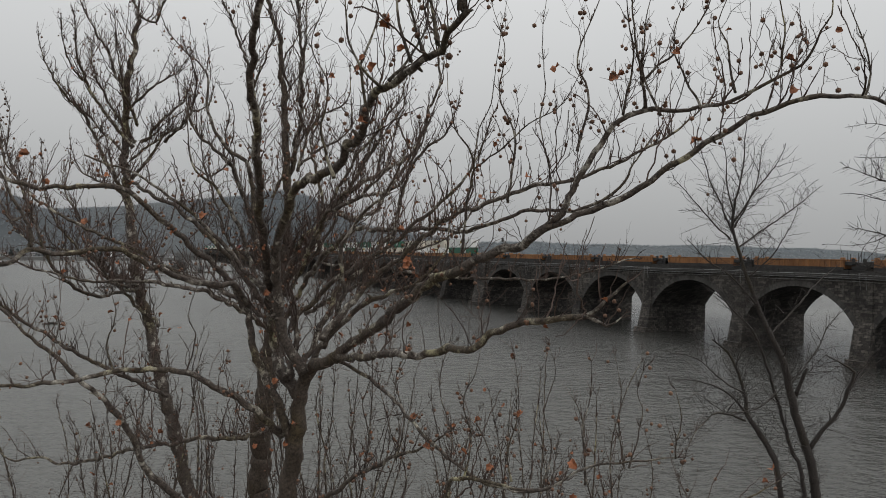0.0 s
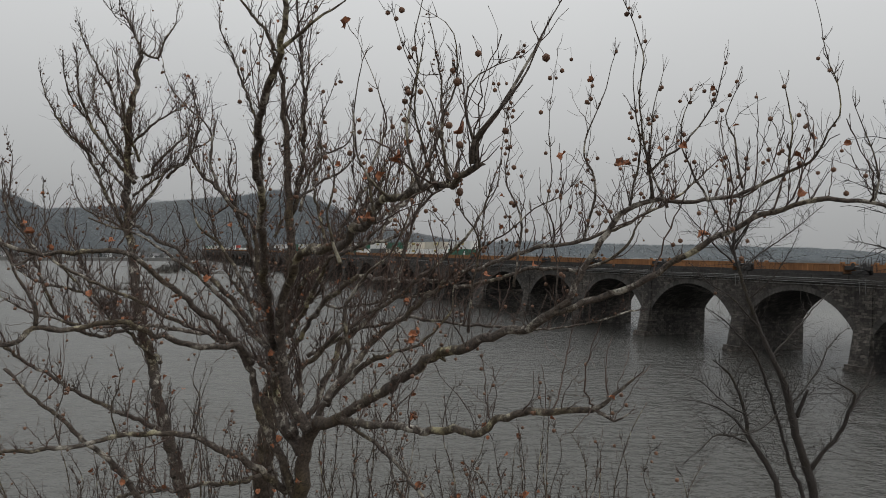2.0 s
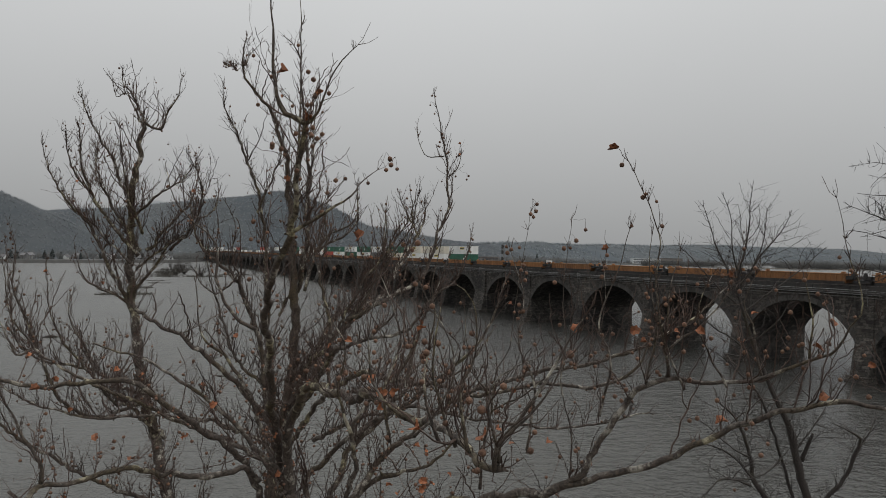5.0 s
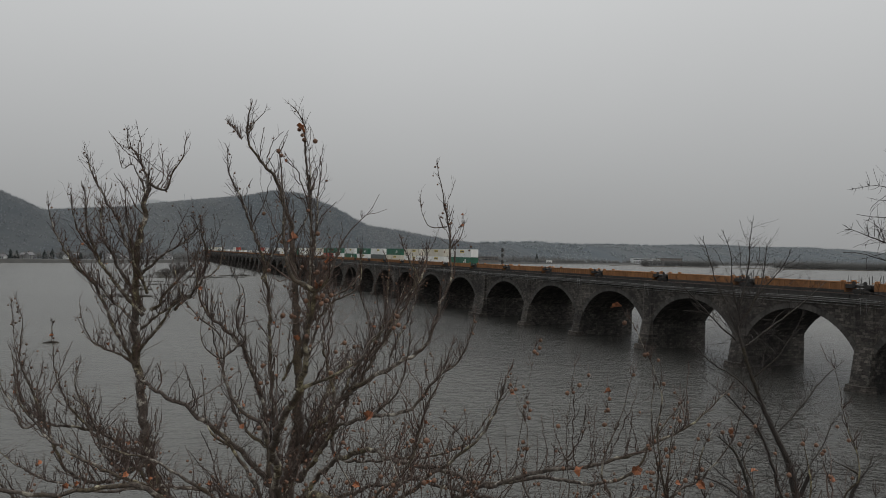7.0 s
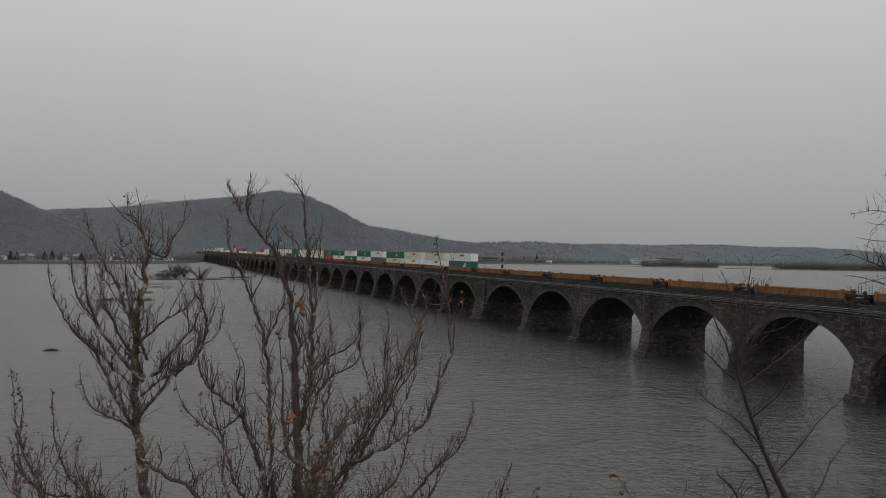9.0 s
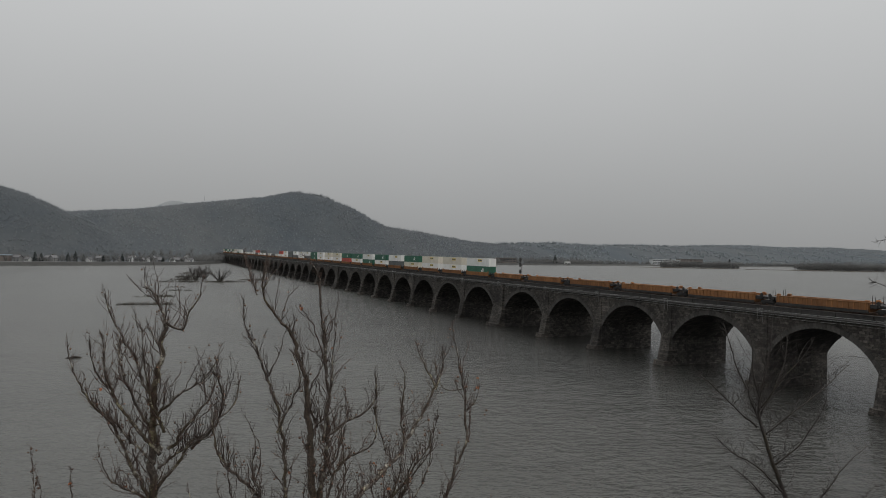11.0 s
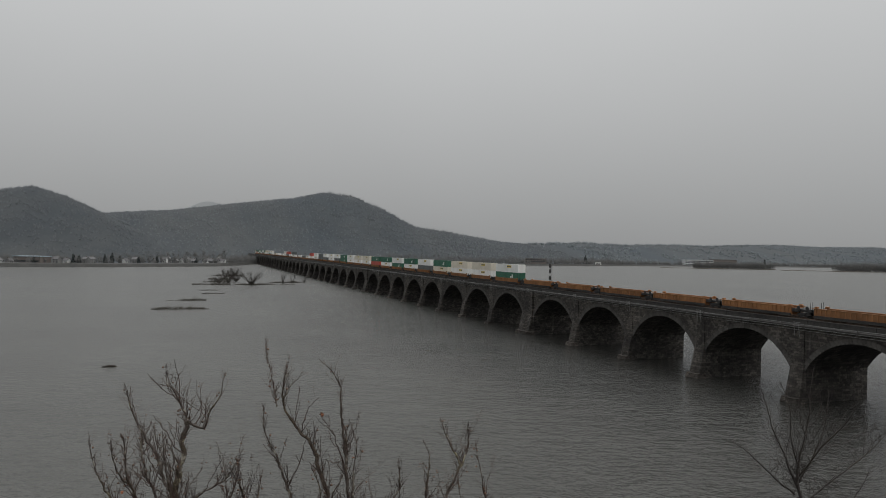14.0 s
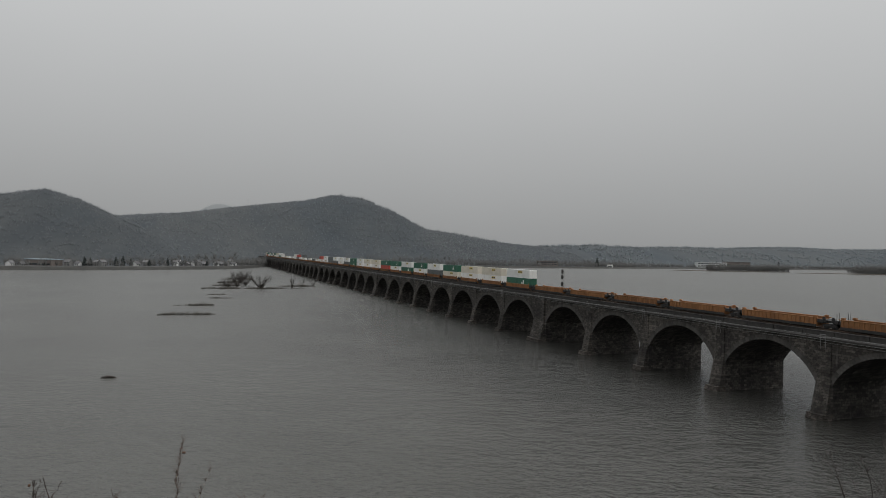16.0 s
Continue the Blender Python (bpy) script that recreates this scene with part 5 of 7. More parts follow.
NEAR_LIMBS.append(('limb', [(6.37, -9.09, 15.74, 0.013), (6.30, -9.06, 16.07, 0.010), (6.23, -9.03, 16.34, 0.006), (6.31, -9.07, 16.57, 0.003)]))
NEAR_LIMBS.append(('limb', [(6.55, -9.39, 15.91, 0.012), (6.55, -9.40, 16.24, 0.008), (6.50, -9.38, 16.54, 0.003)]))
NEAR_LIMBS.append(('limb', [(5.41, -8.21, 15.28, 0.016), (5.48, -8.25, 15.73, 0.013), (5.38, -8.21, 16.11, 0.010), (5.54, -8.28, 16.57, 0.006), (5.63, -8.33, 16.98, 0.003)]))
NEAR_LIMBS.append(('limb', [(5.05, -7.61, 14.83, 0.016), (5.09, -7.63, 15.43, 0.013), (4.95, -7.57, 15.86, 0.009), (4.99, -7.60, 16.29, 0.006), (4.87, -7.54, 16.72, 0.003)]))
NEAR_LIMBS.append(('limb', [(5.26, -7.43, 12.10, 0.013), (5.22, -7.42, 12.38, 0.011), (5.30, -7.46, 12.73, 0.008), (5.29, -7.46, 13.05, 0.006), (5.24, -7.44, 13.41, 0.003)]))
NEAR_LIMBS.append(('limb', [(5.80, -7.90, 12.15, 0.012), (5.79, -7.90, 12.46, 0.010), (5.77, -7.89, 12.72, 0.008), (5.83, -7.92, 13.01, 0.006), (5.83, -7.92, 13.33, 0.003)]))
NEAR_LIMBS.append(('limb', [(6.07, -8.13, 12.35, 0.011), (6.02, -8.11, 12.72, 0.008), (6.02, -8.12, 13.09, 0.006), (5.97, -8.09, 13.41, 0.003)]))
NEAR_LIMBS.append(('limb', [(6.11, -8.15, 12.35, 0.010), (6.22, -8.20, 12.85, 0.007), (6.17, -8.18, 13.09, 0.005), (6.23, -8.21, 13.31, 0.003)]))
NEAR_LIMBS.append(('limb', [(6.44, -8.41, 12.48, 0.009), (6.44, -8.41, 12.65, 0.008), (6.49, -8.43, 12.85, 0.006), (6.42, -8.41, 13.12, 0.003)]))
NEAR_LIMBS.append(('limb', [(5.48, -7.65, 12.07, 0.012), (5.55, -7.68, 12.49, 0.009), (5.48, -7.65, 12.81, 0.007), (5.58, -7.70, 13.20, 0.005), (5.50, -7.67, 13.47, 0.003)]))
NEAR_LIMBS.append(('limb', [(4.91, -7.06, 12.03, 0.013), (4.98, -7.09, 12.44, 0.010), (4.90, -7.06, 12.84, 0.008), (5.02, -7.12, 13.19, 0.005), (5.04, -7.13, 13.48, 0.003)]))
NEAR_LIMBS.append(('limb', [(4.47, -5.10, 11.52, 0.016), (4.55, -5.14, 11.98, 0.012), (4.45, -5.10, 12.41, 0.009), (4.56, -5.16, 12.83, 0.006), (4.52, -5.14, 13.25, 0.003)]))
NEAR_LIMBS.append(('limb', [(4.71, -5.65, 11.88, 0.014), (4.79, -5.69, 12.37, 0.011), (4.68, -5.65, 12.77, 0.008), (4.80, -5.70, 13.18, 0.004)]))
NEAR_LIMBS.append(('limb', [(1.61, -3.93, 12.78, 0.014), (1.54, -3.90, 13.12, 0.011), (1.62, -3.95, 13.47, 0.008), (1.55, -3.92, 13.82, 0.004)]))
NEAR_LIMBS.append(('limb', [(2.45, -4.09, 12.78, 0.014), (2.54, -4.14, 13.19, 0.011), (2.46, -4.11, 13.48, 0.007), (2.55, -4.15, 13.91, 0.003)]))
NEAR_LIMBS.append(('limb', [(0.98, -3.76, 12.67, 0.013), (0.91, -3.73, 12.98, 0.010), (1.00, -3.77, 13.33, 0.007), (0.93, -3.75, 13.67, 0.003)]))
BACK_LIMBS = []
BACK_LIMBS.append(('trunk', [(4.30, 0.58, 5.39, 0.320), (4.26, 0.78, 8.15, 0.290), (4.24, 0.76, 10.30, 0.265), (4.30, 0.70, 11.95, 0.235), (4.46, 0.60, 13.26, 0.180), (4.63, 0.52, 14.73, 0.120), (4.55, 0.43, 16.10, 0.100), (4.44, 0.47, 17.45, 0.075), (4.35, 0.40, 18.46, 0.055), (4.07, 0.52, 19.32, 0.042), (3.70, 0.68, 19.87, 0.032), (3.51, 0.76, 20.31, 0.022), (3.58, 0.73, 20.87, 0.008)]))
BACK_LIMBS.append(('limb', [(3.51, 0.76, 20.24, 0.016), (3.64, 0.71, 20.50, 0.012), (3.81, 0.62, 20.72, 0.006)]))
BACK_LIMBS.append(('limb', [(4.59, 0.53, 15.64, 0.070), (4.77, 0.44, 16.77, 0.058), (4.82, 0.41, 17.91, 0.046), (4.71, 0.45, 19.15, 0.034), (4.64, 0.47, 19.94, 0.025), (4.54, 0.51, 20.65, 0.016), (4.30, 0.62, 20.95, 0.007)]))
BACK_LIMBS.append(('limb', [(4.44, 0.50, 13.18, 0.080), (4.65, 0.07, 14.28, 0.072), (5.18, -0.39, 15.10, 0.065), (5.63, -0.71, 15.57, 0.058), (6.08, -1.03, 15.89, 0.052), (6.60, -1.27, 16.23, 0.045), (6.78, -1.35, 16.79, 0.036), (6.98, -1.44, 17.54, 0.030), (6.99, -1.45, 18.18, 0.024), (6.86, -1.40, 18.92, 0.017), (6.72, -1.34, 19.69, 0.006)]))
BACK_LIMBS.append(('limb', [(6.99, -1.45, 18.13, 0.016), (7.14, -1.52, 18.29, 0.012), (7.20, -1.55, 18.56, 0.006)]))
BACK_LIMBS.append(('limb', [(6.91, -1.42, 18.52, 0.014), (6.62, -1.29, 18.51, 0.011), (6.48, -1.22, 18.78, 0.008), (6.44, -1.21, 19.10, 0.004)]))
BACK_LIMBS.append(('limb', [(4.43, 0.73, 12.88, 0.070), (4.05, 1.00, 14.67, 0.060), (3.71, 1.14, 15.75, 0.050), (3.38, 1.29, 16.24, 0.042), (3.04, 1.44, 16.53, 0.036), (2.76, 1.57, 17.05, 0.022), (2.68, 1.60, 17.76, 0.008)]))
BACK_LIMBS.append(('limb', [(4.25, 0.80, 14.02, 0.050), (4.09, 0.86, 15.61, 0.046), (4.07, 0.87, 16.52, 0.042), (3.90, 0.93, 17.77, 0.036), (3.62, 1.05, 18.68, 0.030), (3.40, 1.15, 19.22, 0.022), (3.24, 1.22, 19.58, 0.014), (3.20, 1.24, 20.04, 0.006)]))
BACK_LIMBS.append(('limb', [(5.18, -0.39, 15.10, 0.040), (5.65, -0.61, 16.14, 0.034), (6.12, -0.83, 16.84, 0.026), (6.46, -0.99, 17.46, 0.014), (6.54, -1.03, 17.95, 0.006)]))
BACK_LIMBS.append(('limb', [(1.64, 0.54, 15.66, 0.040), (2.18, 0.30, 15.26, 0.046), (2.66, 0.09, 14.94, 0.052), (3.17, 0.08, 14.46, 0.060), (3.73, 0.27, 13.82, 0.068), (4.39, 0.52, 12.95, 0.080)]))
BACK_LIMBS.append(('limb', [(4.76, 0.24, 13.89, 0.050), (5.07, -0.01, 14.59, 0.040), (5.15, -0.59, 14.08, 0.035), (5.85, -1.46, 14.25, 0.030), (6.38, -2.03, 14.40, 0.026), (6.92, -2.50, 14.72, 0.018), (7.35, -2.70, 15.42, 0.008)]))
BACK_LIMBS.append(('limb', [(4.34, 0.56, 10.78, 0.070), (3.71, -0.37, 10.93, 0.055), (3.17, -0.78, 11.05, 0.050), (2.71, -0.79, 11.04, 0.046), (1.92, 0.11, 10.76, 0.042), (1.46, 0.54, 10.53, 0.038), (0.80, 0.95, 10.36, 0.033), (0.33, 1.16, 10.45, 0.028), (-0.14, 1.37, 10.39, 0.018), (-0.33, 1.46, 10.54, 0.010)]))
BACK_LIMBS.append(('limb', [(4.35, 0.29, 12.73, 0.060), (3.19, 0.04, 13.50, 0.050), (2.21, 0.05, 13.72, 0.040), (1.11, 0.10, 13.73, 0.030), (0.03, 0.59, 14.00, 0.018), (-0.52, 0.83, 14.38, 0.008)]))
BACK_LIMBS.append(('limb', [(4.78, -0.45, 13.15, 0.050), (5.91, -1.63, 13.91, 0.040), (6.93, -2.97, 13.93, 0.030), (7.89, -4.06, 13.99, 0.022), (8.84, -4.93, 14.34, 0.014)]))
BACK_LIMBS.append(('limb', [(4.53, 0.46, 13.63, 0.050), (5.23, 0.14, 14.55, 0.040), (5.71, -0.09, 15.68, 0.030), (6.10, -0.27, 16.59, 0.020), (6.18, -0.31, 17.61, 0.008)]))
BACK_LIMBS.append(('limb', [(4.36, 0.75, 13.79, 0.050), (3.63, 1.19, 14.43, 0.040), (3.30, 1.33, 15.34, 0.030), (3.07, 1.43, 16.03, 0.020), (3.00, 1.46, 16.94, 0.008)]))
BACK_LIMBS.append(('limb', [(4.07, -4.52, 13.18, 0.060), (4.46, -4.48, 13.61, 0.055), (4.86, -4.45, 14.06, 0.050), (5.60, -5.01, 14.77, 0.042), (6.38, -5.58, 15.15, 0.035), (7.12, -6.14, 15.42, 0.028), (7.83, -6.57, 15.82, 0.020), (8.40, -6.83, 16.37, 0.008)]))
BACK_LIMBS.append(('limb', [(3.82, -3.86, 12.61, 0.060), (3.94, -3.47, 13.01, 0.055), (4.11, -3.12, 13.48, 0.050), (4.98, -3.63, 14.22, 0.042), (5.65, -4.15, 14.89, 0.034), (6.14, -4.60, 15.53, 0.024), (6.41, -4.73, 16.34, 0.010)]))
BACK_LIMBS.append(('limb', [(3.78, -3.73, 12.53, 0.060), (3.74, -2.95, 12.97, 0.055), (3.61, -2.23, 13.38, 0.050), (2.53, -1.86, 13.93, 0.042), (1.55, -1.64, 14.42, 0.034), (0.67, -1.36, 14.86, 0.026), (0.03, -1.07, 15.53, 0.015), (-0.15, -1.00, 16.39, 0.006)]))
BACK_LIMBS.append(('limb', [(3.96, -3.81, 12.69, 0.060), (4.34, -3.55, 13.29, 0.055), (4.75, -3.30, 13.88, 0.050), (5.35, -3.58, 14.58, 0.040), (5.45, -3.74, 15.38, 0.030), (5.67, -3.84, 15.97, 0.018), (5.89, -3.94, 16.66, 0.007)]))
BACK_LIMBS.append(('limb', [(4.73, 0.27, 15.91, 0.040), (4.89, 0.09, 16.70, 0.034), (5.19, -0.05, 17.05, 0.028), (5.54, -0.21, 17.27, 0.020), (5.63, -0.25, 17.64, 0.012), (5.54, -0.22, 18.19, 0.005)]))
BACK_LIMBS.append(('limb', [(5.33, -0.32, 15.02, 0.050), (5.59, -0.55, 15.66, 0.042), (5.83, -0.66, 16.05, 0.034), (6.05, -0.76, 16.47, 0.026), (6.11, -0.79, 16.87, 0.016), (6.29, -0.88, 17.37, 0.006)]))
BACK_LIMBS.append(('limb', [(4.61, 0.23, 13.48, 0.060), (4.75, -0.71, 14.26, 0.052), (4.85, -1.64, 14.99, 0.045), (5.25, -2.26, 15.25, 0.040), (5.70, -2.68, 15.41, 0.036), (6.03, -3.06, 15.97, 0.028), (6.34, -3.20, 16.23, 0.020), (6.52, -3.28, 16.67, 0.012), (6.58, -3.31, 17.04, 0.005)]))
BACK_LIMBS.append(('limb', [(5.25, -2.26, 15.25, 0.030), (5.56, -2.51, 15.67, 0.024), (5.70, -2.58, 16.24, 0.016), (5.74, -2.60, 16.81, 0.006)]))
BACK_LIMBS.append(('limb', [(4.58, 0.36, 13.44, 0.060), (4.85, -0.10, 14.13, 0.050), (5.03, -0.62, 14.83, 0.045), (4.96, -0.60, 15.68, 0.036), (4.80, -0.53, 16.32, 0.028), (4.93, -0.59, 16.96, 0.018), (4.82, -0.55, 17.60, 0.006)]))
BACK_LIMBS.append(('limb', [(4.32, 0.68, 15.39, 0.035), (4.71, 0.50, 16.32, 0.030), (5.01, 0.36, 17.01, 0.022), (5.15, 0.29, 17.70, 0.012), (5.08, 0.32, 18.38, 0.005)]))
BACK_LIMBS.append(('limb', [(3.82, 1.02, 15.35, 0.030), (3.61, 1.11, 16.04, 0.026), (3.47, 1.17, 16.61, 0.020), (3.51, 1.14, 17.18, 0.012), (3.24, 1.26, 17.75, 0.005)]))
BACK_LIMBS.append(('limb', [(3.54, 1.14, 16.15, 0.030), (3.17, 1.20, 15.82, 0.022), (2.85, 1.34, 16.04, 0.014), (2.79, 1.37, 16.50, 0.005)]))
BACK_LIMBS.append(('limb', [(5.59, -0.55, 15.66, 0.030), (6.23, -0.63, 16.67, 0.020), (6.57, -0.79, 17.34, 0.012), (6.68, -0.84, 18.07, 0.005)]))
BACK_LIMBS.append(('limb', [(6.01, -0.96, 16.05, 0.025), (6.32, -1.00, 16.74, 0.018), (6.46, -1.06, 17.28, 0.012), (6.39, -1.04, 17.93, 0.004)]))
BACK_LIMBS.append(('limb', [(3.40, 0.67, 20.17, 0.016), (3.43, 1.62, 20.48, 0.010), (3.42, 2.79, 20.78, 0.007), (3.48, 3.62, 21.03, 0.003)]))
BACK_LIMBS.append(('limb', [(3.50, 0.85, 20.33, 0.012), (3.67, 1.53, 20.54, 0.008), (3.90, 2.72, 20.77, 0.003)]))
BACK_LIMBS.append(('limb', [(4.50, 0.60, 13.40, 0.060), (5.85, 2.27, 15.09, 0.078), (7.05, 3.95, 15.22, 0.078), (7.85, 4.71, 15.52, 0.072), (8.33, 4.84, 16.14, 0.063), (8.77, 5.00, 16.77, 0.053), (9.10, 5.08, 17.28, 0.043), (9.30, 5.21, 17.81, 0.027), (9.29, 5.21, 18.25, 0.013)]))
BACK_LIMBS.append(('limb', [(9.07, 5.09, 17.22, 0.037), (8.86, 5.17, 17.68, 0.032), (8.67, 5.24, 18.05, 0.021), (8.54, 5.29, 18.41, 0.011)]))
BACK_LIMBS.append(('limb', [(8.06, 4.85, 15.82, 0.031), (7.94, 4.89, 16.40, 0.031), (8.01, 4.86, 17.11, 0.023), (8.02, 4.85, 17.58, 0.016), (7.90, 4.89, 17.97, 0.010)]))
BACK_LIMBS.append(('limb', [(5.43, 3.50, 16.43, 0.046), (5.94, 3.30, 16.83, 0.041), (6.55, 3.06, 17.32, 0.032), (6.63, 3.03, 17.74, 0.023), (6.61, 3.03, 18.07, 0.009)]))
BACK_LIMBS.append(('limb', [(6.58, 3.05, 17.26, 0.023), (6.72, 3.00, 16.74, 0.020), (6.89, 2.93, 16.11, 0.018)]))
BACK_LIMBS.append(('limb', [(4.71, 0.38, 17.33, 0.034), (4.75, 0.12, 18.20, 0.026), (4.75, -0.12, 18.93, 0.017), (4.74, -0.36, 19.62, 0.009)]))
BACK_LIMBS.append(('limb', [(4.60, 0.42, 17.56, 0.030), (4.48, 0.71, 18.16, 0.023), (4.78, 0.83, 18.80, 0.015), (4.86, 1.04, 19.46, 0.009)]))
BACK_LIMBS.append(('limb', [(3.86, 0.71, 17.43, 0.030), (4.07, 0.38, 18.07, 0.022), (4.18, 0.10, 18.59, 0.014), (4.00, -0.08, 19.08, 0.009)]))
LEFT_LIMBS = []
LEFT_LIMBS.append(('trunk', [(3.75, 1.20, 5.01, 0.240), (3.34, 1.58, 7.85, 0.200), (2.89, 1.99, 9.70, 0.170), (2.36, 2.44, 11.73, 0.145), (1.94, 2.83, 13.55, 0.125), (1.66, 3.17, 15.36, 0.110), (1.58, 3.20, 16.59, 0.100), (1.58, 3.19, 17.58, 0.088), (1.67, 3.15, 18.56, 0.072), (1.78, 3.09, 19.43, 0.055)]))
LEFT_LIMBS.append(('limb', [(1.78, 3.09, 19.43, 0.036), (1.58, 3.18, 20.01, 0.024), (1.38, 3.26, 20.22, 0.016), (1.34, 3.28, 20.55, 0.007)]))
LEFT_LIMBS.append(('limb', [(1.78, 3.09, 19.43, 0.036), (2.10, 2.95, 19.29, 0.030), (2.29, 2.86, 19.71, 0.022), (2.44, 2.79, 19.94, 0.015), (2.52, 2.75, 20.41, 0.006)]))
LEFT_LIMBS.append(('limb', [(1.58, 3.19, 17.33, 0.050), (1.40, 3.27, 18.07, 0.042), (1.10, 3.40, 18.77, 0.034), (0.77, 3.54, 19.34, 0.022), (0.51, 3.66, 20.07, 0.007)]))
LEFT_LIMBS.append(('limb', [(1.66, 3.17, 15.36, 0.050), (1.16, 3.28, 16.35, 0.044), (0.75, 3.46, 17.19, 0.038), (0.27, 3.56, 17.73, 0.028), (-0.08, 3.72, 18.45, 0.016), (-0.18, 3.76, 18.99, 0.006)]))
LEFT_LIMBS.append(('limb', [(1.67, 3.16, 15.73, 0.045), (2.11, 2.96, 16.36, 0.038), (2.38, 2.84, 16.83, 0.030), (2.76, 2.66, 17.11, 0.018), (2.89, 2.60, 17.86, 0.006)]))
LEFT_LIMBS.append(('limb', [(1.62, 3.18, 17.33, 0.040), (2.13, 2.94, 17.84, 0.030), (2.57, 2.74, 18.19, 0.018), (2.85, 2.61, 18.59, 0.006)]))
LEFT_LIMBS.append(('limb', [(1.91, 2.85, 13.58, 0.050), (1.22, 2.83, 13.89, 0.042), (0.69, 2.85, 14.22, 0.034), (-0.03, 2.84, 14.40, 0.026), (-0.46, 3.03, 14.79, 0.020), (-0.64, 3.11, 15.93, 0.010), (-0.72, 3.14, 16.85, 0.005)]))
LEFT_LIMBS.append(('limb', [(2.35, 2.55, 12.66, 0.050), (1.67, 2.52, 13.34, 0.042), (0.70, 2.51, 14.36, 0.030), (0.16, 2.75, 15.26, 0.018), (0.05, 2.79, 16.41, 0.007)]))
LEFT_LIMBS.append(('limb', [(2.59, 2.23, 11.19, 0.060), (1.29, 2.04, 11.93, 0.050), (0.08, 2.15, 12.73, 0.040), (-0.67, 2.04, 13.40, 0.030), (-1.28, 2.31, 14.35, 0.015)]))
LEFT_LIMBS.append(('limb', [(1.71, 3.06, 16.23, 0.035), (2.15, 2.86, 16.61, 0.028), (2.49, 2.71, 16.87, 0.020), (2.76, 2.58, 17.00, 0.012), (2.83, 2.55, 17.61, 0.005)]))
LEFT_LIMBS.append(('limb', [(1.68, 3.08, 15.43, 0.035), (1.17, 3.31, 15.70, 0.028), (0.77, 3.49, 15.94, 0.020), (0.57, 3.58, 16.33, 0.010), (0.47, 3.62, 16.82, 0.004)]))
LEFT_LIMBS.append(('limb', [(1.60, 3.11, 16.35, 0.035), (1.14, 3.31, 16.83, 0.028), (0.68, 3.52, 17.29, 0.020), (0.34, 3.67, 17.55, 0.010), (0.19, 3.73, 18.10, 0.004)]))
LEFT_LIMBS.append(('limb', [(1.94, 2.65, 13.47, 0.050), (1.15, 1.79, 13.34, 0.045), (0.69, 1.24, 13.70, 0.040), (0.43, 0.91, 14.07, 0.035), (0.10, 0.83, 14.96, 0.030), (-0.13, 0.82, 15.59, 0.022), (-0.28, 0.89, 16.09, 0.015), (-0.24, 0.87, 16.59, 0.009), (-0.35, 0.91, 17.04, 0.004)]))
LEFT_LIMBS.append(('limb', [(1.91, 2.66, 13.53, 0.040), (1.50, 1.64, 13.63, 0.035), (1.17, 0.69, 14.15, 0.030), (0.87, 0.82, 14.87, 0.022), (0.62, 0.92, 15.38, 0.015), (0.66, 0.91, 15.85, 0.006)]))
LEFT_LIMBS.append(('limb', [(0.13, 0.82, 14.91, 0.028), (-0.20, 0.86, 14.79, 0.025), (-0.44, 0.97, 15.28, 0.018), (-0.59, 1.03, 15.58, 0.010), (-0.69, 1.07, 16.08, 0.004)]))
LEFT_LIMBS.append(('limb', [(1.69, 0.75, 19.01, 0.020), (1.48, 0.84, 19.54, 0.014), (1.29, 0.91, 19.48, 0.009), (1.21, 0.94, 19.85, 0.004)]))
LEFT_LIMBS.append(('limb', [(1.75, 3.12, 16.51, 0.056), (1.08, 3.19, 17.34, 0.040), (0.73, 3.13, 18.03, 0.031), (0.61, 2.97, 18.63, 0.023), (0.56, 2.80, 19.19, 0.009)]))
LEFT_LIMBS.append(('limb', [(1.79, 3.11, 16.63, 0.048), (1.43, 3.44, 17.19, 0.041), (1.07, 3.77, 17.83, 0.033), (0.88, 4.03, 18.42, 0.022), (0.81, 4.25, 19.01, 0.010)]))
LEFT_LIMBS.append(('limb', [(1.81, 3.10, 17.01, 0.040), (1.56, 2.95, 17.62, 0.032), (1.42, 2.76, 18.32, 0.020), (1.33, 2.55, 19.17, 0.009)]))
LEFT_LIMBS.append(('limb', [(1.89, 3.07, 16.63, 0.048), (2.40, 3.11, 17.24, 0.037), (2.74, 3.22, 17.65, 0.027), (2.92, 3.39, 18.07, 0.010)]))
LEFT_LIMBS.append(('limb', [(2.38, 2.88, 16.65, 0.040), (2.82, 2.51, 17.19, 0.032), (2.96, 2.27, 17.66, 0.024), (2.86, 2.11, 18.26, 0.016), (2.66, 1.99, 18.61, 0.009)]))
LEFT_LIMBS.append(('limb', [(2.93, 2.67, 17.35, 0.024), (3.25, 2.86, 17.54, 0.020), (3.39, 3.13, 18.01, 0.010)]))
LEFT_LIMBS.append(('limb', [(0.71, 3.52, 17.93, 0.024), (0.41, 3.31, 18.38, 0.019), (0.31, 3.02, 19.04, 0.009)]))
RIVER_LIMBS = []
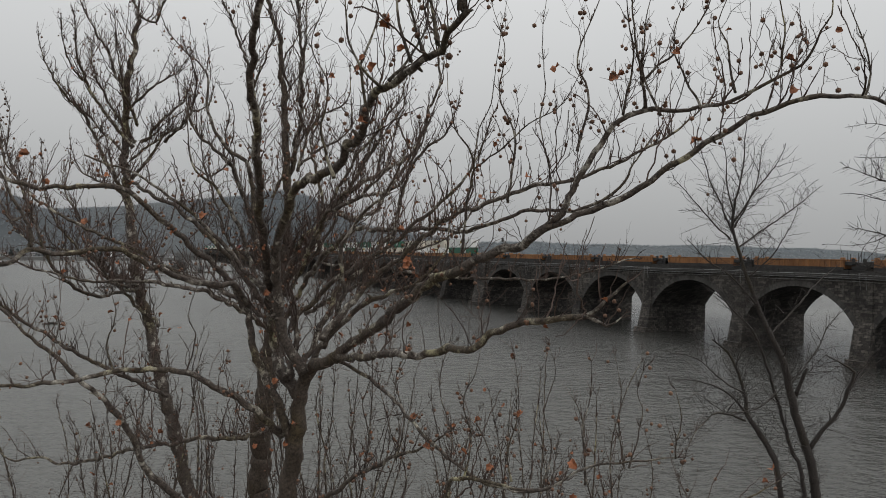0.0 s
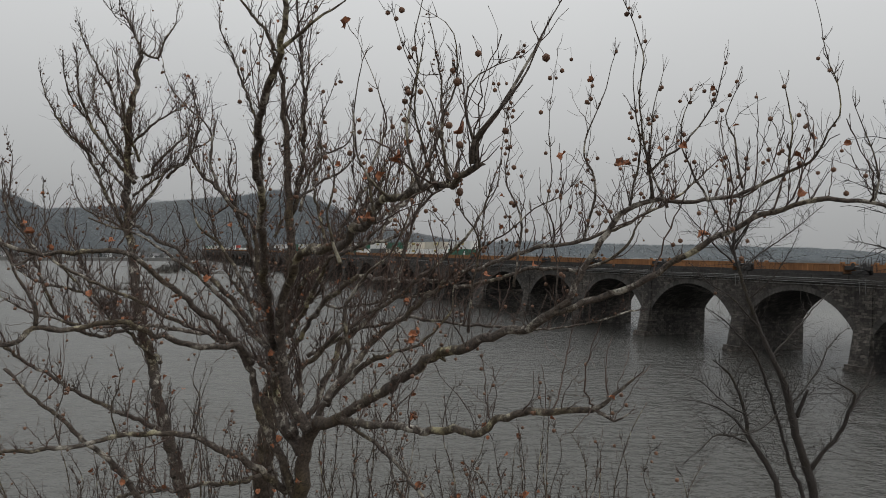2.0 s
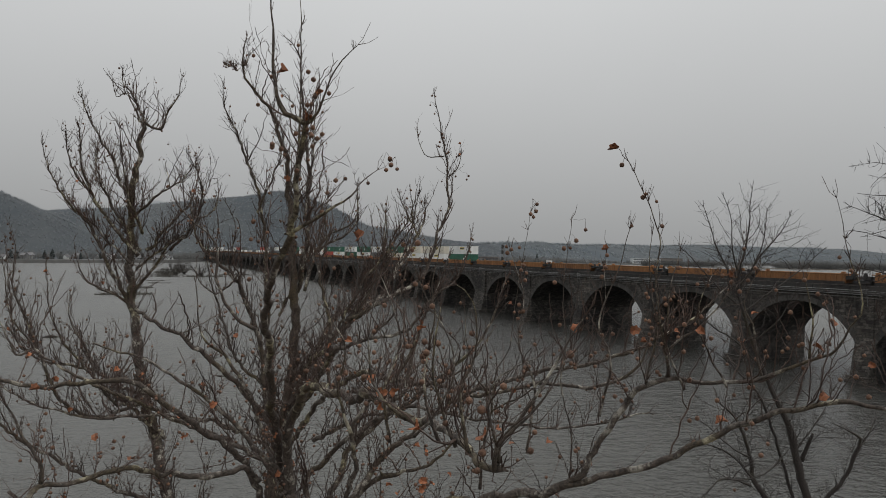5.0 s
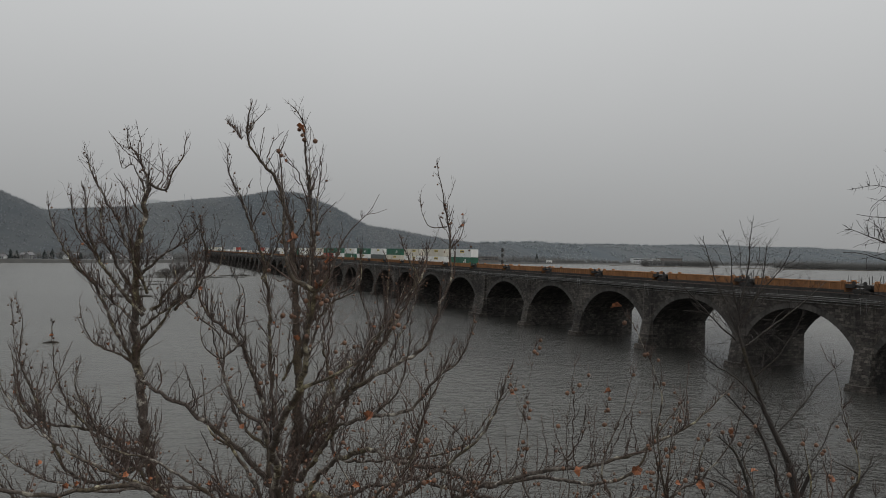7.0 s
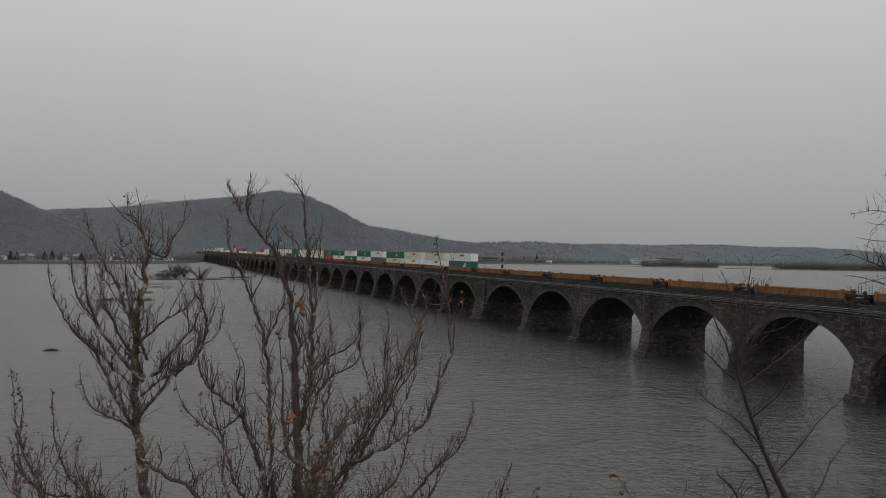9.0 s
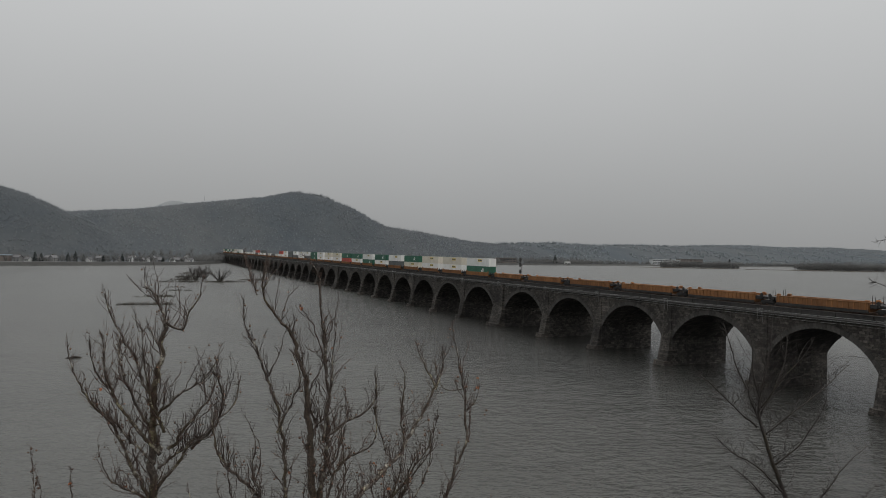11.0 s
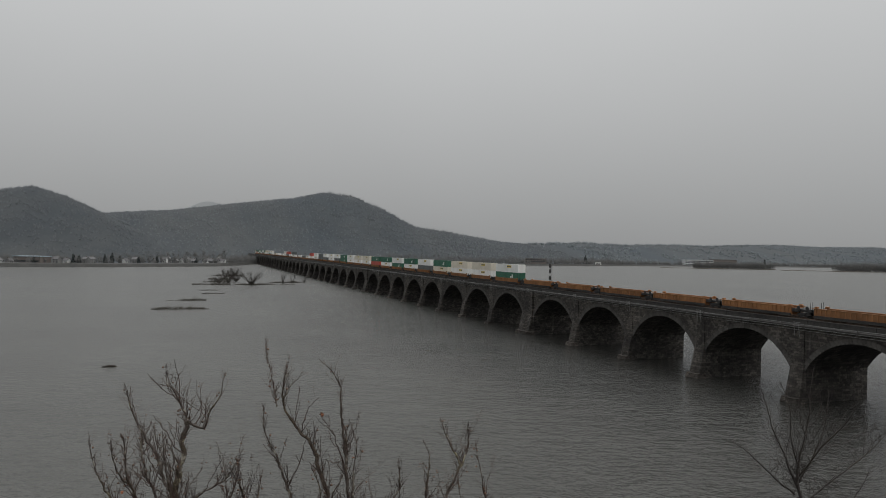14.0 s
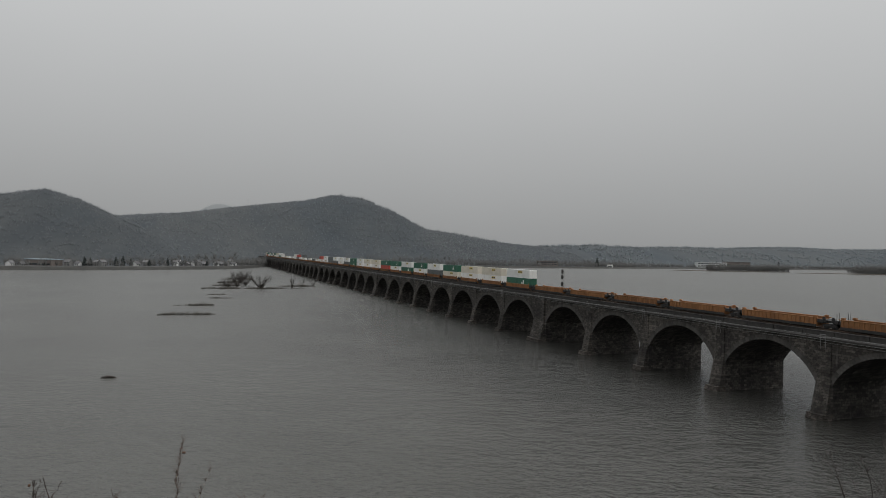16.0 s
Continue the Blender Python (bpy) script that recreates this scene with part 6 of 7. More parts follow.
RIVER_LIMBS.append(('trunk', [(25.35, 3.89, -0.60, 0.208), (25.05, 3.89, 3.06, 0.181), (24.45, 3.89, 6.73, 0.154), (24.14, 4.02, 7.84, 0.154), (23.79, 4.17, 9.06, 0.143), (23.58, 4.26, 9.98, 0.133), (23.32, 4.37, 10.89, 0.113), (22.94, 4.54, 11.70, 0.092), (22.52, 4.72, 12.71, 0.082), (22.12, 4.89, 13.73, 0.072), (21.81, 5.02, 14.74, 0.061), (21.60, 5.11, 15.55, 0.051), (21.67, 5.07, 16.58, 0.037), (21.88, 4.97, 17.61, 0.025), (21.93, 4.94, 18.63, 0.016), (21.99, 4.90, 19.35, 0.009)]))
RIVER_LIMBS.append(('limb', [(24.32, 3.95, 7.60, 0.082), (24.54, 3.66, 8.22, 0.071), (24.92, 3.30, 8.99, 0.066), (25.10, 3.02, 9.95, 0.060), (25.08, 2.85, 10.53, 0.050), (24.58, 2.89, 10.81, 0.030), (23.94, 2.99, 11.09, 0.015)]))
RIVER_LIMBS.append(('limb', [(23.82, 4.16, 9.51, 0.072), (23.89, 3.95, 10.13, 0.061), (23.91, 3.78, 10.57, 0.051)]))
RIVER_LIMBS.append(('limb', [(24.20, 4.42, -0.60, 0.138), (23.90, 4.42, 3.04, 0.120), (23.30, 4.42, 6.69, 0.102), (23.10, 4.66, 7.56, 0.103), (22.78, 4.95, 8.23, 0.093), (22.61, 5.18, 8.70, 0.083), (22.57, 5.35, 9.49, 0.063), (22.41, 5.57, 10.40, 0.053), (22.22, 5.81, 10.89, 0.042), (21.78, 6.16, 11.38, 0.021)]))
RIVER_LIMBS.append(('limb', [(24.98, 4.06, -0.60, 0.097), (24.68, 4.06, 3.06, 0.084), (24.08, 4.06, 6.72, 0.072), (23.92, 4.32, 7.37, 0.062), (23.77, 4.56, 8.34, 0.062), (23.59, 4.83, 9.45, 0.057), (23.03, 5.25, 11.54, 0.047), (22.47, 5.68, 12.38, 0.037), (22.11, 6.03, 12.89, 0.021), (21.74, 6.38, 13.27, 0.011)]))
RIVER_LIMBS.append(('limb', [(22.25, 4.87, 8.81, 0.041), (21.98, 5.54, 9.45, 0.037), (21.59, 6.26, 9.73, 0.027), (21.22, 6.98, 9.75, 0.011)]))
RIVER_LIMBS.append(('limb', [(22.17, 4.91, 8.57, 0.041), (21.00, 5.07, 8.88, 0.030), (20.17, 5.08, 8.44, 0.020), (19.40, 5.07, 8.05, 0.010)]))
RIVER_LIMBS.append(('limb', [(21.61, 5.11, 15.35, 0.036), (21.37, 5.43, 16.37, 0.029), (21.16, 5.74, 17.19, 0.021), (21.06, 5.99, 18.04, 0.015), (21.00, 6.23, 18.68, 0.010)]))
RIVER_LIMBS.append(('limb', [(21.64, 5.09, 15.76, 0.031), (22.13, 4.49, 16.99, 0.024), (22.38, 4.01, 17.69, 0.016), (22.38, 3.64, 18.26, 0.009)]))
RIVER_LIMBS.append(('limb', [(21.66, 5.08, 15.55, 0.031), (22.30, 5.01, 16.60, 0.025), (22.73, 5.03, 17.45, 0.019), (22.99, 5.11, 18.62, 0.009)]))
RIVER_LIMBS.append(('limb', [(21.52, 5.15, 15.14, 0.031), (20.35, 5.23, 16.03, 0.022), (19.40, 5.22, 16.80, 0.014), (18.74, 5.07, 17.16, 0.009)]))
RIVER_LIMBS.append(('limb', [(21.63, 5.09, 16.07, 0.027), (21.24, 5.08, 17.17, 0.020), (21.05, 4.97, 18.17, 0.014), (20.66, 4.96, 18.95, 0.009)]))
RIVER_LIMBS.append(('limb', [(21.81, 5.02, 14.84, 0.031), (23.25, 4.80, 15.76, 0.025), (24.53, 4.66, 16.57, 0.017), (25.49, 4.66, 17.18, 0.010)]))
RIVER_LIMBS.append(('limb', [(22.52, 4.72, 12.71, 0.036), (21.39, 4.86, 13.74, 0.030), (20.29, 4.98, 14.34, 0.020), (19.48, 4.98, 14.97, 0.009)]))
RIVER_LIMBS.append(('limb', [(22.94, 4.54, 11.70, 0.036), (24.21, 4.32, 12.88, 0.031), (24.97, 4.34, 13.53, 0.021), (25.97, 4.24, 14.20, 0.010)]))
RIVER_LIMBS.append(('limb', [(22.12, 4.89, 13.73, 0.031), (22.71, 4.32, 14.58, 0.022), (23.04, 3.87, 15.61, 0.010), (23.03, 3.58, 16.21, 0.009)]))
RIVER_LIMBS.append(('limb', [(22.10, 4.93, 9.59, 0.031), (21.56, 5.43, 9.96, 0.025), (20.87, 5.99, 10.72, 0.017), (20.18, 6.56, 10.86, 0.009)]))
RIVER_LIMBS.append(('limb', [(23.15, 4.46, 9.58, 0.031), (22.20, 4.34, 9.16, 0.024), (20.80, 4.43, 9.07, 0.016), (19.51, 4.46, 9.76, 0.009)]))
RIVER_LIMBS.append(('limb', [(25.59, 3.36, 9.73, 0.031), (26.27, 3.31, 10.51, 0.021), (26.78, 3.35, 11.30, 0.009)]))
RIVER_LIMBS.append(('limb', [(23.62, 4.24, 9.88, 0.031), (24.92, 4.23, 11.03, 0.023), (25.86, 4.39, 12.02, 0.016), (26.93, 4.48, 12.61, 0.010)]))
EDGE_LIMBS = []
EDGE_LIMBS.append(('trunk', [(48.26, 9.87, -18.15, 0.500), (47.23, 10.22, -1.76, 0.420), (46.37, 10.53, 8.06, 0.340), (45.72, 10.76, 15.27, 0.260), (45.29, 10.92, 20.18, 0.160), (45.03, 11.00, 24.44, 0.060)]))
EDGE_LIMBS.append(('limb', [(46.04, 10.65, 11.34, 0.160), (44.41, 11.36, 13.92, 0.120), (42.87, 12.04, 15.51, 0.080), (41.36, 12.72, 16.13, 0.040), (40.01, 13.33, 16.42, 0.012)]))
EDGE_LIMBS.append(('limb', [(45.74, 10.76, 14.61, 0.150), (44.03, 11.51, 17.19, 0.110), (42.49, 12.19, 18.79, 0.070), (40.97, 12.87, 19.40, 0.030), (39.46, 13.55, 20.01, 0.010)]))
EDGE_LIMBS.append(('limb', [(45.52, 10.84, 17.23, 0.120), (43.95, 11.53, 20.14, 0.080), (42.56, 12.14, 21.74, 0.050), (41.19, 12.75, 22.52, 0.020), (39.70, 13.42, 22.32, 0.008)]))
EDGE_LIMBS.append(('limb', [(45.40, 10.88, 19.53, 0.100), (44.19, 11.40, 22.45, 0.060), (42.95, 11.95, 23.72, 0.030), (41.74, 12.49, 24.34, 0.010)]))
EDGE_LIMBS.append(('limb', [(46.20, 10.60, 8.71, 0.140), (44.78, 11.22, 11.30, 0.100), (43.23, 11.90, 13.23, 0.060), (41.71, 12.58, 14.17, 0.030), (40.51, 13.12, 14.30, 0.010)]))
THICKET_A = []
THICKET_A.append(('limb', [(5.88, -2.46, 0.64, 0.070), (5.25, -2.65, 4.74, 0.055), (4.45, -2.75, 7.71, 0.040), (4.39, -2.73, 8.35, 0.035), (4.50, -2.79, 9.28, 0.027), (4.36, -2.74, 10.16, 0.020), (4.24, -2.69, 10.96, 0.013), (4.04, -2.61, 11.63, 0.009), (4.22, -2.69, 12.33, 0.009), (4.35, -2.75, 12.52, 0.004)]))
THICKET_A.append(('limb', [(6.21, -2.60, 0.64, 0.070), (5.47, -2.64, 4.66, 0.055), (4.87, -2.72, 7.59, 0.040), (5.01, -2.79, 8.48, 0.033), (4.80, -2.71, 9.41, 0.026), (4.86, -2.74, 10.27, 0.019), (4.69, -2.67, 11.07, 0.012), (4.49, -2.59, 11.86, 0.009), (4.63, -2.66, 12.63, 0.004)]))
THICKET_A.append(('limb', [(6.18, -2.59, 0.64, 0.070), (5.60, -2.58, 4.58, 0.055), (5.11, -2.61, 7.47, 0.040), (5.25, -2.68, 8.43, 0.031), (5.19, -2.66, 9.26, 0.023), (5.13, -2.64, 10.11, 0.015), (5.03, -2.60, 10.80, 0.009), (4.79, -2.50, 11.62, 0.004)]))
THICKET_A.append(('limb', [(6.15, -2.58, 0.64, 0.070), (5.76, -2.32, 4.32, 0.055), (5.45, -1.99, 7.04, 0.040), (5.35, -1.95, 7.90, 0.034), (5.17, -1.88, 8.96, 0.026), (5.00, -1.81, 9.79, 0.020), (4.87, -1.77, 10.72, 0.013), (4.97, -1.82, 11.53, 0.009), (4.98, -1.83, 12.34, 0.009), (4.78, -1.74, 12.55, 0.004)]))
THICKET_A.append(('limb', [(6.20, -2.60, 0.64, 0.070), (5.75, -2.76, 4.67, 0.055), (5.44, -2.87, 7.54, 0.040), (5.35, -2.83, 8.25, 0.033), (5.31, -2.82, 8.96, 0.027), (5.38, -2.86, 9.60, 0.021), (5.57, -2.96, 10.56, 0.012), (5.76, -3.05, 11.47, 0.009), (5.65, -3.01, 11.90, 0.004)]))
THICKET_A.append(('limb', [(6.43, -2.70, 0.65, 0.070), (6.21, -2.30, 4.16, 0.055), (6.31, -2.05, 6.88, 0.040), (6.44, -2.11, 7.82, 0.033), (6.27, -2.04, 8.63, 0.027), (6.07, -1.96, 9.49, 0.021), (6.28, -2.07, 10.35, 0.014), (6.01, -1.95, 11.17, 0.009), (5.83, -1.88, 11.88, 0.009), (5.74, -1.84, 12.29, 0.004)]))
THICKET_A.append(('limb', [(6.07, -2.54, 0.64, 0.070), (5.98, -2.97, 4.76, 0.055), (5.86, -3.39, 7.74, 0.040), (5.64, -3.30, 8.42, 0.033), (5.48, -3.23, 9.06, 0.026), (5.30, -3.16, 9.90, 0.018), (5.29, -3.16, 10.53, 0.011), (5.49, -3.25, 11.24, 0.009), (5.49, -3.26, 11.62, 0.004)]))
THICKET_A.append(('limb', [(6.11, -2.56, 0.64, 0.070), (6.28, -2.78, 4.51, 0.055), (6.45, -2.99, 7.38, 0.040), (6.39, -2.97, 8.12, 0.033), (6.34, -2.96, 8.78, 0.026), (6.51, -3.04, 9.52, 0.019), (6.48, -3.03, 10.48, 0.010), (6.35, -2.98, 11.14, 0.009), (6.20, -2.92, 11.47, 0.004)]))
THICKET_A.append(('limb', [(5.82, -2.42, 0.63, 0.070), (6.54, -2.34, 4.08, 0.055), (6.94, -2.22, 6.83, 0.040), (6.95, -2.24, 7.90, 0.033), (6.88, -2.21, 9.00, 0.025), (6.93, -2.24, 10.06, 0.018), (7.03, -2.30, 11.08, 0.011), (6.80, -2.20, 11.97, 0.009), (6.97, -2.29, 12.77, 0.009), (7.19, -2.39, 12.78, 0.004)]))
THICKET_A.append(('limb', [(6.22, -2.61, 0.64, 0.070), (6.60, -2.59, 4.25, 0.055), (7.06, -2.72, 7.08, 0.040), (7.05, -2.72, 8.08, 0.031), (7.12, -2.76, 9.01, 0.023), (7.31, -2.85, 9.80, 0.017), (7.07, -2.75, 10.84, 0.009), (7.28, -2.86, 11.70, 0.004)]))
THICKET_A.append(('limb', [(5.87, -2.45, 0.63, 0.070), (6.47, -3.31, 4.86, 0.055), (6.83, -3.93, 7.83, 0.040), (6.88, -3.97, 8.78, 0.031), (6.72, -3.90, 9.40, 0.024), (6.73, -3.91, 10.23, 0.016), (6.90, -4.00, 11.10, 0.009), (6.66, -3.90, 11.78, 0.009), (6.45, -3.80, 11.80, 0.004)]))
THICKET_B = []
THICKET_B.append(('limb', [(9.52, -2.99, -0.47, 0.070), (8.21, -2.87, 3.95, 0.055), (7.19, -2.89, 7.15, 0.040), (7.20, -2.90, 8.16, 0.030), (7.02, -2.83, 9.16, 0.020), (6.92, -2.79, 10.09, 0.010), (7.03, -2.85, 11.11, 0.009), (7.04, -2.85, 11.12, 0.004)]))
THICKET_B.append(('limb', [(9.30, -2.88, -0.48, 0.070), (8.18, -2.97, 4.03, 0.055), (7.19, -2.99, 7.21, 0.040), (7.22, -3.02, 8.21, 0.031), (7.14, -2.99, 8.92, 0.024), (7.13, -2.99, 9.89, 0.015), (7.27, -3.06, 10.56, 0.009), (7.05, -2.97, 11.52, 0.004)]))
THICKET_B.append(('limb', [(9.17, -2.83, -0.48, 0.070), (8.65, -2.74, 3.70, 0.055), (8.02, -2.60, 6.80, 0.040), (8.00, -2.60, 7.59, 0.032), (7.76, -2.50, 8.69, 0.022), (7.81, -2.53, 9.44, 0.015), (7.79, -2.53, 10.50, 0.009), (7.97, -2.61, 11.01, 0.004)]))
THICKET_B.append(('limb', [(9.08, -2.79, -0.48, 0.070), (8.69, -3.09, 3.96, 0.055), (8.06, -3.39, 7.23, 0.040), (8.20, -3.46, 8.02, 0.032), (8.33, -3.52, 8.85, 0.023), (8.50, -3.60, 9.59, 0.016), (8.30, -3.53, 10.31, 0.009), (8.21, -3.49, 11.05, 0.004)]))
THICKET_B.append(('limb', [(8.93, -2.72, -0.49, 0.070), (9.28, -2.47, 3.28, 0.055), (9.25, -2.05, 6.20, 0.040), (9.26, -2.06, 7.10, 0.032), (9.36, -2.11, 8.08, 0.024), (9.10, -2.01, 9.05, 0.016), (9.26, -2.09, 9.92, 0.009), (9.39, -2.15, 10.84, 0.009), (9.46, -2.19, 10.92, 0.004)]))
THICKET_B.append(('limb', [(9.61, -3.03, -0.47, 0.070), (9.29, -2.81, 3.54, 0.055), (9.31, -2.74, 6.58, 0.040), (9.50, -2.83, 7.51, 0.033), (9.68, -2.92, 8.37, 0.026), (9.71, -2.94, 9.42, 0.018), (9.50, -2.86, 10.33, 0.011), (9.41, -2.83, 11.38, 0.009), (9.20, -2.74, 11.83, 0.004)]))
THICKET_B.append(('limb', [(9.06, -2.78, -0.48, 0.070), (9.07, -3.26, 3.97, 0.055), (8.91, -3.55, 7.13, 0.040), (8.82, -3.52, 8.15, 0.030), (8.73, -3.48, 9.05, 0.021), (8.50, -3.39, 9.97, 0.012), (8.69, -3.49, 10.80, 0.009), (8.77, -3.52, 11.14, 0.004)]))
THICKET_B.append(('limb', [(8.95, -2.73, -0.49, 0.070), (9.39, -3.19, 3.80, 0.055), (9.50, -3.48, 6.96, 0.040), (9.64, -3.56, 8.03, 0.032), (9.77, -3.63, 9.05, 0.025), (9.57, -3.55, 10.12, 0.017), (9.55, -3.54, 11.05, 0.010), (9.75, -3.64, 11.97, 0.009), (9.97, -3.75, 12.49, 0.004)]))
THICKET_B.append(('limb', [(9.49, -2.97, -0.47, 0.070), (9.78, -2.92, 3.46, 0.055), (10.22, -3.04, 6.54, 0.040), (10.38, -3.12, 7.54, 0.031), (10.59, -3.22, 8.41, 0.024), (10.61, -3.24, 9.31, 0.016), (10.70, -3.29, 10.43, 0.009), (10.54, -3.22, 11.15, 0.004)]))
THICKET_B.append(('limb', [(9.61, -3.02, -0.47, 0.070), (9.93, -3.10, 3.55, 0.055), (10.64, -3.23, 6.55, 0.040), (10.57, -3.20, 7.45, 0.031), (10.42, -3.14, 8.53, 0.020), (10.14, -3.03, 9.42, 0.011), (10.14, -3.03, 10.24, 0.009), (10.20, -3.06, 10.54, 0.004)]))
THICKET_B.append(('limb', [(9.04, -2.77, -0.49, 0.070), (10.36, -2.85, 3.22, 0.055), (11.44, -2.92, 6.19, 0.040), (11.68, -3.04, 7.00, 0.034), (11.89, -3.14, 8.21, 0.024), (11.75, -3.09, 9.24, 0.015), (11.60, -3.03, 10.05, 0.009), (11.82, -3.14, 10.92, 0.009), (11.97, -3.21, 11.13, 0.004)]))
THICKET_C = []
THICKET_C.append(('limb', [(2.52, 1.83, -2.45, 0.070), (0.98, 2.15, 2.37, 0.055), (-0.11, 2.39, 5.84, 0.040), (0.03, 2.32, 6.70, 0.035), (0.03, 2.31, 7.77, 0.028), (-0.14, 2.37, 8.97, 0.020), (-0.36, 2.46, 9.97, 0.014), (-0.64, 2.58, 10.78, 0.009), (-0.87, 2.68, 11.70, 0.009), (-0.61, 2.55, 12.10, 0.004)]))
THICKET_C.append(('limb', [(2.34, 1.91, -2.45, 0.070), (1.18, 2.83, 1.77, 0.055), (0.18, 3.69, 5.04, 0.040), (0.44, 3.56, 6.21, 0.032), (0.54, 3.51, 7.49, 0.024), (0.63, 3.45, 8.62, 0.016), (0.64, 3.44, 9.82, 0.009), (0.39, 3.54, 10.91, 0.009), (0.38, 3.55, 11.04, 0.004)]))
THICKET_C.append(('limb', [(1.94, 2.09, -2.46, 0.070), (1.35, 1.98, 2.38, 0.055), (0.64, 1.83, 5.99, 0.040), (0.72, 1.79, 6.93, 0.033), (0.60, 1.83, 8.06, 0.024), (0.53, 1.85, 9.00, 0.016), (0.72, 1.76, 9.78, 0.010), (0.96, 1.64, 10.55, 0.009), (0.76, 1.73, 11.04, 0.004)]))
THICKET_C.append(('limb', [(2.19, 1.98, -2.45, 0.070), (1.70, 2.49, 1.87, 0.055), (1.27, 2.98, 5.19, 0.040), (1.38, 2.92, 6.26, 0.034), (1.55, 2.83, 7.19, 0.028), (1.65, 2.78, 8.51, 0.021), (1.88, 2.66, 9.79, 0.013), (2.07, 2.56, 10.82, 0.009), (2.10, 2.54, 12.06, 0.009), (2.16, 2.51, 12.14, 0.004)]))
THICKET_C.append(('limb', [(2.48, 1.85, -2.45, 0.070), (1.92, 1.84, 2.31, 0.055), (1.72, 1.67, 5.83, 0.040), (1.43, 1.79, 6.87, 0.033), (1.27, 1.86, 7.92, 0.025), (1.33, 1.82, 9.10, 0.017), (1.53, 1.72, 10.02, 0.010), (1.41, 1.76, 11.08, 0.009), (1.63, 1.66, 11.45, 0.004)]))
THICKET_C.append(('limb', [(2.31, 1.92, -2.45, 0.070), (2.13, 2.41, 1.79, 0.055), (2.13, 2.81, 5.09, 0.040), (2.12, 2.81, 6.23, 0.032), (1.99, 2.85, 7.56, 0.024), (2.10, 2.79, 8.45, 0.018), (2.11, 2.78, 9.54, 0.011), (1.92, 2.85, 10.68, 0.009), (1.65, 2.97, 11.16, 0.004)]))
THICKET_C.append(('limb', [(1.82, 2.14, -2.46, 0.070), (2.30, 2.33, 1.80, 0.055), (2.50, 2.64, 5.10, 0.040), (2.67, 2.56, 6.42, 0.031), (2.33, 2.70, 7.52, 0.024), (2.38, 2.66, 8.77, 0.015), (2.05, 2.80, 9.92, 0.009), (1.74, 2.93, 11.09, 0.004)]))
THICKET_C.append(('limb', [(2.47, 1.85, -2.45, 0.070), (2.41, 1.39, 2.50, 0.055), (2.70, 0.90, 6.04, 0.040), (2.84, 0.83, 7.13, 0.033), (2.76, 0.86, 8.03, 0.027), (2.48, 0.97, 9.05, 0.020), (2.71, 0.86, 10.00, 0.014), (2.90, 0.77, 11.10, 0.009), (2.97, 0.72, 11.99, 0.009), (3.09, 0.67, 12.11, 0.004)]))
THICKET_C.append(('limb', [(2.47, 1.85, -2.45, 0.070), (2.60, 1.42, 2.41, 0.055), (3.06, 0.74, 6.05, 0.040), (2.91, 0.80, 7.21, 0.033), (2.82, 0.82, 8.31, 0.027), (3.00, 0.74, 9.35, 0.020), (3.04, 0.71, 10.25, 0.015), (3.02, 0.71, 11.13, 0.010), (2.88, 0.77, 11.90, 0.009), (3.08, 0.67, 12.78, 0.004)]))
THICKET_C.append(('limb', [(2.55, 1.81, -2.45, 0.070), (2.78, 2.00, 1.89, 0.055), (3.46, 1.88, 5.31, 0.040), (3.19, 1.99, 6.22, 0.035), (3.43, 1.88, 7.15, 0.030), (3.64, 1.77, 8.31, 0.023), (3.38, 1.88, 9.38, 0.017), (3.33, 1.89, 10.36, 0.012), (3.09, 1.99, 11.66, 0.009), (3.28, 1.90, 12.49, 0.004)]))
THICKET_C.append(('limb', [(2.20, 1.97, -2.45, 0.070), (3.00, 2.12, 1.73, 0.055), (3.92, 2.12, 5.07, 0.040), (4.15, 2.00, 6.25, 0.033), (4.34, 1.91, 7.15, 0.028), (4.46, 1.84, 8.10, 0.023), (4.61, 1.77, 8.97, 0.018), (4.40, 1.86, 9.91, 0.012), (4.26, 1.91, 10.78, 0.009), (4.54, 1.77, 11.80, 0.009), (4.46, 1.81, 12.02, 0.004)]))

BALL_ME = ball_mesh()
LEAF_MES = [leaf_mesh(k) for k in range(4)]

near_tree, near_crown = grow_tree("plane_tree", "bare mottled plane tree with brown seed balls and withered leaves", NEAR_LIMBS, 11, BARK, TWIG, 13.0, 0.7, 0.005, 1, full=0.018, spurs=0.45, lift=0.5, zig=0.42, node=0.06, wobble=1.3, side=2.4, reach=0.95, slim=0.8, base_bark=BASEBARK)
hang_fruit(near_tree, near_crown, 280, 150, 21, 0.022, BALL_ME, LEAF_MES, 1000)
back_tree, back_crown = grow_tree("plane_tree", "tall bare plane tree with upright pale-barked stems on the bank", BACK_LIMBS, 31, BARK, TWIG, 26.0, 0.75, 0.0078, 1, full=0.024, zig=0.4, lift=0.6, wobble=1.6, spurs=0.45, side=2.4, reach=1.15, slim=0.76, base_bark=BASEBARK)
hang_fruit(back_tree, back_crown, 200, 35, 41, 0.0235, BALL_ME, LEAF_MES, 500)
left_tree, left_crown = grow_tree("plane_tree", "slender bare plane tree with a leaning trunk behind the others", LEFT_LIMBS, 51, BARK, TWIG, 32.0, 0.72, 0.0078, 1, full=0.021, zig=0.4, lift=0.6, wobble=1.6, spurs=0.45, side=2.8, reach=1.15, slim=0.78)
hang_fruit(left_tree, left_crown, 120, 12, 61, 0.0235, BALL_ME, LEAF_MES, 420)
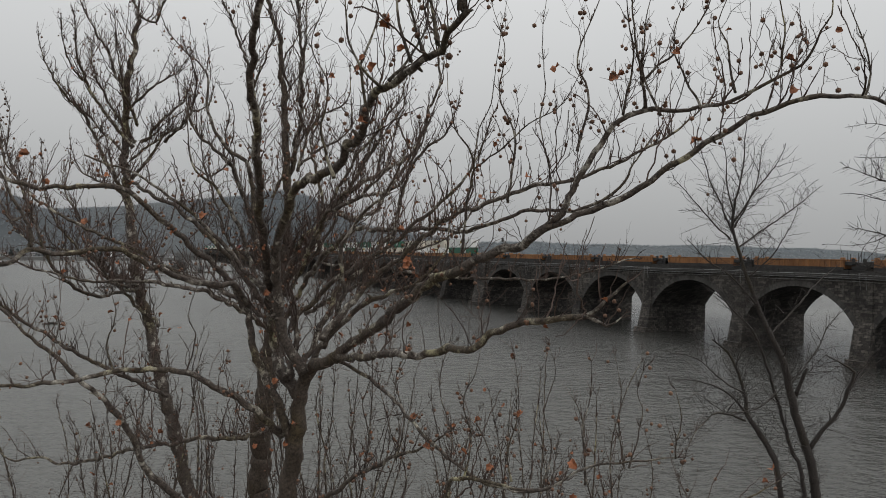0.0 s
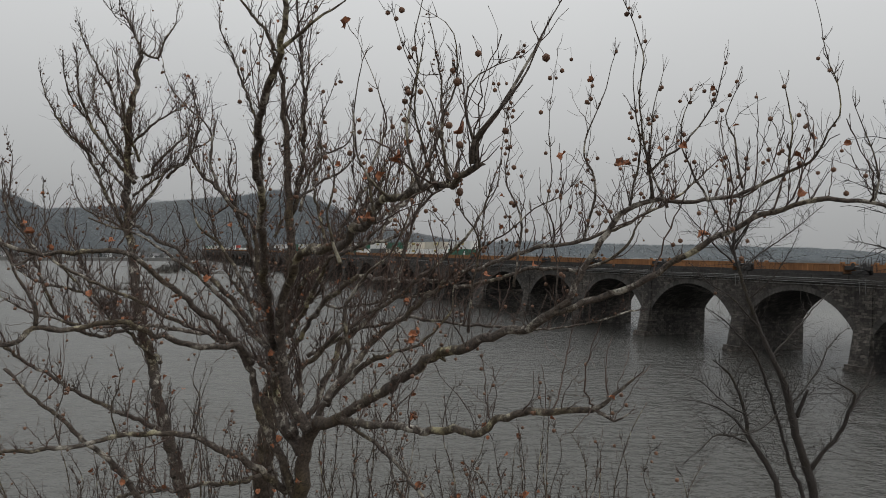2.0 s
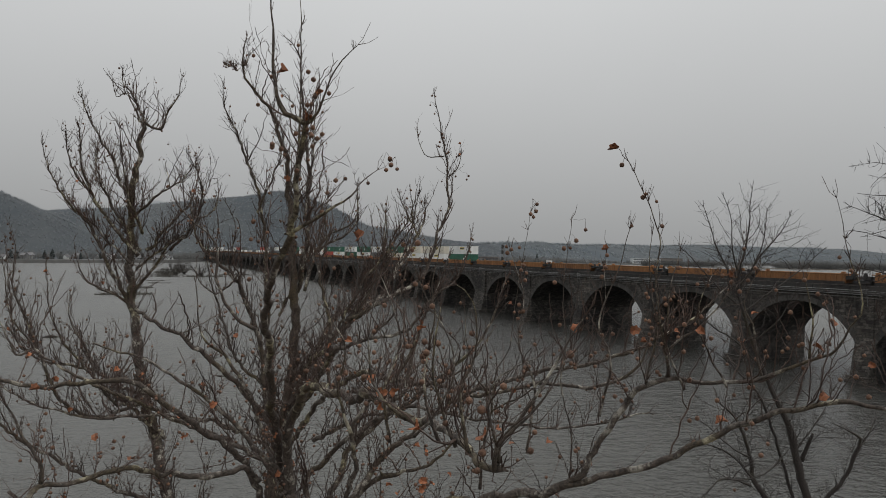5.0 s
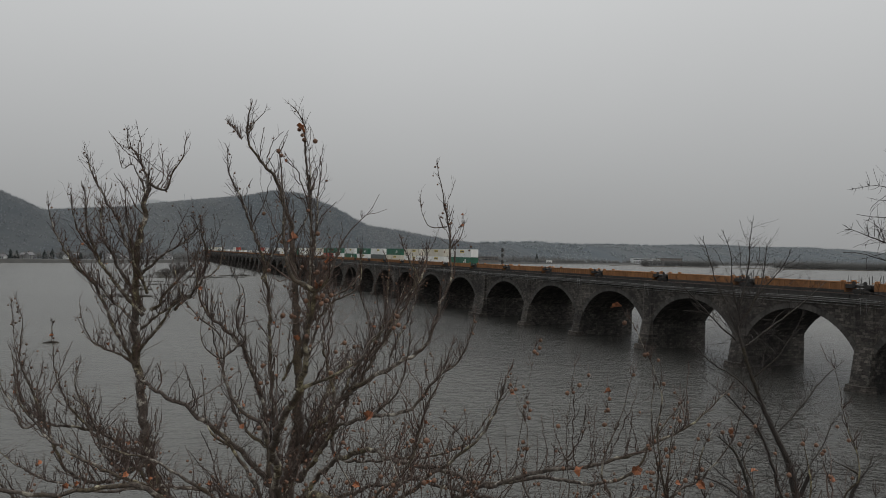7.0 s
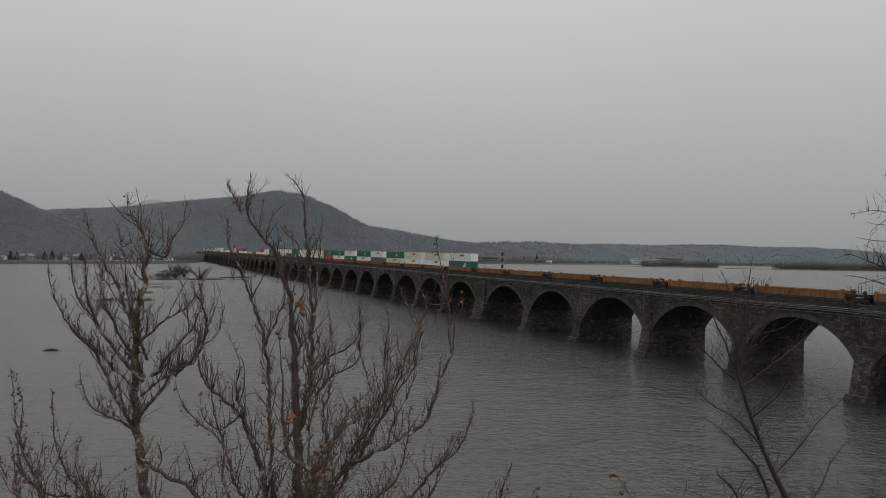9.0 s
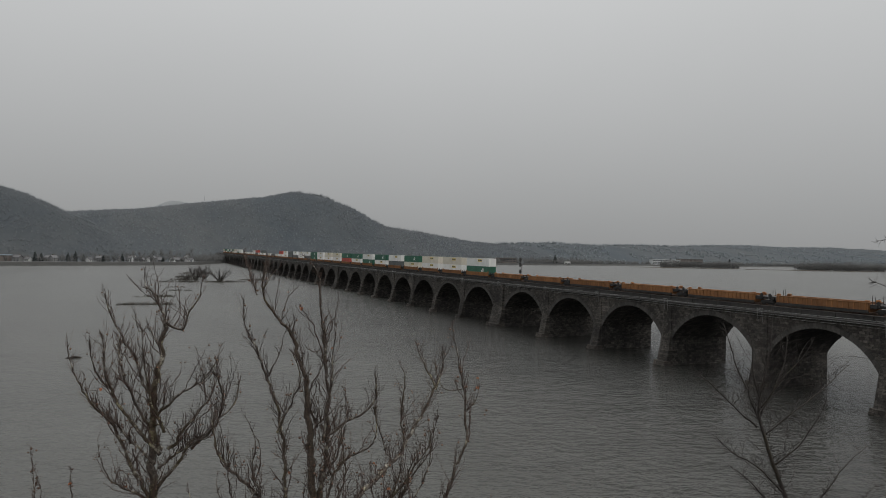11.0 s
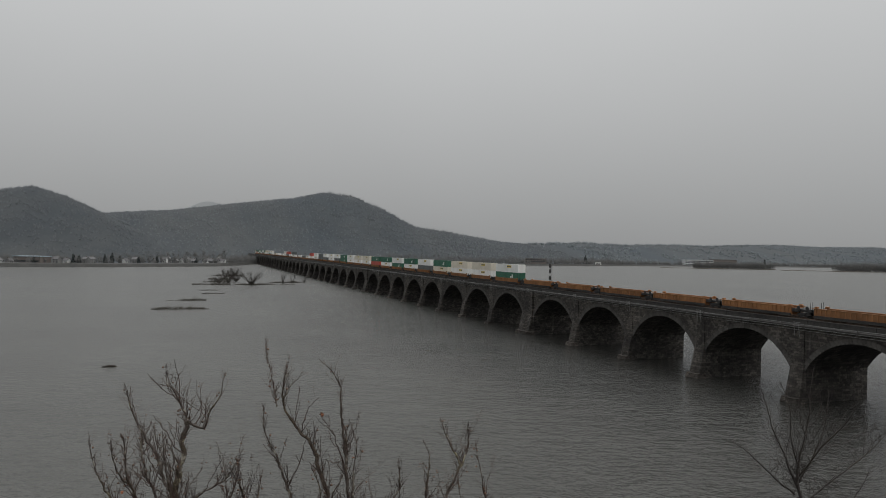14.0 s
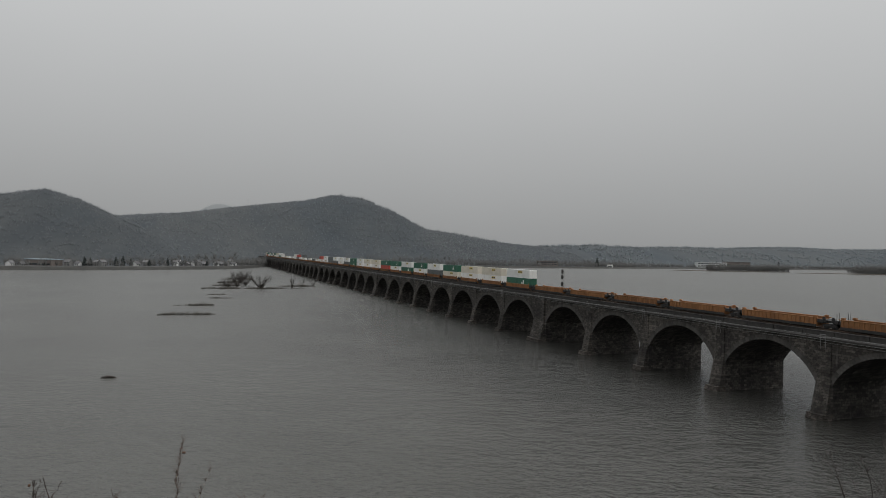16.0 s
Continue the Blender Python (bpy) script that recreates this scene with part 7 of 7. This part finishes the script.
river_tree, _ = grow_tree("riverside_tree", "dark leafless tree with fine arching twigs at the water's edge", RIVER_LIMBS, 71, DARKBARK, DARKTWIG, 14.0, 1.2, 0.0075, 2, step=0.2, lift=0.15, zig=0.3, full=0.03, spurs=0.2, node=0.12, side=3.0, reach=2.0)
edge_tree, _ = grow_tree("riverside_tree", "dark bare tree with dense fine drooping twigs", EDGE_LIMBS, 81, DARKBARK, DARKTWIG, 9.0, 2.2, 0.018, 2, step=0.4, lift=0.05, zig=0.24, full=0.04, spurs=0.1, node=0.25, side=1.4, reach=3.6)


def thicket(x0, x1, y0, y1, low, high, count, seed):
    """Stems of one stool: rising together from the bank and parting towards their tips."""
    rng = random.Random(seed)
    fx, fy = (x0 + x1) / 2, (y0 + y1) / 2
    stems = []
    for _ in range(count):
        x, y, top = rng.uniform(x0, x1), rng.uniform(y0, y1), rng.uniform(low, high)
        sx, sy = fx + rng.uniform(-0.4, 0.4), fy + rng.uniform(-0.4, 0.4)
        row = []
        for k in range(8):
            f = k / 7
            bend = 0.32 * f * math.sin(6 * f + seed + 2.3 * x + y)
            row.append((sx + (x - sx) * f ** 0.8 + bend, sy + (y - sy) * f ** 0.8 + rng.uniform(-0.1, 0.1), 0.4 + (top - 0.4) * f, 0.05 * (1 - f) + 0.005))
        stems.append(("limb", row))
    return stems


THICKET_D = thicket(3.4, 6.6, -2.6, 1.0, 11.4, 12.9, 15, 7)
THICKET_E = thicket(0.6, 3.4, -1.0, 2.5, 10.5, 12.2, 10, 8)
THICKET_F = thicket(5.4, 9.8, -5.4, -2.4, 11.9, 13.0, 8, 9)
for k, stems in enumerate((THICKET_A, THICKET_B, THICKET_C, THICKET_D, THICKET_E, THICKET_F)):
    sapling, sapling_crown = grow_tree("sapling", "thin bare many-stemmed sapling with upright twigs on the bank", stems, 90 + k, BARK, TWIG, 17.0, 0.8, 0.006, 1, "tree", step=0.15, lift=0.55, zig=0.3, full=0.02, spurs=0.3, node=0.1, side=1.8, reach=1.1, tops=0.55)
    hang_fruit(sapling, sapling_crown, 70, 16, 95 + k, 0.0235, BALL_ME, LEAF_MES, 40)

# ---------------------------------------------------------------- islands, snag and far shore buildings
def build_reed_island(x0, x1, y, seed, height):
    rng = random.Random(seed)
    isl = thing("reed_island", pose((x0 + x1) / 2, y, 0), "low flooded strip of dead brown reeds in the river", "reeds", "reed islands in the river")
    half = (x1 - x0) / 2
    tufts = [(rng.uniform(-1, 1), rng.uniform(0.5, 1.0)) for _ in range(max(6, int(half * 1.4)))]
    # drowned root mats, barely awash
    for u, k in tufts[:5]:
        s = Shape()
        n = 12
        ring = [(half * u * 0.9 + k * 1.5 * math.cos(6.2832 * i / n) * rng.uniform(0.7, 1.1), 0.7 * k * math.sin(6.2832 * i / n) * rng.uniform(0.7, 1.1)) for i in range(n)]
        s.prism([(p, q, -0.4) for p, q in ring], [(half * u * 0.9 + (p - half * u * 0.9) * 0.7, q * 0.7, 0.06) for p, q in ring])
        s.out("root_mat", REED, isl)
    s = Shape()
    for _ in range(int(half * 2 * 30)):
        u, k = rng.choice(tufts)
        u = max(-1.0, min(1.0, u + rng.gauss(0, 0.16)))
        p = Vector((half * u, rng.gauss(0, 0.6), -0.1))
        h = height * k * (0.15 + 1.5 * rng.random() ** 2.5) * (1 - 0.5 * abs(u) ** 3)
        lean = Vector((rng.uniform(-0.4, 1.3), rng.uniform(-0.4, 0.4), 1)).normalized()
        q = p + lean * h
        s.tube([p, (p + q) * 0.5 + Vector((rng.uniform(-0.1, 0.1), 0, 0.12)), q + Vector((0.15 * h, 0, -0.1 * h))], [0.08, 0.065, 0.02], 3, False)
    ob = s.out("reeds", REED, isl)
    ob["kind"] = "stuff"


build_reed_island(-10, 9.5, 257, 1, 1.5)
build_reed_island(-6, 9.5, 300, 2, 1.4)
build_reed_island(9, 19, 344, 3, 0.9)
build_reed_island(8, 17, 372, 4, 0.8)
build_reed_island(5, 27, 428, 5, 2.0)
build_reed_island(12, 30, 462, 6, 2.4)
build_reed_island(16, 36, 500, 7, 2.6)
build_reed_island(30, 66, 430, 8, 1.3)
build_reed_island(54, 78, 458, 9, 1.6)
build_reed_island(20, 44, 560, 10, 3.0)


def island_bush(name, label, x, y, height, seed, stems, spread, twig=DARKTWIG, bark=DARKBARK):
    rng = random.Random(seed)
    limbs = []
    for k in range(stems):
        a = 2 * math.pi * (k + rng.random() * 0.6) / stems
        lean = spread * rng.uniform(0.5, 1.1)
        h = height * rng.uniform(0.75, 1.0)
        dx, dy = math.cos(a) * lean, math.sin(a) * lean
        limbs.append(("stem", [(x, y, -0.4, 0.13), (x + dx * 0.45, y + dy * 0.45, h * 0.35, 0.1), (x + dx * 0.85, y + dy * 0.85, h * 0.7, 0.07), (x + dx, y + dy, h * 0.9, 0.03)]))
    return grow_tree(name, label, limbs, seed, bark, twig, 3.6, height * 0.26, 0.055, 1, "bush", step=0.6, lift=0.4, zig=0.16, full=0.05, spurs=0.1, node=height * 0.05, side=0.4, reach=height * 0.4)


island_bush("island_willow", "dense dark bare thicket on the flooded island", 21, 442, 6.0, 108, 8, 4.0)
island_bush("island_willow", "dense dark bare thicket on the flooded island", 33, 470, 7.5, 109, 9, 5.5)
island_bush("island_willow", "dense dark bare thicket on the flooded island", 29, 530, 7.5, 110, 8, 6.0)
island_bush("island_willow", "round bare willow bush rising from the flooded island", 40, 432, 9.0, 101, 13, 9.0)
island_bush("island_willow", "dense dark bare thicket on the flooded island", 27, 452, 8.5, 102, 8, 5.0)
island_bush("island_willow", "dense dark bare thicket on the flooded island", 32, 500, 8.0, 103, 8, 5.5)
island_bush("island_willow", "small bare willow standing in the flood water", 60, 440, 7.5, 104, 4, 2.5)
island_bush("island_willow", "small bare willow standing in the flood water", 68, 452, 6.0, 105, 4, 3.0)
island_bush("island_willow", "small leaning bare willow by the bridge piers", 77, 462, 6.5, 106, 3, 3.0)
island_bush("island_willow", "dense dark bare thicket on the flooded island", 38, 560, 8.0, 107, 8, 6.0)


def build_snag():
    """Driftwood root caught in the current."""
    rng = random.Random(8)
    s = thing("driftwood_snag", pose(-12, 131, -0.2), "dark driftwood root snagged in the river current", "driftwood")
    b = Shape()
    b.tube([Vector((-1.9, 0, -0.1)), Vector((-0.8, 0.1, 0.15)), Vector((0.4, 0, 0.42)), Vector((1.2, -0.1, 0.35)), Vector((1.9, 0, 0.1))], [0.08, 0.16, 0.24, 0.16, 0.06], 8)
    b.out("log", DARKBARK, s, smooth=True)
    for k in range(9):
        r = Shape()
        p = Vector((rng.uniform(-0.4, 1.2), rng.uniform(-0.15, 0.15), 0.3))
        d = Vector((rng.uniform(-0.9, 1.1), rng.uniform(-0.5, 0.5), rng.uniform(0.15, 0.75)))
        r.tube([p, p + d * 0.5, p + d + Vector((rng.uniform(-0.2, 0.2), 0, -0.1))], [0.07, 0.05, 0.015], 5)
        r.out("root", DARKBARK, s)


build_snag()


def house(x, y, w, d, h, turn, wall, seed, label):
    rng = random.Random(seed)
    z = hill_height(x, y) - 0.3
    hs = thing("house", pose(x, y, z, 0, 0, turn), label, "house", "houses on the far bank")
    s = Shape()
    s.box(-w / 2, w / 2, -d / 2, d / 2, 0, h)
    for sx in (-1, 1):
        s.add([(sx * w / 2, -d / 2, h), (sx * w / 2, d / 2, h), (sx * w / 2, 0, h + d * 0.38)], [(0, 1, 2)])
    wall_ob = s.out("wall", wall, hs)
    r = Shape()
    o = 0.4
    for sy in (-1, 1):
        a = [(-w / 2 - o, sy * (d / 2 + o), h - 0.3), (w / 2 + o, sy * (d / 2 + o), h - 0.3), (w / 2 + o, 0, h + d * 0.4), (-w / 2 - o, 0, h + d * 0.4)]
        b = [(p, q, t + 0.25) for p, q, t in a]
        r.prism(a if sy < 0 else a[::-1], b if sy < 0 else b[::-1])
    roof_ob = r.out("roof", ROOF, hs)
    c = Shape()
    cx = rng.uniform(-w * 0.3, w * 0.3)
    c.box(cx - 0.4, cx + 0.4, 0.3, 1.1, h, h + d * 0.4 + 1.0)
    c.out("chimney", EARTH, roof_ob)
    for i in range(int(w / 3)):
        for z0 in ((0.9,) if h < 4.5 else (0.9, 3.6)):
            g = Shape()
            gx = -w / 2 + 1.2 + i * 3.0
            g.box(gx, gx + 1.0, -d / 2 - 0.04, -d / 2 + 0.02, z0, z0 + 1.3)
            g.out("window", GLASS, wall_ob)
    g = Shape()
    g.box(w / 2 - 1.6, w / 2 - 0.6, -d / 2 - 0.05, -d / 2 + 0.02, 0.05, 2.15)
    g.out("door", GLASS, wall_ob)


PALE = plain("white_house_siding", (0.55, 0.55, 0.55), (0.72, 0.72, 0.71), 0.3, 0.8)


def build_village():
    rng = random.Random(17)
    spots = [(-168, 30), (-158, 24), (-121, 30), (-113, 34), (-97, 38), (-92, 30), (-62, 42), (-52, 34), (-33, 52), (-22, 36), (-18, 60),
             (-10, 38), (-4, 50), (2, 34), (10, 44), (24, 54), (30, 38), (36, 48), (44, 36), (-200, 36), (-230, 30), (-20, 95), (5, 110), (28, 120), (44, 130)]
    for k, (x, inland) in enumerate(spots):
        y = along(SHORE, x) + inland
        w, d = rng.uniform(4.5, 7.5), rng.uniform(4.5, 6)
        wall = HOUSE if k % 3 else PALE
        house(x, y, w, d, rng.choice((2.8, 3.0, 4.6)), rng.choice((rng.uniform(-40, -10), rng.uniform(45, 75))), wall, 200 + k, "small pale gabled house beyond the river bank" if k % 3 else "small white gabled house beyond the river bank")


build_village()


def long_building(name, label, x, y, turn, w, d, h, wall, bands, roof, base=None):
    z = hill_height(x, y) - 0.5 if base is None else base
    b = thing(name, pose(x, y, z, 0, 0, turn), label, "building")
    s = Shape()
    s.box(-w / 2, w / 2, -d / 2, d / 2, 0, h)
    s.out("wall", wall, b)
    s = Shape()
    s.box(-w / 2 - 0.5, w / 2 + 0.5, -d / 2 - 0.5, d / 2 + 0.5, h + 0.004, h + 0.9)
    s.out("roof", roof, b)
    for z0, z1 in bands:
        n = max(4, int(w / 7))
        for i in range(n):
            g = Shape()
            x0 = -w / 2 + 1 + i * (w - 2) / n
            g.box(x0, x0 + (w - 2) / n - 0.5, -d / 2 - 0.06, -d / 2 + 0.02, z0, z1)
            g.out("window", GLASS, b)


HOUSEPALE = plain("hazy_white_cladding", (0.5, 0.51, 0.515), (0.6, 0.61, 0.61), 0.2, 0.7)
ROOF_BLUE = plain("pale_blue_metal_roof", (0.27, 0.33, 0.38), (0.37, 0.43, 0.48), 0.2, 0.6)
BRICKWALL = plain("brown_brick_wall", (0.13, 0.11, 0.1), (0.19, 0.165, 0.15), 0.4, 0.9)
long_building("long_shed", "long low brown building with a pale blue roof", -144, along(SHORE, -144) + 46, -34, 32, 14, 6.5, BRICKWALL, ((1.2, 3.0),), ROOF_BLUE)
long_building("office_block", "white three-storey office block with dark window bands", 1250, along(SHORE, 1250) + 10, -14, 78, 18, 15, HOUSEPALE, ((3, 5.2), (7.2, 9.4), (11.4, 13.6)), HOUSEPALE, 1.0)
long_building("warehouse", "low brown building behind bare trees", 670, along(SHORE, 670) + 30, -25, 42, 14, 11, BRICKWALL, ((4, 6), (7.5, 9.5)), ROOF)
long_building("boathouse", "small white boathouse on the upstream bank", 840, along(SHORE, 840) + 8, -25, 12, 8, 7, WHITE, ((2, 4),), HOUSE)
long_building("warehouse", "low brown building behind bare trees", 1400, along(SHORE, 1400) + 40, -25, 70, 14, 16, BRICKWALL, ((6, 9),), HOUSE)


def fir(x, y, h, seed):
    rng = random.Random(seed)
    t = thing("evergreen_tree", pose(x, y, hill_height(x, y) - 0.3), "dark green evergreen tree between the far houses", "tree", "evergreens on the far bank")
    s = Shape()
    s.tube([Vector((0, 0, 0)), Vector((0, 0, h * 0.9))], [0.3, 0.1], 6)
    s.out("trunk", DARKBARK, t)
    s = Shape()
    for k in range(190):
        f = rng.random()
        z = h * (0.06 + 0.9 * f)
        r = (h * 0.26 * (1.02 - f) ** 0.55 + 0.2) * rng.uniform(0.5, 1.1)
        a = rng.uniform(0, 6.28)
        d = Vector((math.cos(a), math.sin(a), -0.15))
        p = Vector((0, 0, z))
        q = p + d * r
        side = Vector((-math.sin(a), math.cos(a), 0)) * r * 0.3
        lift = Vector((0, 0, r * 0.35))
        n = len(s.v)
        s.v += [tuple(p + lift), tuple(p + d * r * 0.55 + side), tuple(q), tuple(p + d * r * 0.55 - side), tuple(p + d * r * 0.5 + Vector((0, 0, -r * 0.35)))]
        s.f += [(n, n + 1, n + 2), (n, n + 2, n + 3), (n + 4, n + 2, n + 1), (n + 4, n + 3, n + 2)]
    s.out("crown", FIRS, t)


for k, (x, inland, h) in enumerate(((-107, 30, 14), (-104, 44, 12), (-80, 34, 13), (-74, 40, 15), (-66, 34, 11), (-48, 30, 10), (-140, 30, 9), (-30, 28, 12), (12, 30, 9), (-185, 34, 10), (-230, 40, 12), (815, 30, 26), (1310, 40, 24), (1640, 60, 26))):
    fir(x, along(SHORE, x) + inland, h * 0.8, 300 + k)


def build_bank_road():
    s = Shape()
    xs = np.linspace(-420, 70, 60)
    for a, b in zip(xs[:-1], xs[1:]):
        ya, yb = along(SHORE, a), along(SHORE, b)
        n = len(s.v)
        s.v += [(a, ya + 10, 3.35), (b, yb + 10, 3.35), (b, yb + 17, 3.6), (a, ya + 17, 3.6)]
        s.f.append((n, n + 1, n + 2, n + 3))
    tagged(s.out("road", ROAD), "pale riverside road along the far bank", "road", kind="structure")


build_bank_road()


def wooded_island(x0, y0, x1, y1, seed, w, trees, hmax, label):
    rng = random.Random(seed)
    isl = thing("wooded_island", None, label, "island", "wooded islands upstream")
    s = Shape()
    a, b = Vector((x0, y0, 0)), Vector((x1, y1, 0))
    side = (b - a).cross(UP).normalized()
    n = 16
    low, high = [], []
    for i in range(2 * n):
        f = i / n if i < n else (2 * n - i) / n
        sg = 1 if i < n else -1
        p = a.lerp(b, f) + side * sg * w * math.sin(math.pi * min(max(f, 0.03), 0.97)) * rng.uniform(0.7, 1.1)
        low.append((p.x, p.y, -0.5))
        high.append((p.x, p.y, 0.9))
    s.prism(low[::-1], high[::-1])
    s.out("ground_strip", EARTH, isl)
    spots = []
    for _ in range(trees):
        f = 0.28 + 0.7 * rng.random()
        p = a.lerp(b, f) + side * rng.uniform(-0.7, 0.7) * w
        spots.append((p.x, p.y, 0.6, hmax * rng.uniform(0.45, 1.0)))
    bare_woods("bare_woodland", spots, BANKWOODS, seed, 22, 0.18, 0.5, isl)


wooded_island(930, 1180, 1235, 1170, 1, 9, 260, 24, "narrow upstream island with a row of bare trees")
wooded_island(1165, 1090, 1680, 1060, 2, 14, 560, 30, "long upstream island with dense bare trees")


def mast(x, y, z, h):
    m = thing("radio_mast", pose(x, y, z), "thin radio mast on the far ridge", "mast")
    s = Shape()
    s.tube([Vector((0, 0, -6)), Vector((0, 0, h))], [h * 0.014, h * 0.01], 5)
    s.out("pole", FARWOODS, m)
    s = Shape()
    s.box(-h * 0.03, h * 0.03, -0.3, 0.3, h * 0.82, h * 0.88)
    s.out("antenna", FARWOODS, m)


mast(2300, 2100, hill_height(2300, 2100), 34)
mast(110, 1700, hill_height(110, 1700), 17)


# arch ring stones of the spans that the camera passes nearest
def build_voussoirs():
    for n in range(-1, 7):
        y0, y1 = pier_y(n) + pier_w(n) / 2, pier_y(n + 1) - pier_w(n + 1) / 2
        yc, zc, r, a, _ = arch_curve(y0, y1, 3)
        count = 31
        da = 2 * a / count
        me = None
        for i in range(count):
            t = -a + (i + 0.5) * da
            if me is None:
                h = da / 2 * 0.94
                s = Shape()
                ring = [((r + 0.01) * math.sin(-h), (r + 0.01) * math.cos(-h) - r), ((r + 0.01) * math.sin(h), (r + 0.01) * math.cos(h) - r),
                        ((r + 0.85) * math.sin(h), (r + 0.85) * math.cos(h) - r), ((r + 0.85) * math.sin(-h), (r + 0.85) * math.cos(-h) - r)]
                s.prism([(-0.09, p, q) for p, q in ring][::-1], [(0.25, p, q) for p, q in ring][::-1])
                ob = s.out("voussoir", VOUSSOIR, bridge)
                me = ob.data
            else:
                ob = shared("voussoir", me, Matrix.Identity(4), bridge)
            ob.matrix_basis = Matrix.Translation((FACE, yc + r * math.sin(t), zc + r * math.cos(t))) @ Matrix.Rotation(-t, 4, "X")


build_voussoirs()
